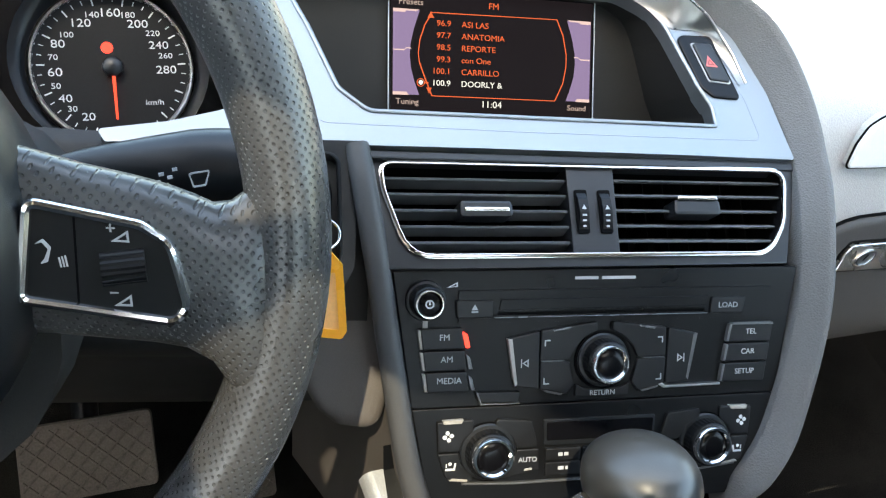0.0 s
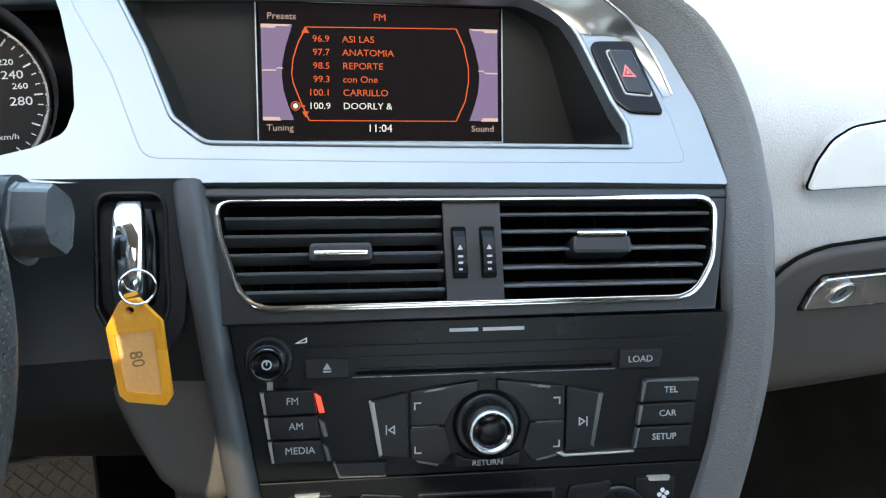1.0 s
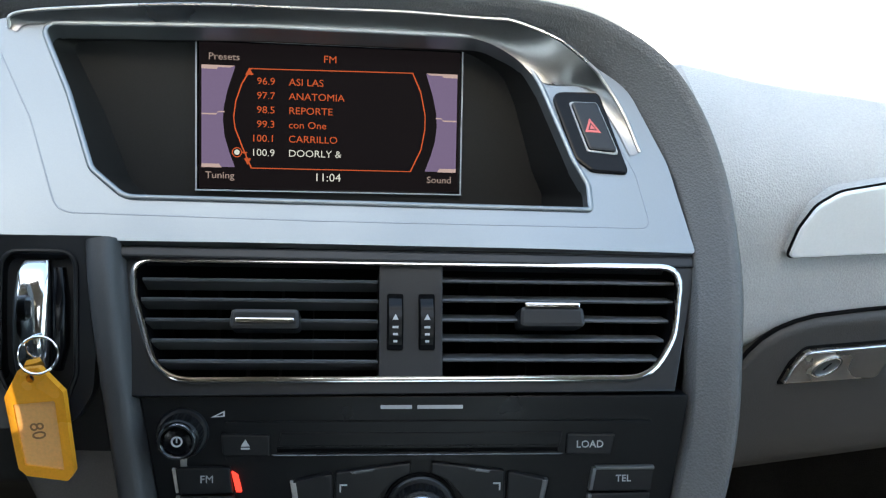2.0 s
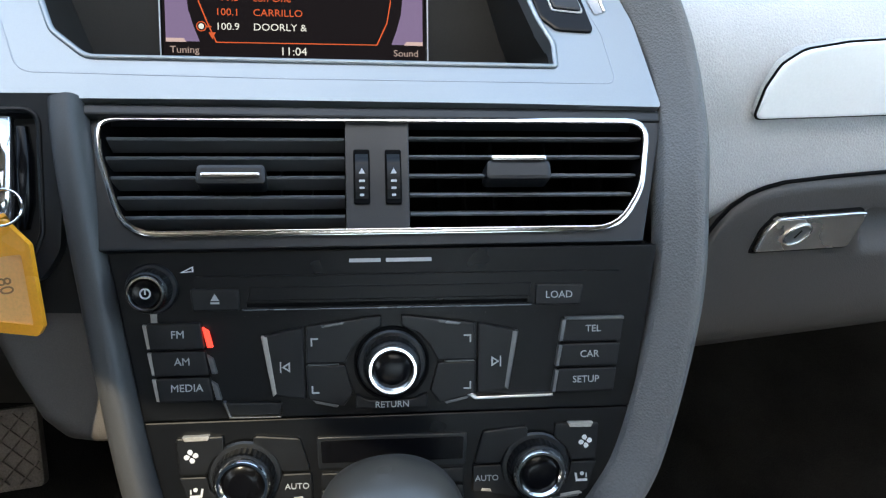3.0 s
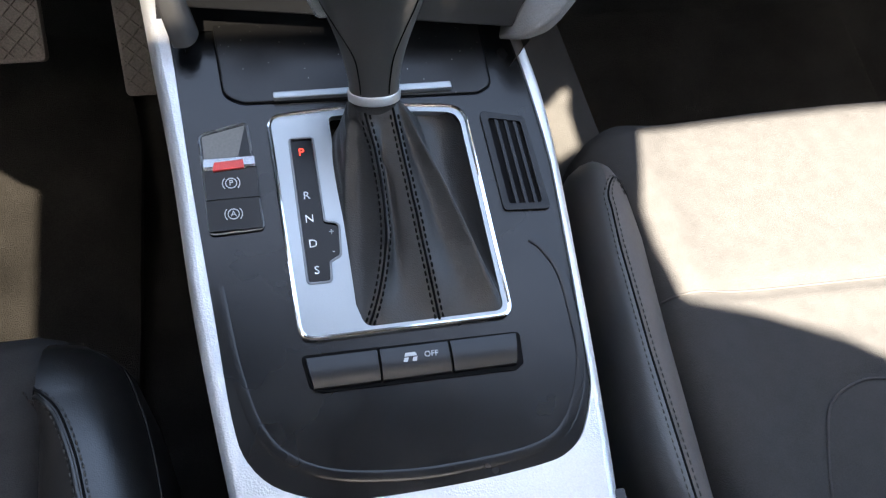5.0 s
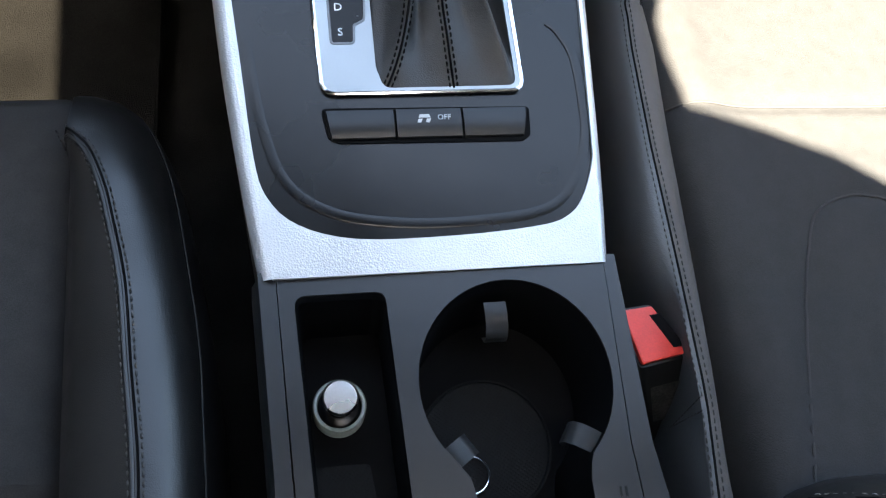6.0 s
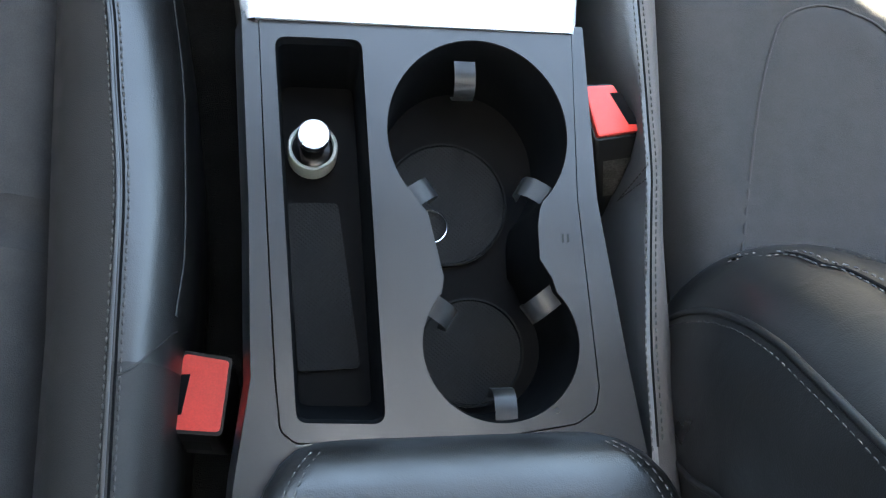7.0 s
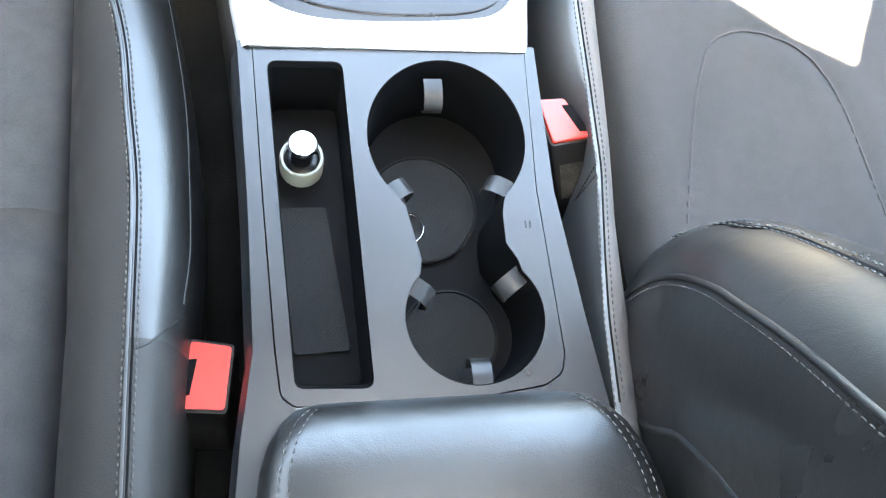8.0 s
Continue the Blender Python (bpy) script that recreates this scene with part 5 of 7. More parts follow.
def cluster():
    c = thing("instrument_cluster", DIAL @ Vector((0, 0, 0)), "black speedometer dial with white numerals and red needle", "instrument cluster")
    part("panel", slab(rnd(mm((-260, -75), (75, -75), (80, 30), (60, 85), (-260, 85)), 0.02), -0.01, -0.004), GLOSS_BLACK, c, m=DIAL)
    FACE = DIAL @ Matrix.Translation((0.0005, 0.005, 0)) @ Matrix.Scale(0.817, 4)
    d = part("dial_face", lathe([(0, 0.0), (0.0545, 0.0), (0.0545, -0.004)], 64), DIAL_FACE, c, "dark grey dial face", m=FACE)
    part("dial_ring", lathe([(0.0530, 0.0), (0.0530, 0.003), (0.0540, 0.0045), (0.0556, 0.0045), (0.0566, 0.003), (0.0566, -0.004)], 72), SATIN, c, "silver dial ring", m=FACE)
    for i in range(40):
        a = radians(-108 - i * 324 / 39 + 0)
        big = i % 3 == 0
        r0 = 0.0455 if big else 0.0478
        p = [(-0.0005 if big else -0.0003, r0), (0.0005 if big else 0.0003, r0), (0.0005 if big else 0.0003, 0.051), (-0.0005 if big else -0.0003, 0.051)]
        bm = slab(p, 0.0, 0.0004)
        bm.transform(Matrix.Rotation(a - math.pi / 2, 4, "Z"))
        part("tick", bm, WHITE_PRINT, d, m=FACE)
    for words, x, y, h in (("20", -19.3, -35.5, 5.0), ("30", -29.6, -29.5, 3.6), ("40", -33.6, -22.0, 5.0), ("50", -39.2, -13.0, 3.6), ("60", -39.0, -3.2, 5.4), ("70", -39.5, 7.5, 3.6), ("80", -35.5, 17, 5.2), ("100", -29.5, 23.5, 3.6), ("120", -19.5, 32.0, 5.2), ("140", -11.5, 38.0, 3.8), ("160", 0.8, 39.5, 5.4), ("180", 13.0, 38.0, 3.8), ("200", 19.5, 31.5, 5.2), ("220", 29.5, 24.8, 3.6), ("240", 33.0, 16.0, 5.0), ("260", 37.2, 8.2, 3.6), ("280", 37.0, -2.2, 5.2), ("km/h", 27.0, -26.0, 3.4)):
        lettering(words, h * 1.15 * MM, (x * MM, y * MM, 0.0006), WHITE_PRINT, d, FACE, wide=1.2)
    n = part("needle", slab(mm((-1.3, 0), (1.3, 0), (0.8, -38), (-0.8, -38)), 0.004, 0.0052, 0.0003), NEEDLE, c, "red needle pointing down", m=FACE)
    part("needle_hub", lathe([(0.0075, 0.001), (0.007, 0.006), (0.005, 0.0075), (0, 0.008)], 24), SOFT_BLACK, c, m=FACE)
    part("warning_light", slab(circle(-0.003, 0.0145, 0.0042, 18), 0, 0.0004), LED_RED, d, "red warning light", m=FACE)
    # hood shading the dial, and the lower rim of the binnacle
    rim = [DIAL @ Vector((0.095 * math.cos(radians(a)) - 0.02, 0.085 * math.sin(radians(a)), 0.03)) for a in range(-15, 200, 8)]
    low = smooth_line([DIAL @ Vector(p) for p in ((-0.25, -0.035, 0.03), (-0.10, -0.052, 0.022), (-0.06, -0.060, 0.02), (-0.01, -0.068, 0.02), (0.035, -0.062, 0.016))], 5)
    part("binnacle_rim", sweep(low, oval(0.012, 0.010, 14), (0, -0.5, 0.8)), SOFT_BLACK, c, "soft black lower rim")
    wall = [[FACE @ Vector((x, y, z)) for x, y in circle(0.0, 0.0, r, 40)] for z, r in ((0.0, 0.058), (0.012, 0.062), (0.03, 0.066))]
    part("dial_cowl", loft(wall, caps=False), SOFT_BLACK, c, "black cowl round the dial")


DIAL_FACE = mat("dial_face_print", (0.008, 0.0084, 0.0095), 0.5, spec=0.25)
NEEDLE = glow("needle_red", (1.0, 0.08, 0.05), 0.11)
cluster()


def stalk():
    s = thing("wiper_stalk", (-0.16, 0.12, 0.70), "black wiper stalk behind the steering wheel", "stalk")
    a, b = Vector((-0.215, 0.150, 0.690)), Vector((-0.130, 0.136, 0.6915))
    line = [a.lerp(b, t) for t in np.linspace(0, 1, 12)]
    part("arm", sweep(line, lambda t: oval(0.006 + 0.0105 * min(1, t * 1.5) ** 0.8, 0.006 + 0.0125 * min(1, t * 1.5) ** 0.8, 22, 2.5), (0, -0.6, 0.8)), SOFT_BLACK, s, "black arm", smooth=60)
    d = (b - a).normalized()
    part("end_cap", sweep([b - d * 0.004, b, b + d * 0.001, b + d * 0.011, b + d * 0.0135], lambda t: rnd([(x * (0.0135 - 0.002 * t), y * (0.0155 - 0.002 * t)) for x, y in ((-1, -0.6), (-0.6, -1), (0.6, -1), (1, -0.6), (1, 0.6), (0.6, 1), (-0.6, 1), (-1, 0.6))], 0.002, 2), (0, -0.6, 0.8)), SATIN_DARK, s, "grey faceted end button")
    m = fr((-0.160, 0.1235, 0.6975), b - a, (0, -0.86, 0.5))
    part("wiper_mark", slab(rnd(mm((-4.4, 2.6), (4.4, 4.0), (2.6, -2.6), (-2.6, -3.4)), 0.001), 0.0, 0.0024, 0, [rnd(mm((-3.7, 2.0), (3.7, 3.3), (2.1, -2.0), (-2.1, -2.7)), 0.0008)]), GREY_PRINT, s, m=m)
    for x, y in ((-9.5, 4.2), (-11.5, 1.0), (-13.0, -2.2), (-14.8, 2.2), (-16.2, -1.0)):
        part("setting_mark", slab(mm((x - 0.9, y - 0.8), (x + 1.1, y - 0.4), (x + 0.9, y + 0.8), (x - 1.1, y + 0.4)), -0.004, 0.0016), GREY_PRINT, s, m=m)
    # shift paddle with a plus
    P = fr((-0.176, 0.113, 0.682), (1, -0.15, -0.1), (0, -0.75, 0.66))
    pd = thing("shift_paddle", P @ Vector((0, 0, 0)), "grey shift paddle marked with a plus", "paddle")
    shape = rnd(mm((-40, -10), (14, -14), (17, 4), (8, 12), (-40, 16)), [0.004, 0.004, 0.008, 0.01, 0.004])
    part("blade", slab(shape, -0.003, 0.0015, 0.001), SOFT_BLACK, pd, m=P)
    part("blade_edge", sweep([P @ Vector((x, y, 0.0014)) for x, y in shape], oval(0.0008, 0.0008, 6), P.to_3x3() @ Vector((0, 0, 1)), closed=True), SATIN_DARK, pd, m=P @ P.inverted())
    part("plus_mark", slab(mm((6, 0.8), (12, 0.8), (12, -0.8), (6, -0.8)), 0.0015, 0.0018), WHITE_PRINT, pd, m=P)
    part("plus_mark", slab(mm((8.2, 3), (9.8, 3), (9.8, -3), (8.2, -3)), 0.0015, 0.0018), WHITE_PRINT, pd, m=P)


stalk()


def ignition():
    # recessed slot in the panel beside the vents, with the key in it
    dash = bpy.data.objects["dashboard"]
    G = fr(S(-0.1668, 0.0815, -0.0075), STACK.to_3x3() @ Vector((1, 0, 0)), STACK.to_3x3() @ Vector((0, 0.12, 1)))
    plate = rnd(mm((-60, 40), (28, 40), (24, -28), (16, -42), (-72, -46)), [0.002, 0.002, 0.012, 0.012, 0.004])
    well = rnd(mm((-15, 33), (16, 33), (17, -20), (12, -34), (-8, -33), (-15, -20)), [0.008, 0.008, 0.01, 0.008, 0.008, 0.01])
    part("ignition_panel", slab(plate, -0.006, 0.002, 0.0015, [well]), SOFT_BLACK, dash, "black ignition panel", m=G)
    part("ignition_well", loft([[G @ Vector((x * k, y * k, z)) for x, y in well] for z, k in ((0.0015, 1.0), (-0.012, 0.86))], caps="end"), PLASTIC, dash, "key recess", m=None)
    part("well_rim", sweep([G @ Vector((x, y, 0.002)) for x, y in well], oval(0.0012, 0.0010, 8), G.to_3x3() @ Vector((0, 0, 1)), closed=True), PLASTIC, dash)
    k = thing("ignition_key", G @ Vector((0, 0.0, 0)), "chrome and black car key in the ignition slot", "key")
    rows = []
    for y, a, z in ((-0.021, 0.0050, 0.008), (-0.018, 0.0072, 0.012), (-0.006, 0.0080, 0.0150), (0.012, 0.0078, 0.0150), (0.024, 0.0070, 0.012), (0.029, 0.0055, 0.008)):
        rows.append([G @ Vector((0.001 + x, y, -0.006 + max(0.0, w + 0.006))) for x, w in [(p[0], z * (p[1] + 1) / 2) for p in oval(a, 1, 20, 3.2)]])
    part("fob", loft(rows), CHROME, k, "polished chrome back", smooth=60)
    rows = []
    for y, a, z in ((-0.019, 0.0080, 0.006), (-0.008, 0.0110, 0.0100), (0.012, 0.0110, 0.0100), (0.026, 0.0085, 0.006)):
        rows.append([G @ Vector((0.0018 + x, y, -0.006 + w)) for x, w in [(p[0], z * (p[1] + 1) / 2) for p in oval(a, 1, 20, 3.0)]])
    part("key_body", loft(rows), GLOSS_BLACK, k, "gloss black edge", smooth=60)
    ring = [S(-0.160 + 0.0080 * math.cos(a), 0.0738 + 0.0074 * math.sin(a), 0.012 - 0.002 * math.sin(a)) for a in np.linspace(0, 2 * math.pi, 33)[:-1]]
    part("split_ring", sweep(ring, oval(0.0006, 0.0006, 8), G.to_3x3() @ Vector((0, 0.2, 1)), closed=True), CHROME, k, "thin steel ring")
    # orange tag hanging from the ring
    tag = thing("key_tag", S(-0.16, 0.04, 0.01), "orange plastic key tag with paper label", "key tag")
    T = fr(S(-0.1615, 0.0425, 0.0075), STACK.to_3x3() @ Vector((1, 0.09, 0.12)), STACK.to_3x3() @ Vector((-0.10, -0.08, 1)))
    outline = rnd(mm((-12.3, 14), (-4.5, 25.5), (4.0, 26), (12.8, 14.5), (12.0, -21), (9.0, -25), (-8.5, -21.5), (-11.5, -18)), 0.002)
    eye = circle(-0.0002, 0.0212, 0.0018, 14)
    window = rnd(mm((-9.2, 10.5), (8.6, 11), (8.0, -20), (-8.4, -16.5)), 0.001)
    part("tag_body", slab(outline, -0.0016, 0.0018, 0.0009, [eye, window], both=True, seg=3), ORANGE, tag, "orange plastic rim", m=T)
    part("tag_label", slab([(x * 1.03, y * 1.02) for x, y in window], -0.0006, 0.0009), PAPER_ORANGE, tag, "orange-tinted label under clear film", m=T)
    # two pencilled figures, written down the label
    lettering("80", 0.0062, (0, 0, 0), ORANGE_DARK, tag, T @ Matrix.Translation((-0.0012, -0.0020, 0.0010)) @ Matrix.Rotation(radians(-84), 4, "Z"), name="pencil_figures", depth=0.0001, wide=0.9)


PAPER_ORANGE = mat("orange_paper", (0.98, 0.50, 0.17), 0.5, vary=0.06)
ORANGE_DARK = mat("pen_stroke", (0.35, 0.16, 0.06), 0.6)
ignition()


# ---- passenger side: silver strip, glove box ----
def passenger_side():
    dash = bpy.data.objects["dashboard"]
    strip = rnd(mm((-38.5, 52), (-35, 68), (-28, 80), (-16, 87), (10, 90), (330, 98), (330, 44)), [0.003, 0.012, 0.012, 0.02, 0.05, 0.002, 0.002])
    STRIP = GLOVE @ Matrix.Translation((0, 0, 0.0025))
    part("trim_base", slab(strip, -0.02, -0.0012), PAD_LIT, dash, m=STRIP)
    part("trim_gap", sweep([STRIP @ Vector((x, y, -0.0010)) for x, y in strip], oval(0.0011, 0.0008, 8), STRIP.to_3x3() @ Vector((0, 0, 1)), closed=True), DARK, dash, "dark gap round the strip")
    part("passenger_trim", slab(strip, -0.0012, 0.0018, 0.0012), LIT_SILVER, dash, "silver trim strip", m=STRIP)
    g = thing("glove_box", GLOVE @ Vector((0.1, -0.03, 0)), "grey glove box with a satin metal handle", "glove box")
    # door skin: arched upper corner, lower edge rolling under, finger pocket beside the handle
    def upper(x):
        return float(np.interp(x, [-60, -57, -53, -48, -41, -32, -22, -8, 20, 60, 330], [-34, -24, -14, -6, 1.5, 7.5, 11.0, 13.6, 14.4, 14.8, 20]))

    def step(a, b, x):
        t = min(1.0, max(0.0, (x - a) / (b - a)))
        return t * t * (3 - 2 * t)
    rows = []
    for x in list(np.linspace(-60, -20, 21)) + list(np.linspace(-17, 110, 44)) + [130, 160, 200, 260, 330]:
        top = upper(x)
        row = [(top, -20.0), (top, -1.0), (top - 0.5, 1.6), (top - 1.6, 3.2), (top - 3.4, 4.3)]
        for k in range(1, 25):
            y = top - 3.4 + (-66 - top + 3.4) * k / 24
            pocket = step(44, 54, x) * (1 - step(84, 108, x)) * (1 - step(-9, -6.5, y)) * step(-36, -16, y)
            row.append((y, 4.5 - 13 * pocket))
        row += [(-76, 3.2), (-84, 0.2), (-91, -5), (-97, -13), (-101, -24), (-103, -42)]
        rows.append([GLOVE @ Vector((x * MM, y * MM, z * MM)) for y, z in row])
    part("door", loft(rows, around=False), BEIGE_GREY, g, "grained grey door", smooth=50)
    # dark strip laid along the brow, drawing the shade in the crease
    brow = [GLOVE @ Vector((x * MM, (upper(x) + 0.6) * MM, 0.0006)) for x in list(np.linspace(-60, -10, 30)) + [20, 60, 330]]
    part("crease_shade", sweep(brow, oval(0.0012, 0.0012, 8), GLOVE.to_3x3() @ Vector((0, 0, 1))), DARK, g, "dark strip drawn for the shade along the door's edge")
    h = part("handle", slab(rnd(mm((-14.5, -4.5), (42, -5.5), (44.5, -9.5), (36.5, -27), (-25.5, -24.5), (-21.5, -12.5)), [0.006, 0.004, 0.003, 0.004, 0.001, 0.008]), 0.002, 0.0075, 0.0022, seg=3), WARM_METAL, g, "satin champagne metal handle", m=GLOVE)
    rim = smooth_line([GLOVE @ Vector((x * MM, y * MM, 0.0072)) for x, y in ((43.2, -8.2), (41.2, -6.4), (15, -5.9), (-11, -5.7), (-16, -8.0), (-20.5, -13.5), (-24.3, -22.8))], 5)
    part("handle_lip", sweep(rim, oval(0.0011, 0.0011, 10), GLOVE.to_3x3() @ Vector((0, 0, 1))), SATIN, h, "bright upper lip")
    turn = Matrix.Translation((-0.0002, -0.0155, -0.002)) @ Matrix.Rotation(radians(22), 4, "Z")
    around_it = rnd(mm((-14.8, -3.6), (42.6, -4.6), (45.6, -9.4), (37.2, -28), (-27.0, -25.4), (-22.4, -12.2)), [0.006, 0.004, 0.003, 0.004, 0.001, 0.008])
    part("handle_gap", sweep([GLOVE @ Vector((x, y, 0.0047)) for x, y in around_it], oval(0.0010, 0.0006, 8), GLOVE.to_3x3() @ Vector((0, 0, 1)), closed=True), DARK, g, "dark gap round the handle")
    part("lock_ring", slab([(0.0098 * math.cos(a), 0.0056 * math.sin(a)) for a in np.linspace(0, 2 * math.pi, 29)[:-1]], 0.009, 0.0108, 0.0007, [[(0.0080 * math.cos(a), 0.0041 * math.sin(a)) for a in np.linspace(0, 2 * math.pi, 29)[:-1]]]), SATIN, h, m=GLOVE @ turn)
    part("lock_face", slab([(0.0080 * math.cos(a), 0.0041 * math.sin(a)) for a in np.linspace(0, 2 * math.pi, 29)[:-1]], 0.009, 0.0098), SATIN_DARK, h, m=GLOVE @ turn)
    part("key_slot", slab(mm((-2.6, -0.9), (-2.0, -1.7), (3.6, 0.6), (3.0, 1.4)), 0.0096, 0.0101), DARK, h, m=GLOVE @ turn)


WARM_METAL = mat("champagne_metal", (0.68, 0.60, 0.53), 0.30, metal=0.9, vary=0.03)
# lit copy of the trim silver: the strip's glare is in the colour
LIT_SILVER = mat("lit_silver_trim", (0.86, 0.87, 0.88), 0.34, metal=0.18, vary=0.02)
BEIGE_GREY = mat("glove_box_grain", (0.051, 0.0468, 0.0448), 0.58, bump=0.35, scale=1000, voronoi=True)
passenger_side()


# ---- stitching ----
def stitches(path, normal, parent, pitch=0.0045, length=0.0028, r=0.00042, lift=0.0004, name="stitching", material=None):
    """A row of thread stitches along a line, as one mesh."""
    pts = [Vector(p) for p in path]
    nv = Vector(normal).normalized()
    bm = bmesh.new()
    run, nxt = 0.0, pitch / 2
    for a, b in zip(pts, pts[1:]):
        seg = (b - a).length
        d = (b - a).normalized() if seg > 0 else Vector((1, 0, 0))
        while run + seg >= nxt:
            c = a + d * (nxt - run) + nv * lift
            side = d.cross(nv).normalized()
            top = side.cross(d)
            rows = []
            for t, k in ((-0.5, 0.2), (-0.3, 1), (0.3, 1), (0.5, 0.2)):
                rows.append([c + d * (length * t) + side * (r * k * x) + top * (r * k * y - (0.0004 if abs(t) > 0.4 else 0)) for x, y in ((1, 0), (0, 1), (-1, 0), (0, -1))])
            loft(rows, bm=bm)
            nxt += pitch
        run += seg
    return part(name, bm, material or STITCH, parent, "row of thread stitches", smooth=60)


def seam(path, normal, parent, w=0.0012, h=0.0008, name="seam", material=None):
    return part(name, sweep(path, oval(w, h, 8), normal), material or LEATHER, parent, smooth=60)


# ---- gear lever, gate and console fittings ----
KNOB = Vector((0.0412, 0.0535, 0.087))


COLLAR = mat("brushed_collar", (0.66, 0.67, 0.68), 0.36, metal=0.85, vary=0.02)
TRIGGER = mat("satin_silver_trigger", (0.62, 0.64, 0.65), 0.18, metal=0.95, vary=0.03)


BOOT_THREAD = mat("black_thread", (0.004, 0.004, 0.0042), 0.8, spec=0.1)


def gear_lever():
    g = thing("gear_lever", SHIFT @ Vector((0.045, -0.02, 0)), "automatic gear lever with grey knob and stitched leather boot", "gear lever")
    base = Vector((0.0405, 0.0145, 0.0365))
    d = (KNOB - base).normalized()
    side = Vector((1, 0, 0))
    ahead = side.cross(d) * -1
    L = (KNOB - base).length + 0.027
    rows = []
    for k, a, b, lean in ((0.0, 0.0128, 0.0130, 0), (0.10, 0.0138, 0.0142, 0), (0.25, 0.0168, 0.0182, 0), (0.40, 0.0214, 0.0238, 0), (0.54, 0.0262, 0.0295, -0.0005), (0.66, 0.0286, 0.0325, -0.0010), (0.76, 0.0292, 0.0330, -0.0015), (0.85, 0.0275, 0.0305, -0.002), (0.925, 0.0225, 0.0245, -0.0025), (0.975, 0.0140, 0.0150, -0.003), (1.0, 0.0030, 0.0030, -0.003)):
        c = base + d * (L * k) + side * lean
        rows.append([SHIFT @ (c + side * x + ahead * y) for x, y in oval(a, b, 36, 2.15)])
    rows = [[Vector(p) for p in r] for r in rows]
    # finer rows between, for a smooth outline
    fine = []
    for i in range(len(rows[0])):
        fine.append(smooth_line([r[i] for r in rows], 4))
    rows = [[fine[i][j] for i in range(len(fine))] for j in range(len(fine[0]))]
    part("knob", loft(rows), KNOB_GREY, g, "smooth dark grey knob", smooth=80)
    part("collar", loft([[SHIFT @ (base + d * z + side * x + ahead * y) for x, y in oval(r, r, 32)] for z, r in ((-0.0046, 0.0132), (-0.0042, 0.0137), (-0.003, 0.01385), (-0.0005, 0.01385), (0.0004, 0.0136), (0.0008, 0.0128))]), COLLAR, g, "bright satin collar")
    # seams down the front of the grip
    for ang in (-128, -62):
        line = []
        for k, a, b in ((0.02, 0.0132, 0.0134), (0.12, 0.0146, 0.0151), (0.25, 0.0172, 0.0187), (0.40, 0.0219, 0.0244), (0.50, 0.0254, 0.0286), (0.58, 0.0276, 0.0312)):
            t = radians(ang + (-34 * max(0, k - 0.22) / 0.28 if ang < -90 else 16 * max(0, k - 0.22) / 0.28))
            line.append(SHIFT @ (base + d * (L * k) + side * a * math.cos(t) - ahead * b * math.sin(t) * -1))
        part("grip_seam", sweep(smooth_line(line, 5), oval(0.0004, 0.0005, 6), (0, -0.9, 0.4)), DARK, g)
    # release trigger on the driver's side
    T = fr(SHIFT @ Vector((0.0135, 0.046, 0.078)), SHIFT.to_3x3() @ Vector((1, 0.1, 0.3)), SHIFT.to_3x3() @ Vector((0.1, -0.8, 0.6)))
    trig = rnd(mm((12, 7), (-2, 13.5), (-10.5, 13), (-11, 10), (-6.5, 2), (-4, -11), (2, -13), (12, -10)), [0.001, 0.004, 0.003, 0.003, 0.006, 0.003, 0.002, 0.001])
    part("release_trigger", slab(trig, -0.007, 0.0065, 0.003, both=True, seg=3), TRIGGER, g, "satin chrome release trigger", m=T)
    # boot: leather panels hung between the plate and the collar; each line has its foot, its angle at the collar, its slackness and how its middle hangs
    lines = ((45, 21, 90, 1.3, 0, -1), (86, 18, 52, 1.3, 0, -14), (93.5, -28, 22, 1.3, 0, -20), (95, -82, 2, 1.3, 0, -18), (94.5, -100, -14, 1.0, 1, 4), (79, -102, -28, 1.15, 0, -1), (61, -102.5, -46, 1.0, 0, 2), (44, -102.5, -82, 1.2, 0, -4), (25, -101, -118, 1.0, 9, 3), (20.5, -92, -140, 1.5, 2, -5), (18.5, -48, -170, 1.3, -2, -2), (18, 8, 145, 1.4, 0, -3))
    rows = []
    for k in np.linspace(0, 1, 29):
        row = []
        for bx, by, ang, power, dx, dz in lines:
            t = radians(ang)
            foot = Vector((bx, by, 1.0))
            neck = base * 1000 + Vector((12.8 * math.cos(t), 12.8 * math.sin(t), -4))
            pos = foot.lerp(neck, 1 - (1 - k) ** power)
            pos.z = foot.z + (neck.z - foot.z) * k ** 1.1
            hang = 4 * k * (1 - k) * (1.25 - 0.5 * k)
            pos += Vector((dx, 0, dz)) * hang
            pos.z = max(pos.z, -30 + 6 * k)
            row.append(pos)
        ring = ring_line(row, 8)
        out = []
        for i, p in enumerate(ring):
            away = Vector((p.x - 41.5, p.y - 10 + 45 * k - 45, 0)).normalized()
            crease = 1.3 * noise.noise(Vector((p.x * 0.05, p.y * 0.05, k * 5))) + 0.7 * noise.noise(Vector((p.x * 0.16, p.y * 0.07, k * 9)))
            knuckle = 5.0 * math.exp(-((i - 61) / 3.6) ** 2) * math.exp(-((k - 0.44) / 0.09) ** 2)
            fold = 2.6 * math.exp(-((i - 32) / 1.7) ** 2) * math.sin(k * 3.1416)
            tuck = -2.2 * math.exp(-((k - 0.80 - 0.05 * math.sin(i * 0.2)) / 0.035) ** 2) * (1 if 56 < i < 92 else 0.25)
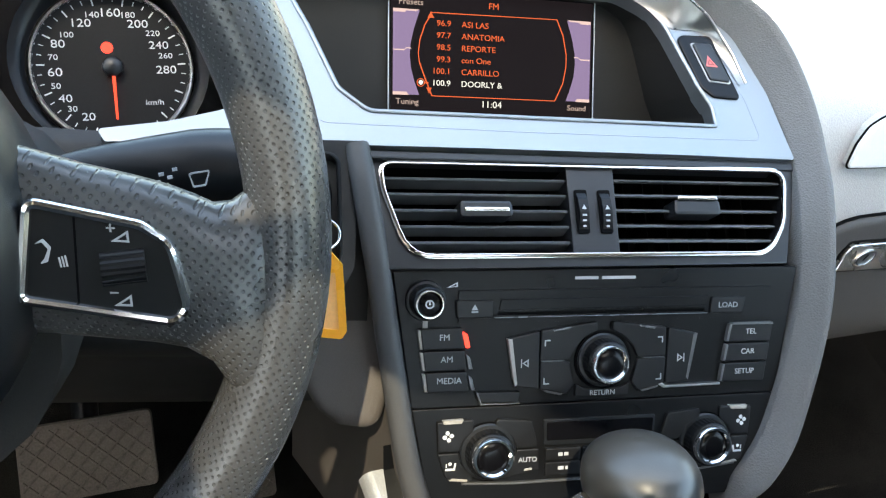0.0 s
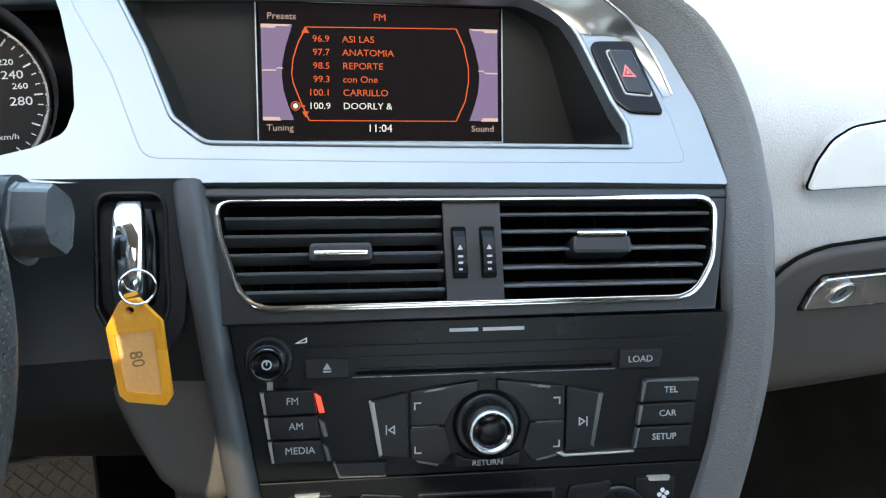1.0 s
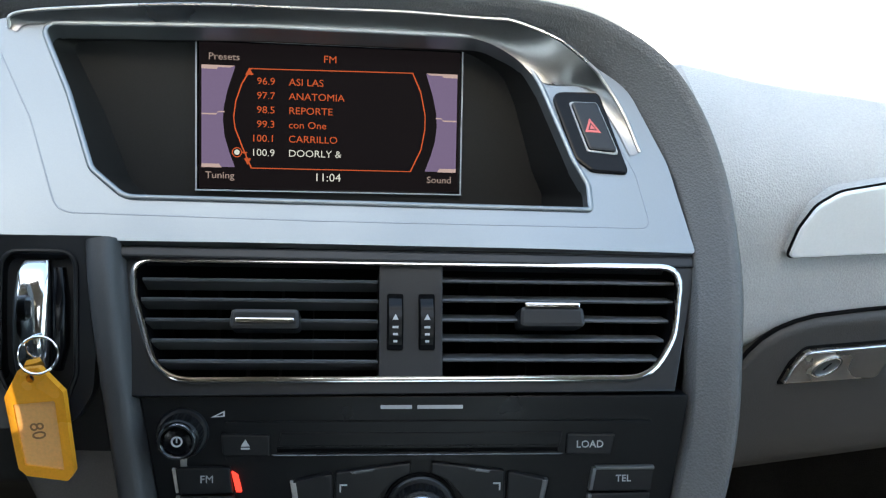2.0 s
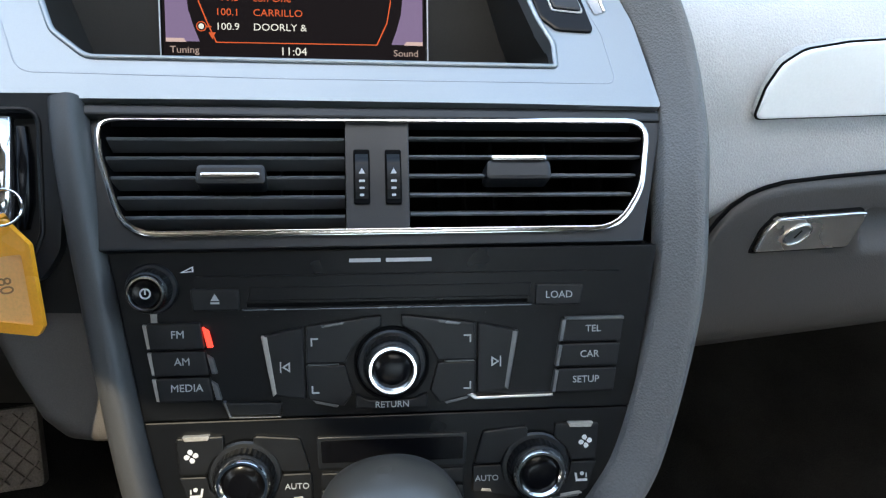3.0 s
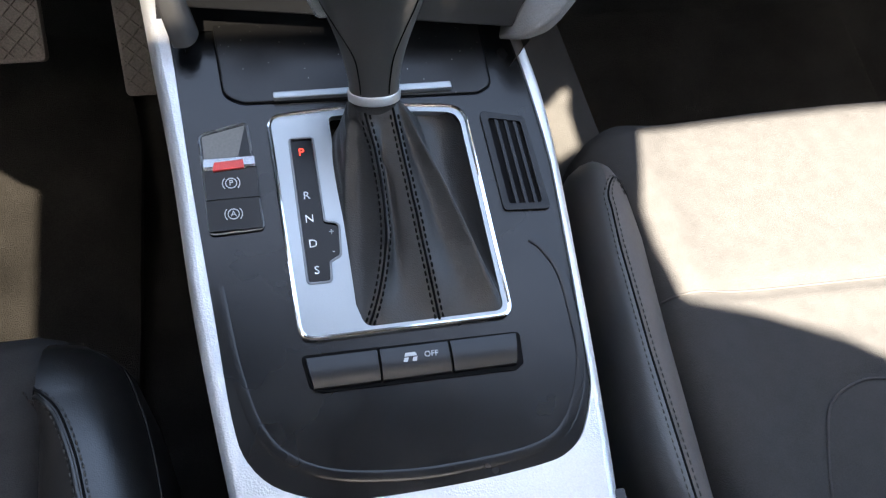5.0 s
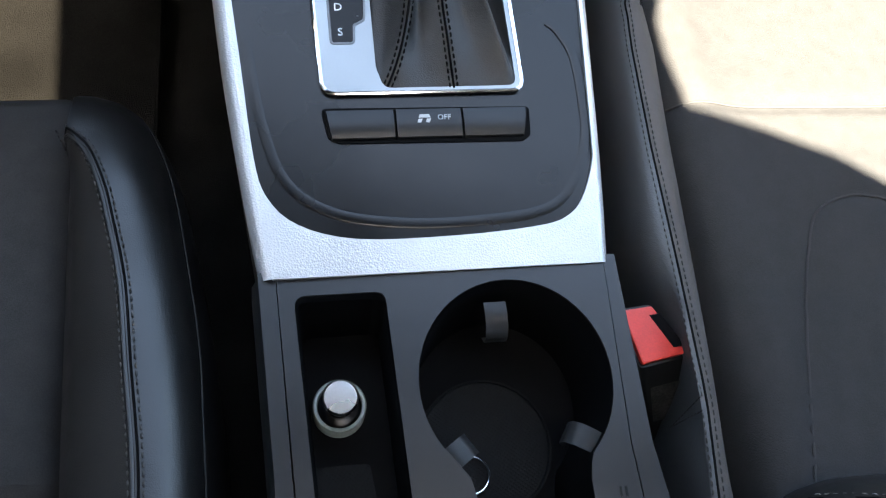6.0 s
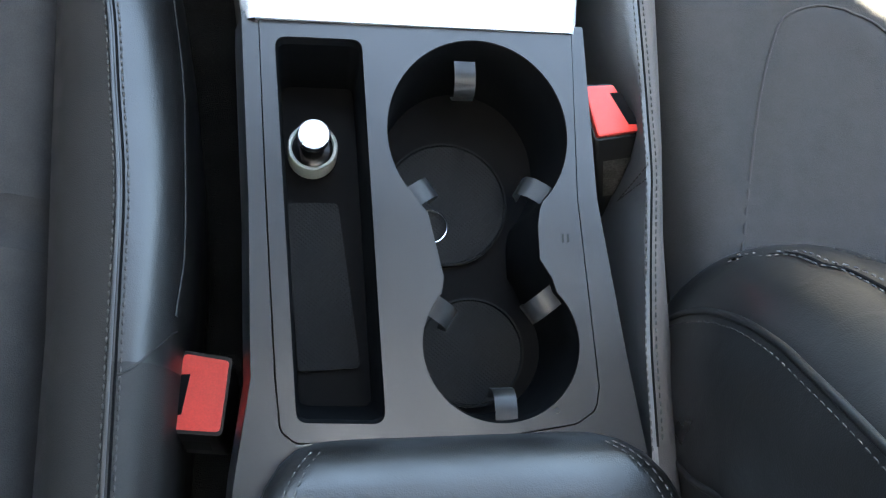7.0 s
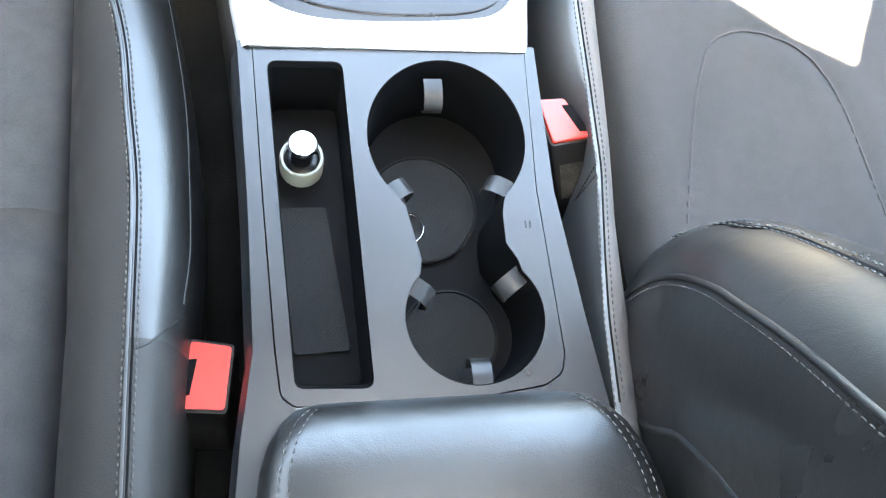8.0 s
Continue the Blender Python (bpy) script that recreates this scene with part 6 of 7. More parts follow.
            out.append(SHIFT @ ((p + (away + Vector((0, 0, 0.6))) * (math.sin(k * 3.1416) * crease + knuckle + fold + tuck)) * MM))
        rows.append(out)
    part("boot_base", slab(rnd(mm((15, 23), (50, 24), (93, 20), (97, -103), (21, -103.5), (17, -90)), [0.003, 0.06, 0.010, 0.005, 0.006, 0.01]), -0.046, -0.042), BOOT, g, "flat leather foot of the boot", m=SHIFT)
    bm = loft(rows, caps="end")
    tree = BVHTree.FromBMesh(bm)
    part("boot", bm, BOOT, g, "creased black leather boot", smooth=75)
    # double stitched seams from the collar to the rear edge
    below = SHIFT.to_3x3() @ Vector((0, 0.35, -1))
    for i in (48, 64):
        mid = smooth_line([row[i] for row in rows], 2)
        seam([p + Vector((0, -0.0002, 0.0003)) for p in mid], (0, -0.6, 0.8), g, 0.0007, 0.0007, material=DARK)
        for off in (-0.0021, 0.0021):
            side_line = []
            for a, b in zip(mid, mid[1:]):
                side_line.append(a + (b - a).normalized().cross(Vector((0, -0.5, 0.85))).normalized() * off)
            stitches(settle(side_line, tree, 0.0003, below), (0, -0.6, 0.8), g, 0.0038, 0.0029, 0.00055, 0.0002, material=BOOT_THREAD)


gear_lever()


def gear_gate():
    g = thing("gear_gate", SHIFT @ Vector((0.04, -0.04, 0)), "silver selector plate with lit gear letters", "selector plate")
    outer = rnd(mm((-15.5, 24), (40, 27.5), (94.5, 22), (99, -104.5), (-9.5, -105)), [0.008, 0.06, 0.012, 0.007, 0.008])
    boot = rnd(mm((17.5, 21.5), (50, 22.5), (91, 18.5), (95.5, -101.5), (23, -102), (19.5, -90)), [0.003, 0.06, 0.010, 0.005, 0.006, 0.01])
    slot = rnd(mm((-5.2, 9.2), (7.4, 9.2), (8.6, -41.6), (16, -43.5), (15, -62), (9.2, -65), (8.6, -75.8), (-3.4, -75.8)), [0.002, 0.002, 0.002, 0.003, 0.003, 0.002, 0.002, 0.002])
    part("plate", slab(outer, -0.003, 0.0016, 0.0012, [boot, slot]), SILVER, g, "satin silver plate", m=SHIFT)
    part("plate_edge", sweep([SHIFT @ Vector((x, y, 0.0012)) for x, y in outer], oval(0.0013, 0.0013, 8), SHIFT.to_3x3() @ Vector((0, 0, 1)), closed=True), CHROME, g, "bright chrome edge")
    d = part("indicator", slab(slot, -0.002, 0.0006), GLOSS_BLACK, g, "gloss black gear indicator", m=SHIFT)
    part("indicator_edge", sweep([SHIFT @ Vector((x, y, 0.0016)) for x, y in slot], oval(0.0007, 0.0006, 6), SHIFT.to_3x3() @ Vector((0, 0, 1)), closed=True), SATIN_DARK, g)
    for ch, x, y, mt in (("P", 0.6, 0.8, LED_RED), ("R", 0.8, -25.6, WHITE_PRINT), ("N", 1.0, -39.2, WHITE_PRINT), ("D", 1.4, -53.6, WHITE_PRINT), ("S", 1.9, -68.6, WHITE_PRINT), ("+", 11.6, -47.8, GREY_PRINT), ("-", 11.6, -58.6, GREY_PRINT)):
        lettering(ch, 0.0046 if ch not in "+-" else 0.0036, (x * MM, y * MM, 0.0007), mt, d, SHIFT, name="letter")


gear_gate()


def console_fittings():
    K = SHIFT
    up = K.to_3x3() @ Vector((0, 0, 1))
    c = bpy.data.objects["centre_console"]
    # raised contour on the top panel
    line = smooth_line([Vector((x * MM, y * MM, 0.0)) for x, y in ((118, -62), (124, -68), (131, -84), (132.5, -110), (131, -134), (119, -161), (101, -173), (65, -177), (28, -176.5), (-8, -169.5), (-31, -151.5), (-42, -117), (-48, -72))], 5)
    part("contour", sweep([K @ p for p in line], oval(0.0028, 0.00024, 12), up), PANEL_BLACK, c, "soft raised contour line", smooth=70)
    # parking brake switch in its hollow
    b = thing("parking_brake_switch", K @ Vector((-0.038, -0.012, 0)), "black parking brake switch with a red lit bar", "switch")
    part("hollow", slab(rnd(mm((-53.5, 16.5), (-27, 23), (-22.5, -42.5), (-50.5, -43.5)), [0.004, 0.004, 0.003, 0.003]), -0.003, 0.0003, 0.0002), PLASTIC, b, m=K)
    part("bezel", sweep([K @ Vector((x, y, 0.0006)) for x, y in rnd(mm((-53.0, 16.0), (-27.2, 22.4), (-22.8, -42.2), (-50.2, -43.2)), [0.004, 0.004, 0.003, 0.003])], oval(0.0007, 0.0006, 8), up, closed=True), SATIN_DARK, b, "thin dark metal bezel")
    # pale olive here paints the sun's reflection on the slope
    part("hollow_slope", loft([[K @ Vector((x * MM, y * MM, z * MM)) for x, y, z in r] for r in ([(-51.5, 15.0, 0.6), (-28.2, 20.5, 0.6)], [(-51.0, 0.5, 0.5), (-33.0, 2.0, 0.5)])], around=False), EPB_SLOPE, b, "slope of the hollow with its lit sheen painted pale olive")
    part("lever_top", loft([[K @ Vector((x * MM, y * MM, z * MM)) for x in xs] for y, z, xs in ((1.5, 1.0, (-51, -37, -24.5)), (-1.0, 4.5, (-51, -37, -24.5)), (-6.5, 6.0, (-51, -37, -24.3)), (-8.0, 5.0, (-50.9, -37, -24.2)))], around=False), SATIN, b, "satin chrome lever edge")
    part("red_bar", slab(rnd(mm((-45.5, -4.2), (-30.5, -3.4), (-30.0, -8.4), (-46.5, -9.2)), 0.0006), 0.004, 0.0064, 0.0004), RED, b, "red bar", m=K)
    for y0, y1, w, z in ((-8.0, -24.5, "P", 4.8), (-25.2, -42.0, "A", 3.6)):
        k = part("rocker", loft([[K @ Vector((x * MM, y * MM, zz * MM)) for x, y, zz in ((-51, y0, -1), (-51, y0, z), (-37.5, y0, z + 0.4), (-24, y0, z), (-24, y0, -1))], [K @ Vector((x * MM, y * MM, zz * MM)) for x, y, zz in ((-50.8, (y0 + y1) / 2, -1), (-50.8, (y0 + y1) / 2, z - 0.8), (-37.5, (y0 + y1) / 2, z - 0.6), (-23.8, (y0 + y1) / 2, z - 0.8), (-23.8, (y0 + y1) / 2, -1))], [K @ Vector((x * MM, y * MM, zz * MM)) for x, y, zz in ((-50.4, y1, -1), (-50.4, y1, z - 1.4), (-37.5, y1, z - 1.2), (-23.4, y1, z - 1.4), (-23.4, y1, -1))]]), BUTTON, b)
        cy = (y0 + y1) / 2
        lettering(w, 0.0032, (-0.0375, cy * MM, (z + 0.1) * MM), GREY_PRINT, k, K, name="letter")
        part("ring_mark", slab(circle(-0.0375, cy * MM, 0.0031, 24), (z - 0.3) * MM, (z + 0.05) * MM, 0, [circle(-0.0375, cy * MM, 0.0026, 24)]), GREY_PRINT, k, m=K)
        for s in (-1, 1):
            arc = circle(-0.0375, cy * MM, 0.0042, 10, 90 - s * 90 - 42, 90 - s * 90 + 42)
            arc2 = circle(-0.0375, cy * MM, 0.0047, 10, 90 - s * 90 - 42, 90 - s * 90 + 42)
            part("ring_mark", slab(arc + arc2[::-1], (z - 0.3) * MM, (z + 0.05) * MM), GREY_PRINT, k, m=K)
    # slotted grille
    v = thing("console_grille", K @ Vector((0.118, -0.015, 0)), "black slotted grille in the console", "grille")
    go = rnd(mm((103.5, 18.5), (129, 12.5), (133, -46.5), (106.5, -45)), 0.003)
    gi = rnd(mm((107.5, 13.5), (126.2, 9.5), (128.8, -42.3), (110, -41.3)), 0.002)
    part("grille_frame", slab(go, -0.001, 0.0012, 0.0008, [gi]), PLASTIC, v, m=K)
    part("grille_back", slab(go, -0.010, -0.0002), DARK, v, m=K)
    for i in range(3):
        t0, t1 = (i + 0.72) / 3.55, (i + 1.12) / 3.55
        xs = [(107.5 + (126.2 - 107.5) * t, 13.5 - 4.0 * t, 110 + (128.8 - 110) * t, -41.3 - 1.0 * t) for t in (t0, t1)]
        part("grille_bar", slab(mm((xs[0][0], xs[0][1]), (xs[1][0], xs[1][1]), (xs[1][2], xs[1][3]), (xs[0][2], xs[0][3])), -0.0005, 0.0006, 0.0003), PLASTIC, v, m=K)
    # button row behind the gate
    e = thing("button_row", K @ Vector((0.045, -0.122, 0)), "row of three black buttons, one marked off", "buttons")
    xs = [-9.0, 27.5, 63.5, 99.5]
    part("button_well", slab(rnd(mm((-11, -112.5), (101.5, -113.5), (100.5, -130.5), (96, -133.5), (-2, -132.5), (-8, -129.5)), 0.003), -0.001, 0.0004, 0.0003), DARK, e, m=K)
    for i in range(3):
        x0, x1 = xs[i] + 0.4, xs[i + 1] - 0.4
        l0 = 2.5 if i == 0 else 0
        r0 = -2.5 if i == 2 else 0
        rows = []
        for y, z, m0 in ((-114.6, 0.5, 0), (-114.8, 2.4, 0), (-121, 3.8, 0.3), (-127, 3.6, 0.7), (-130.4, 2.4, 1.0), (-131.2, 0.5, 1.0)):
            rows.append([K @ Vector((x * MM, y * MM, zz * MM)) for x, zz in ((x0 + l0 * m0, 0.2), (x0 + l0 * m0 + 0.3, z), (x1 + r0 * m0 - 0.3, z), (x1 + r0 * m0, 0.2))])
        k = part("button", loft(rows), BUTTON, e)
        if i == 1:
            lettering("OFF", 0.0030, (0.0535, -0.1205, 0.0040), GREY_PRINT, k, K)
            for p in (((40.5, -118.6), (45.5, -118.6), (46.2, -120.4), (39.8, -120.4)), ((39.8, -121.0), (42.0, -121.0), (41.0, -123.2), (39.0, -123.0)), ((44.2, -121.0), (46.4, -121.0), (45.6, -123.2), (43.6, -123.0))):
                part("skid_mark", slab(mm(*p), 0.0035, 0.0040), GREY_PRINT, k, m=K)
    # line round gate and buttons, lid and its bright strip ahead of the lever
    t = thing("ashtray_lid", K @ Vector((0.035, 0.06, 0)), "black lid with a bright strip ahead of the gear lever", "lid")
    lid = rnd(mm((-42, 92), (-38, 40), (-28, 34.5), (105, 31), (113.5, 36), (113, 90)), [0.004, 0.012, 0.012, 0.01, 0.01, 0.004])
    part("lid", slab(lid, -0.004, 0.0010, 0.0008), LID, t, "scratched black lid", m=K)
    part("lid_gap", slab([(x * 1.012 - 0.0004, y - 0.0007) for x, y in lid], -0.004, -0.0001), DARK, t, m=K)
    part("bright_strip", slab(rnd(mm((-11.5, 38.6), (89.5, 38.2), (90.0, 33.6), (-11.5, 34.2)), 0.0012), 0.0, 0.0040, 0.0014), SILVER, t, "satin bright strip", m=K)
    # dark shelf that closes the gap under the controls
    part("front_ramp", loft([[K @ Vector((x * MM, y * MM, z * MM)) for x in np.linspace(-72, 124, 8)] for y, z in ((84, 0.5), (105, 4), (120, 12), (128, 28))], around=False), PLASTIC, c)


EPB_SLOPE = mat("pale_olive", (0.12, 0.115, 0.10), 0.35, vary=0.1)
LID = specked(mat("dusty_black_lid", (0.006, 0.0065, 0.0075), 0.34, bump=0.1, scale=600, spec=0.35), 700, (0.3, 0.3, 0.28), 0.025)
console_fittings()


# ---- cup holder fittings ----
def cup_fittings():
    c = bpy.data.objects["centre_console"]
    for x, y, a in ((26.1, -29.7, 90), (0.5, -93.0, 214), (62.0, -91.4, -32), (8.8, -155.6, 146), (63.0, -152.4, 36), (40.4, -203.0, -90)):
        m = CUPS @ Matrix.Translation((x * MM, y * MM, -0.006)) @ Matrix.Rotation(radians(a), 4, "Z")
        rows = [[m @ Vector((u, v, z)) for v in (-0.0058, -0.0045, 0.0045, 0.0058)] for u, z in ((0.010, 0.0005), (0.004, 0.0012), (-0.003, 0.0), (-0.0075, -0.004), (-0.0085, -0.010), (-0.004, -0.016))]
        bm = loft(rows, around=False)
        bmesh.ops.solidify(bm, geom=list(bm.faces), thickness=0.0016)
        part("holding_clip", bm, CLIP, c, "sprung grey clip", smooth=60)
    ribbed = woven("woven_rubber_mat", (0.0038, 0.0043, 0.0050))
    for cx, cy, r in ((23.0, -85.0, 37.5), (35.0, -172.5, 31.5)):
        part("cup_mat", lathe([(0, -0.0622), (r * MM - 0.002, -0.0622), (r * MM - 0.0012, -0.0612), (r * MM, -0.0614), (r * MM, -0.066)], 48, (cx * MM, cy * MM, 0)), ribbed, c, "ribbed rubber mat", m=CUPS)
    part("tray_mat", slab(rnd(mm((-69.5, -90), (-41, -90), (-29.5, -181), (-62.5, -182.5)), 0.003), -0.046, -0.0435, 0.0008), ribbed, c, "ribbed rubber mat in the tray", m=CUPS)
    for k in range(2):
        part("moulded_mark", block(0.0735 + 0.0028 * k, -0.119, 0.0007, 0.0012, 0.0048, 0.0003), PLASTIC, c, m=CUPS)
    # cigarette lighter
    l = thing("cigarette_lighter", CUPS @ Vector((-0.055, -0.062, -0.046)), "silver-topped cigarette lighter in a pale ring", "lighter")
    part("socket_ring", lathe([(0.0112, -0.040), (0.0112, -0.0305), (0.0116, -0.0290), (0.0130, -0.0287), (0.0136, -0.0300), (0.0136, -0.046)], 40, (-0.055, -0.062, 0)), PALE_RING, l, "pale plastic ring", m=CUPS)
    part("socket_floor", lathe([(0.0113, -0.0335), (0.0090, -0.0325), (0, -0.0325)], 32, (-0.055, -0.062, 0)), GLOSS_BLACK, l, "", m=CUPS)
    part("plug", lathe([(0.0070, -0.034), (0.0066, -0.026), (0.0072, -0.019), (0.0086, -0.0145), (0.0084, -0.0120), (0, -0.0118)], 8, (-0.0548, -0.0615, 0)), GLOSS_BLACK, l, "faceted black knob", m=CUPS, smooth=20)
    part("plug_top", lathe([(0.0088, -0.0138), (0.0088, -0.0116), (0.0080, -0.0104), (0, -0.0102)], 32, (-0.0548, -0.0615, 0)), SATIN, l, "silver cap", m=CUPS)
    # thin white ring lying in the cup
    line = [CUPS @ Vector((0.0135 + 0.0098 * math.cos(a), -0.0992 + 0.0098 * math.sin(a), -0.0600)) for a in np.linspace(0, 2 * math.pi, 33)[:-1]]
    solo("metal_ring", sweep(line, oval(0.0006, 0.0006, 8), CUPS.to_3x3() @ Vector((0, 0, 1)), closed=True), CHROME, "thin steel ring lying in the cup holder", "ring")


PALE_RING = mat("pale_ring_plastic", (0.34, 0.36, 0.32), 0.4)
cup_fittings()


THREAD_PALE = mat("worn_pale_thread", (0.075, 0.073, 0.071), 0.8, vary=0.15)


def armrest_details():
    a = bpy.data.objects["armrest"]
    up = (0, -0.2, 1)
    for f, hz in ((0.050, 0.955), (0.075, 0.985), (0.955, 0.945), (0.93, 0.98)):
        line = smooth_line([CUPS @ Vector((l + (r - l) * f, y, -0.004 + hz * h)) for y, l, r, h in ((-0.2215, -0.064, 0.093, 0.021), (-0.228, -0.0715, 0.103, 0.029), (-0.238, -0.078, 0.112, 0.034), (-0.252, -0.0825, 0.1195, 0.037), (-0.272, -0.085, 0.126, 0.039), (-0.31, -0.087, 0.130, 0.041), (-0.36, -0.088, 0.132, 0.043), (-0.42, -0.088, 0.132, 0.044))], 5)
        stitches(line, up, a, 0.0046, 0.0028, 0.00036, 0.0004, material=THREAD_PALE)
    solo("crumb", block(0, 0, 0, 0.008, 0.0008, 0.0006, 0.0002), EPB_SLOPE, "pale straw-like crumb beside the armrest", "crumb", m=CUPS @ Matrix.Translation((-0.0600, -0.2195, 0.0014)) @ Matrix.Rotation(0.1, 4, "Z"))


armrest_details()


# ---- seats ----
def driver_seat():
    s = thing("driver_seat", (-0.32, -0.25, 0.1), "front seat in black leather with stitched bolster", "car seat")
    left = lambda y: float(np.interp(y, [-0.60, -0.35, -0.25, -0.115, -0.06, -0.036], [-0.142, -0.143, -0.1485, -0.155, -0.154, -0.150]))
    crest = lambda y: float(np.interp(y, [-0.60, -0.33, -0.28, -0.185, -0.15, -0.1265, -0.104, -0.089, -0.036], [-0.100, -0.1015, -0.103, -0.1135, -0.121, -0.127, -0.136, -0.148, -0.149]))
    right = lambda y: float(np.interp(y, [-0.60, -0.42, -0.38, -0.345, -0.30, -0.25, -0.19, -0.14, -0.102, -0.085, -0.061, -0.046, -0.036], [-0.082, -0.0790, -0.0762, -0.0735, -0.071, -0.0715, -0.078, -0.086, -0.0935, -0.099, -0.109, -0.124, -0.138]))
    rows = []
    for y in [-0.036, -0.039, -0.044, -0.052, -0.061, -0.072] + list(np.linspace(-0.082, -0.40, 46)) + [-0.46, -0.53, -0.60]:
        a, c, b = left(y), crest(y), right(y)
        k = float(np.interp(y, [-0.6, -0.35, -0.12, -0.08, -0.06, -0.05, -0.042, -0.036], [0.97, 1.0, 1.0, 0.985, 0.95, 0.90, 0.80, 0.55]))
        prof = ((b - 0.012, 0.14), (b - 0.004, 0.24), (b, 0.31), (b - 0.0005, 0.342), (b + 0.16 * (c - b), 0.366), (b + 0.4 * (c - b), 0.381), (b + 0.72 * (c - b), 0.387), (c, 0.388), (c + 0.35 * (a - c), 0.381), (c + 0.7 * (a - c), 0.369), (a + 0.0015, 0.350), (a, 0.31), (a, 0.14))
        rows.append([Vector((x, y, 0.14 + (z - 0.14) * k)) for x, z in prof])
    bm = loft(rows)
    tree = BVHTree.FromBMesh(bm)
    bm.free()
    turn = next(i for i, r in enumerate(rows) if r[0].y < -0.366)
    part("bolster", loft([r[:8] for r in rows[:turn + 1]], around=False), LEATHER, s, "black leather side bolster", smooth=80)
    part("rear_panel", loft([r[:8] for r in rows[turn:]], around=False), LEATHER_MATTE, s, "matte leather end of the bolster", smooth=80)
    part("inner_panel", loft([r[7:] for r in rows], around=False), LEATHER_MATTE, s, "matte leather panel", smooth=80)
    ridge = smooth_line([Vector((-0.1525, -0.087, 0.38))] + [Vector((crest(y), y, 0.38)) for y in (-0.092, -0.104, -0.1265, -0.15, -0.185, -0.23, -0.28, -0.33, -0.42, -0.52)], 8)
    for dx in (-0.0036, 0.0036):
        stitches(settle([p + Vector((dx, 0, 0)) for p in ridge], tree), (0, 0, 1), s, 0.0044, 0.0031, 0.0006, 0.0004)
    for dx, w, mt in ((-0.0015, 0.0013, LEATHER), (0.0013, 0.0007, DARK)):
        seam(settle([p + Vector((dx, 0, 0)) for p in ridge], tree, 0.0), (0, 0, 1), s, w, 0.0008, material=mt)
    cross = smooth_line([Vector(p) for p in ((-0.099, -0.378, 0.38), (-0.092, -0.374, 0.38), (-0.084, -0.364, 0.38), (-0.077, -0.352, 0.36))], 6)
    seam(settle(cross, tree, 0.0), (0.3, 0, 0.9), s, 0.0007, 0.0005, material=LEATHER_MATTE)
    piping = smooth_line([Vector((right(y) - 0.004 - 0.010 * max(0, (y + 0.06) / 0.02), y, 0.36)) for y in (-0.050, -0.06, -0.08, -0.11, -0.155, -0.22, -0.30, -0.345)], 6)
    seam(settle(piping, tree, 0.0), (0.8, 0, 0.5), s, 0.0010, 0.0008, material=LEATHER_MATTE)
    # cushion
    xs = (-0.150, -0.156, -0.17, -0.22, -0.30, -0.38, -0.43, -0.45)
    dz = (-0.02, -0.004, 0.004, 0.004, 0.0, 0.004, 0.004, -0.01)
    rows = []
    for y, z in ((-0.010, 0.14), (-0.010, 0.27), (-0.018, 0.315), (-0.040, 0.335), (-0.11, 0.340), (-0.27, 0.333), (-0.285, 0.322), (-0.30, 0.332), (-0.45, 0.320), (-0.60, 0.31)):
        rows.append([Vector((x, y, z + d)) for x, d in zip(xs, dz)])
    bm = loft(rows, around=False)
    part("cushion", bm, SUEDE_DARK, s, "black suede cushion", smooth=80)
    rows = []
    for z, y, w in ((0.30, -0.52, 0.85), (0.40, -0.55, 1.0), (0.55, -0.61, 1.0), (0.75, -0.69, 1.0), (0.95, -0.77, 0.9)):
        rows.append([Vector((-0.34 + d * w, y + b, z)) for d, b in oval(0.26, 0.09, 24, 3)])
    part("backrest", loft(rows), LEATHER, s, "black leather backrest", smooth=80)
    # backrest bolster beside the console
    rows = [[Vector((x + a, y + b, z)) for a, b in oval(p, q, 30, 2.5)] for z, x, y, p, q in ((0.28, -0.166, -0.575, 0.068, 0.108), (0.36, -0.160, -0.567, 0.070, 0.112), (0.45, -0.152, -0.596, 0.070, 0.112), (0.56, -0.142, -0.672, 0.063, 0.101), (0.66, -0.133, -0.756, 0.057, 0.091), (0.80, -0.121, -0.889, 0.048, 0.077))]
    part("back_bolster", loft(rows), LEATHER, s, "black leather backrest bolster", smooth=80)


driver_seat()


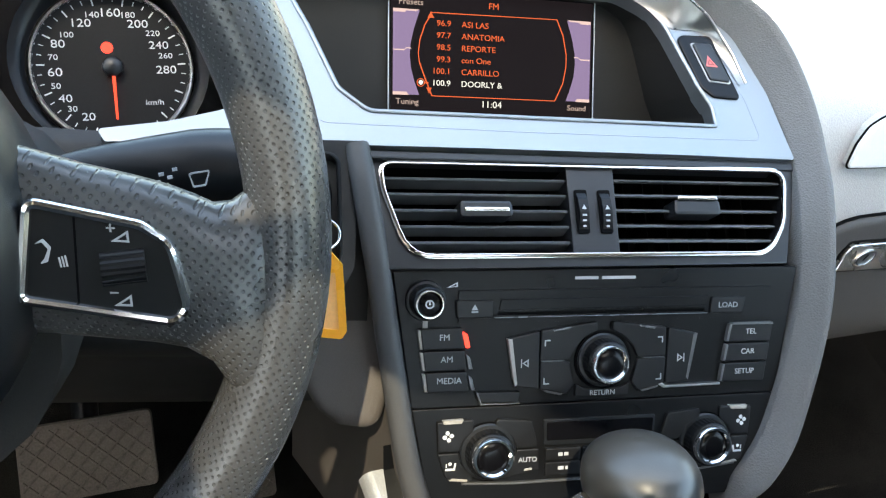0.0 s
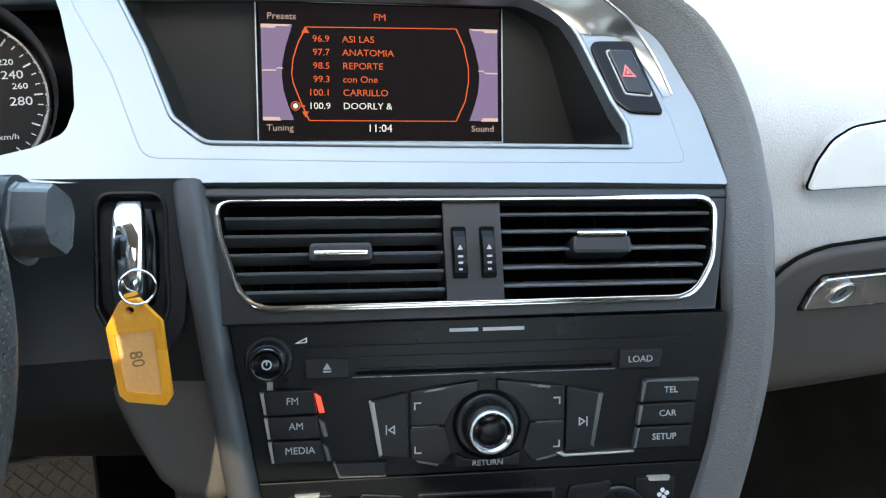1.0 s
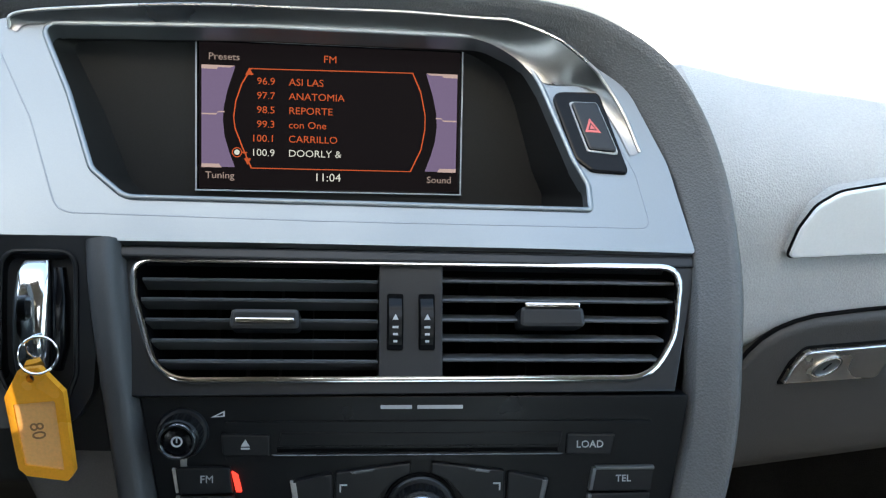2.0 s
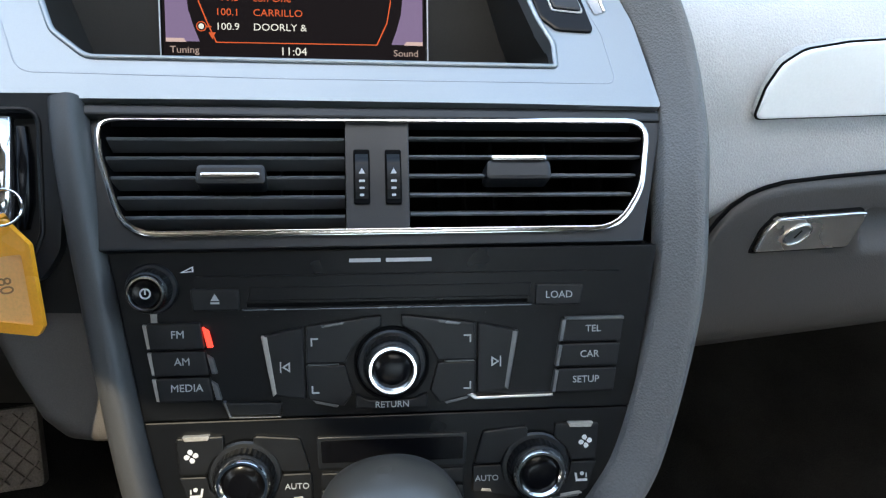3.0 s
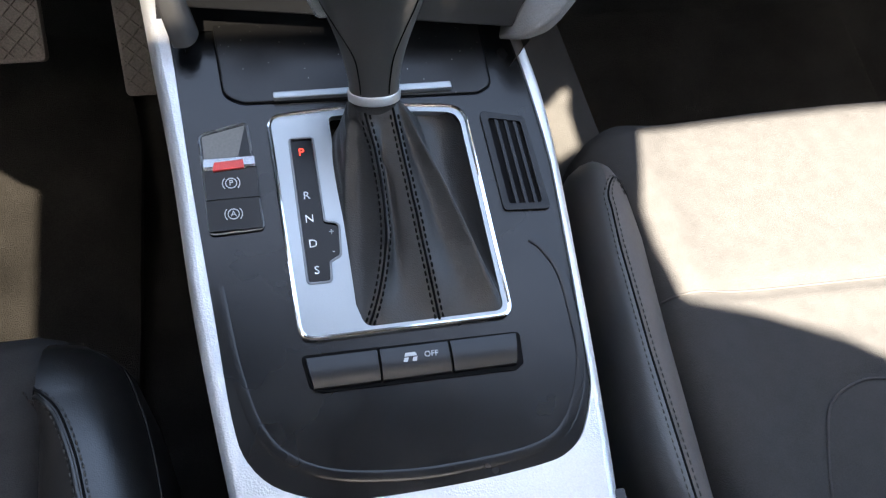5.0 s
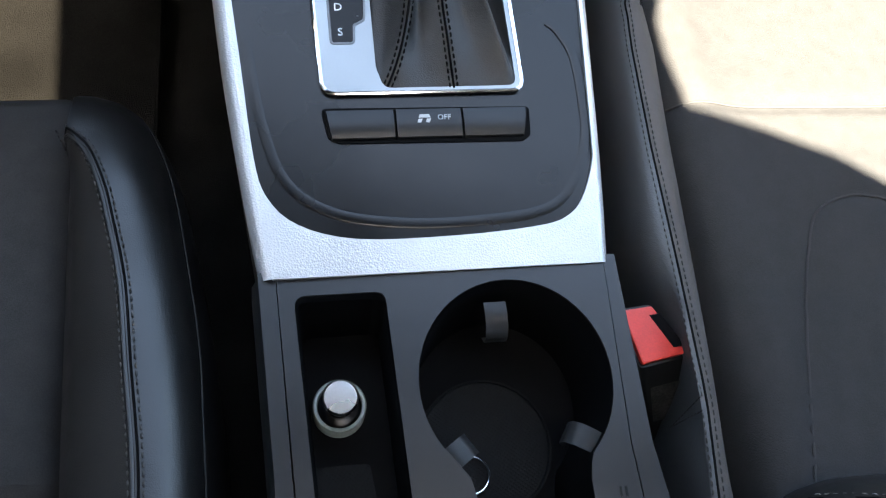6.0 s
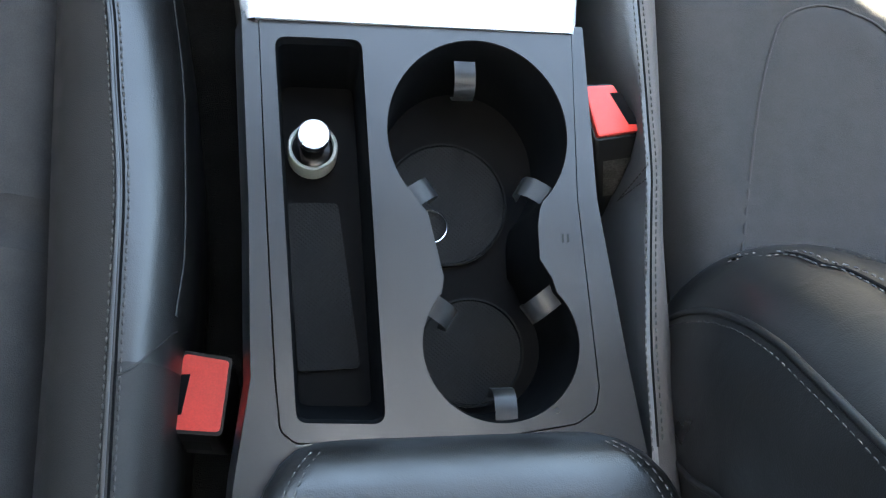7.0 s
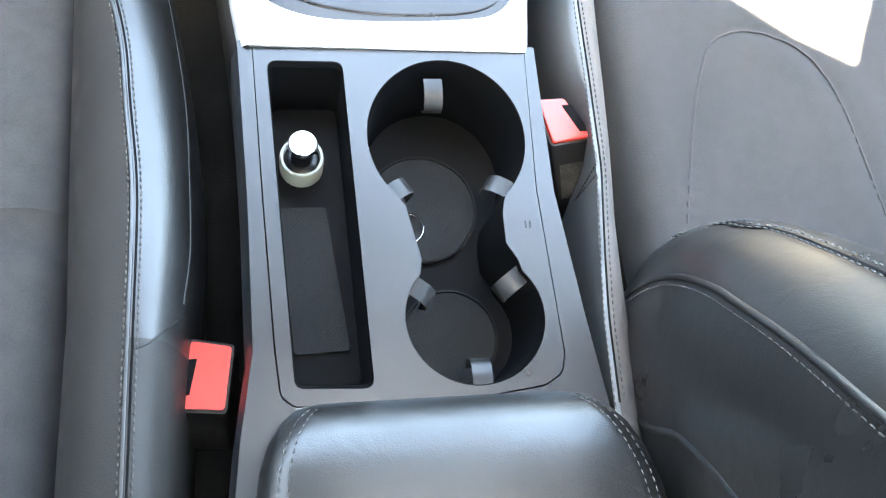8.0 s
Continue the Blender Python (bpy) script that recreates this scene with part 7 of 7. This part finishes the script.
def passenger_seat():
    s = thing("passenger_seat", (0.42, -0.25, 0.1), "front seat in charcoal suede with black leather bolsters", "car seat")
    left = lambda y: float(np.interp(y, [-0.50, -0.38, -0.31, -0.21, -0.16, -0.08, 0.0, 0.045, 0.066], [0.155, 0.160, 0.163, 0.164, 0.163, 0.169, 0.176, 0.183, 0.198])) + 0.014 * math.exp(-((y + 0.245) / 0.04) ** 2)
    crest = lambda y: float(np.interp(y, [-0.50, -0.37, -0.33, -0.27, -0.20, -0.115, -0.04, 0.0, 0.045, 0.066], [0.157, 0.1635, 0.168, 0.176, 0.179, 0.183, 0.1885, 0.1935, 0.201, 0.207]))
    right = lambda y: float(np.interp(y, [-0.50, -0.336, -0.305, -0.25, -0.19, -0.10, -0.03, 0.02, 0.045, 0.066], [0.180, 0.187, 0.189, 0.195, 0.200, 0.208, 0.2155, 0.217, 0.216, 0.214]))
    rows = []
    for y in [0.066, 0.062, 0.054, 0.044, 0.030, 0.015] + list(np.linspace(0.0, -0.50, 51)):
        a, c, b = left(y), crest(y), right(y)
        k = float(np.interp(y, [-0.5, -0.2, 0.015, 0.030, 0.044, 0.054, 0.062, 0.066], [0.95, 0.985, 0.985, 0.955, 0.90, 0.83, 0.72, 0.5]))
        prof = ((a + 0.012, 0.14), (a + 0.003, 0.24), (a, 0.335), (a + 0.001, 0.362), (a + 0.2 * (c - a), 0.379), (a + 0.55 * (c - a), 0.390), (c - 0.003, 0.3935), (c, 0.3945), (c + 0.003, 0.3935), (c + 0.45 * (b - c), 0.389), (b - 0.005, 0.381), (b - 0.001, 0.369), (b, 0.345), (b, 0.14))
        rows.append([Vector((x, y, 0.14 + (z - 0.14) * k)) for x, z in prof])
    bm = loft(rows)
    tree = BVHTree.FromBMesh(bm)
    bm.free()
    # lightened leathers carry the light that falls on this bolster
    part("bolster", loft([r[:8] for r in rows], around=False), LIT_LEATHER, s, "black leather side bolster", smooth=80)
    part("inner_panel", loft([r[7:] for r in rows], around=False), BOUNCE_LEATHER, s, "matte leather panel", smooth=80)
    line = [Vector((0.212, 0.004, 0.39)), Vector((0.208, 0.013, 0.39)), Vector((0.202, 0.014, 0.39))] + [Vector((crest(y), y, 0.39)) for y in np.linspace(0.0, -0.42, 30)]
    for dx in (-0.003, 0.003):
        stitches(settle(smooth_line([p + Vector((dx, dx * 0.3, 0)) for p in line], 4), tree), (0, 0, 1), s, 0.0042, 0.0030, 0.0005, 0.0004)
    seam(settle(smooth_line(line, 4), tree, 0.0), (0, 0, 1), s, 0.0007, 0.0005, material=DARK)
    # suede cushion with its sewn insert
    xs = list(np.linspace(0.205, 0.44, 66)) + list(np.linspace(0.45, 0.66, 10))
    ys = [0.072, 0.072, 0.068, 0.054, 0.034, 0.01] + list(np.linspace(-0.006, -0.46, 110))
    insert = smooth_line([Vector(p) for p in ((0.210, -0.42), (0.224, -0.36), (0.242, -0.296), (0.257, -0.245), (0.269, -0.206), (0.281, -0.175), (0.295, -0.150), (0.322, -0.139), (0.345, -0.142), (0.366, -0.152), (0.382, -0.172), (0.392, -0.205), (0.397, -0.25), (0.402, -0.30), (0.410, -0.38))], 5)
    ins = np.array([tuple(p) for p in insert])

    def base(x, y):
        z = 0.372 - 0.055 * max(0.0, -y - 0.05) - 0.006 * math.sin(min(1, max(0, (x - 0.205) / 0.45)) * math.pi)
        z += 0.006 * math.exp(-((x - 0.235) / 0.02) ** 2)
        return z - 0.030 * math.exp(-max(0, x - 0.205) / 0.006)

    def h(x, y):
        # groove where the front pad meets the seat, and round the insert
        z = base(x, y) - 0.0045 * math.exp(-((y + 0.0705) / 0.0045) ** 2)
        d = float(np.min(np.hypot(ins[:, 0] - x, ins[:, 1] - y)))
        return z - 0.0026 * math.exp(-(d / 0.0042) ** 2) + 0.003 * math.exp(-((d - 0.018) / 0.014) ** 2)
    rows = []
    for i, y in enumerate(ys):
        drop = {0: 0.28, 1: 0.014, 2: 0.005, 3: 0.002, 4: 0.0005}.get(i, 0.0)
        lead = 0.018 * max(0.0, min(1.0, (y + 0.05) / 0.08))
        row = []
        for x in xs:
            wide = 0.020 * max(0.0, min(1.0, (y - 0.005) / 0.045)) * max(0.0, 1 - (x - 0.205) / 0.06)
            round_off = 0.020 * max(0.0, 1 - (x - 0.205) / 0.035) ** 2
            row.append(Vector((x - wide, y - round_off * max(0.0, (y - 0.02) / 0.05) + lead * math.sin((x - 0.2) / 0.46 * math.pi), h(x, y) - drop)))
        rows.append(row)
    bm = loft(rows, around=False)
    tree = BVHTree.FromBMesh(bm)
    part("cushion", bm, SUEDE, s, "charcoal suede cushion with sewn insert", smooth=80)
    seam(settle([Vector((p[0], p[1], 0.36)) for p in ins], tree, 0.0008), (0, 0, 1), s, 0.0009, 0.0008, material=SUEDE_EDGE)
    seam(settle([Vector((x, -0.0705, 0.37)) for x in np.linspace(0.214, 0.6, 70)], tree, 0.0008), (0, 0, 1), s, 0.0009, 0.0008, material=SUEDE_EDGE)
    # backrest bolster beside the armrest: height, centre, half widths
    body = ((0.28, 0.252, -0.436, 0.068, 0.108), (0.30, 0.2514, -0.4327, 0.0701, 0.1124), (0.36, 0.2461, -0.4252, 0.0701, 0.1124), (0.41, 0.2418, -0.4334, 0.0701, 0.1124), (0.45, 0.2383, -0.4545, 0.0701, 0.1124), (0.50, 0.2339, -0.4865, 0.0669, 0.1074), (0.56, 0.2286, -0.5307, 0.0631, 0.1013), (0.66, 0.2199, -0.6143, 0.0568, 0.0912), (0.80, 0.2076, -0.7471, 0.048, 0.077))
    body = [tuple(p) for p in smooth_line(body, 3)]

    def on(ang, z, grow=1.0):
        cx, cy, a, b = (float(np.interp(z, [q[0] for q in body], [q[i] for q in body])) for i in range(1, 5))
        c, sn = math.cos(radians(ang)), math.sin(radians(ang))
        return Vector((cx + grow * a * math.copysign(abs(c) ** 0.8, c), cy + grow * b * math.copysign(abs(sn) ** 0.8, sn), z))
    rows = [[on(a, q[0]) for a in range(0, 360, 8)] for q in body]
    part("back_bolster", loft(rows), LEATHER, s, "black leather backrest bolster", smooth=80)
    arc = ((165, 0.290), (150, 0.307), (142, 0.345), (142, 0.394), (139, 0.437), (137, 0.469), (137.8, 0.488), (139.2, 0.518), (141, 0.540), (142.6, 0.556), (144, 0.572), (146, 0.60))
    seam(smooth_line([on(a, z) for a, z in arc], 6), (-0.6, 0.5, 0.5), s, 0.0022, 0.0016)
    stitches(smooth_line([on(a + 4.5, z - 0.003, 1.004) for a, z in arc], 6), (-0.6, 0.5, 0.5), s, 0.0050, 0.0034, 0.00045, 0.0008)
    top = ((112, 0.40), (99, 0.436), (95.6, 0.454), (91.6, 0.463), (90, 0.48), (89.8, 0.495), (89.5, 0.511), (89.4, 0.53), (89, 0.56))
    for off in (0.5, 5.5):
        stitches(smooth_line([on(a + off, z, 1.006) for a, z in top], 6), (0.1, 0.6, 0.8), s, 0.0050, 0.0034, 0.0005, 0.0008, material=THREAD_PALE)
    seam(smooth_line([on(a + 3, z, 1.006) for a, z in top], 6), (0.1, 0.6, 0.8), s, 0.0012, 0.0008, material=DARK)
    seam(smooth_line([on(a, z) for a, z in ((178, 0.36), (182, 0.388), (182, 0.426), (183, 0.457), (185, 0.472), (188, 0.50))], 6), (-0.9, 0.1, 0.4), s, 0.0020, 0.0016)
    rows = []
    for z, y in ((0.30, -0.47), (0.40, -0.475), (0.55, -0.52), (0.75, -0.60), (0.95, -0.68)):
        rows.append([Vector((0.47 + d, y + b, z)) for d, b in oval(0.22, 0.05, 24, 4)])
    part("backrest", loft(rows), SUEDE, s, "charcoal suede backrest", smooth=80)


passenger_seat()


# ---- belt buckles ----
def buckle(corners, top, down, label):
    """corners: the red button seen from above, in the console's frame; down: how the body sinks away."""
    c = [Vector((*p, top)) for p in corners]
    cen = sum(c, Vector()) / 4
    b = thing("seat_belt_buckle", CUPS @ cen, label, "belt buckle", "belt buckles")
    grow = [cen + (p - cen) * 1.10 for p in c]
    dn = Vector(down)
    body = [rnd([(p.x, p.y) for p in grow], 0.003, 3)]
    rows = []
    for k, sc in ((0.0, 1.0), (0.25, 1.04), (0.8, 1.0), (1.0, 0.9)):
        rows.append([CUPS @ (Vector((cen.x + (x - cen.x) * sc, cen.y + (y - cen.y) * sc, top - 0.0015)) + dn * k) for x, y in body[0]])
    part("body", loft(rows), PLASTIC, b, "black plastic body")
    red = rnd([(p.x, p.y) for p in c], 0.0025, 3)
    part("release_button", slab(red, top - 0.004, top + 0.0015, 0.0012), RED, b, "red release button", m=CUPS)
    e0, e1 = (c[0].lerp(c[3], 0.28), c[0].lerp(c[3], 0.82)) if corners[0][0] < 0 else (c[1].lerp(c[2], 0.18), c[1].lerp(c[2], 0.86))
    inn = (cen - (e0 + e1) / 2).normalized()
    q = [e0 - inn * 0.001, e1 - inn * 0.001, e1 + inn * 0.0055, e0 + inn * 0.0055]
    part("tongue_slot", slab([(p.x, p.y) for p in q], top - 0.004, top + 0.0019), DARK, b, "dark tongue slot", m=CUPS)
    d3, d2 = grow[3], grow[2]
    w = [CUPS @ (p + dn * k + Vector((0, -0.0014, 0))) for p, k in ((d3.lerp(d2, 0.15), 0.18), (d3.lerp(d2, 0.75), 0.18), (d3.lerp(d2, 0.70), 0.52), (d3.lerp(d2, 0.15), 0.52))]
    bm = bmesh.new()
    bm.faces.new([bm.verts.new(p) for p in w])
    bmesh.ops.solidify(bm, geom=list(bm.faces), thickness=0.0006)
    part("sticker", bm, GREY_STICKER, b, "worn grey sticker")


GREY_STICKER = mat("worn_sticker", (0.07, 0.07, 0.068), 0.6, vary=0.4, big=120)
buckle(((-0.1209, -0.1719), (-0.0980, -0.1762), (-0.1024, -0.2125), (-0.1285, -0.2100)), -0.043, (0.0, -0.015, -0.085), "red and black belt buckle beside the driver's seat")
buckle(((0.1005, -0.0228), (0.1188, -0.0212), (0.1339, -0.0490), (0.1071, -0.0536)), -0.027, (0.020, -0.045, -0.066), "red and black belt buckle beside the passenger seat")


# ---- footwells ----
def pedals():
    def pad(name, x0, x1, top, bottom, label):
        p = thing(name, (0.5 * (x0 + x1), top[0], top[1]), label, "pedal")
        o = Vector(((x0 + x1) / 2, (top[0] + bottom[0]) / 2, (top[1] + bottom[1]) / 2))
        v = Vector((0, top[0] - bottom[0], top[1] - bottom[1]))
        m = fr(o, (1, 0, 0), Vector((1, 0, 0)).cross(v))
        w, hgt = (x1 - x0) / 2, v.length / 2
        part("pad", slab(rnd([(-w, -hgt), (w, -hgt), (w, hgt), (-w, hgt)], 0.006), -0.012, 0.0, 0.003), RUBBER, p, "worn rubber pad", m=m)
        bm = bmesh.new()
        step = 0.0165
        for sgn in (1, -1):
            k = -int((w + hgt) / step) - 1
            while k * step < w + hgt:
                c = k * step
                pts = []
                for x in np.linspace(-w + 0.003, w - 0.003, 40):
                    y = sgn * x + c
                    if abs(y) < hgt - 0.003:
                        pts.append(Vector((x, y, 0.0006)))
                if len(pts) > 2:
                    sweep([pts[0], pts[-1]], [(-0.0012, -0.001), (-0.0006, 0.0012), (0.0006, 0.0012), (0.0012, -0.001)], (0, 0, 1), bm=bm)
                k += 1
        part("grip_ribs", bm, RUBBER, p, "crossed grip ribs", m=m)
        part("arm", sweep([m @ Vector((0, hgt * 0.6, -0.010)), m @ Vector((0, hgt + 0.05, -0.035)), m @ Vector((0, hgt + 0.20, -0.02))], oval(0.008, 0.012, 10), (1, 0, 0)), PLASTIC, p)
    pad("brake_pedal", -0.325, -0.212, (0.368, 0.292), (0.322, 0.242), "wide brake pedal with worn chequered rubber")
    pad("accelerator_pedal", -0.152, -0.108, (0.372, 0.275), (0.318, 0.195), "narrow accelerator with worn chequered rubber")


pedals()


def mats():
    out = rnd([(-0.62, 0.06), (-0.155, 0.02), (-0.152, 0.33), (-0.165, 0.425), (-0.24, 0.437), (-0.62, 0.43)], [0.02, 0.02, 0.05, 0.04, 0.02, 0.03])
    bm = slab(out, 0.0, 0.010, 0.004)
    for v in bm.verts:
        v.co.z += float(np.interp(v.co.y, [0.0, 0.25, 0.38, 0.50], [0.078, 0.090, 0.124, 0.22]))
    solo("floor_mat", bm, MAT_CARPET, "dark carpet mat in the driver's footwell", "floor mat")
    bm = slab(rnd([(0.17, 0.10), (0.70, 0.06), (0.70, 0.43), (0.22, 0.43)], 0.04), 0.0, 0.010, 0.004)
    for v in bm.verts:
        v.co.z += float(np.interp(v.co.y, [0.0, 0.25, 0.38, 0.50], [0.078, 0.090, 0.124, 0.22]))
    solo("floor_mat", bm, MAT_CARPET, "dark carpet mat in the passenger footwell", "floor mat")


MAT_CARPET = mat("charcoal_mat_pile", (0.020, 0.0190, 0.0180), 1.0, bump=1.0, scale=900, vary=0.3, spec=0.1, distance=0.002)
mats()
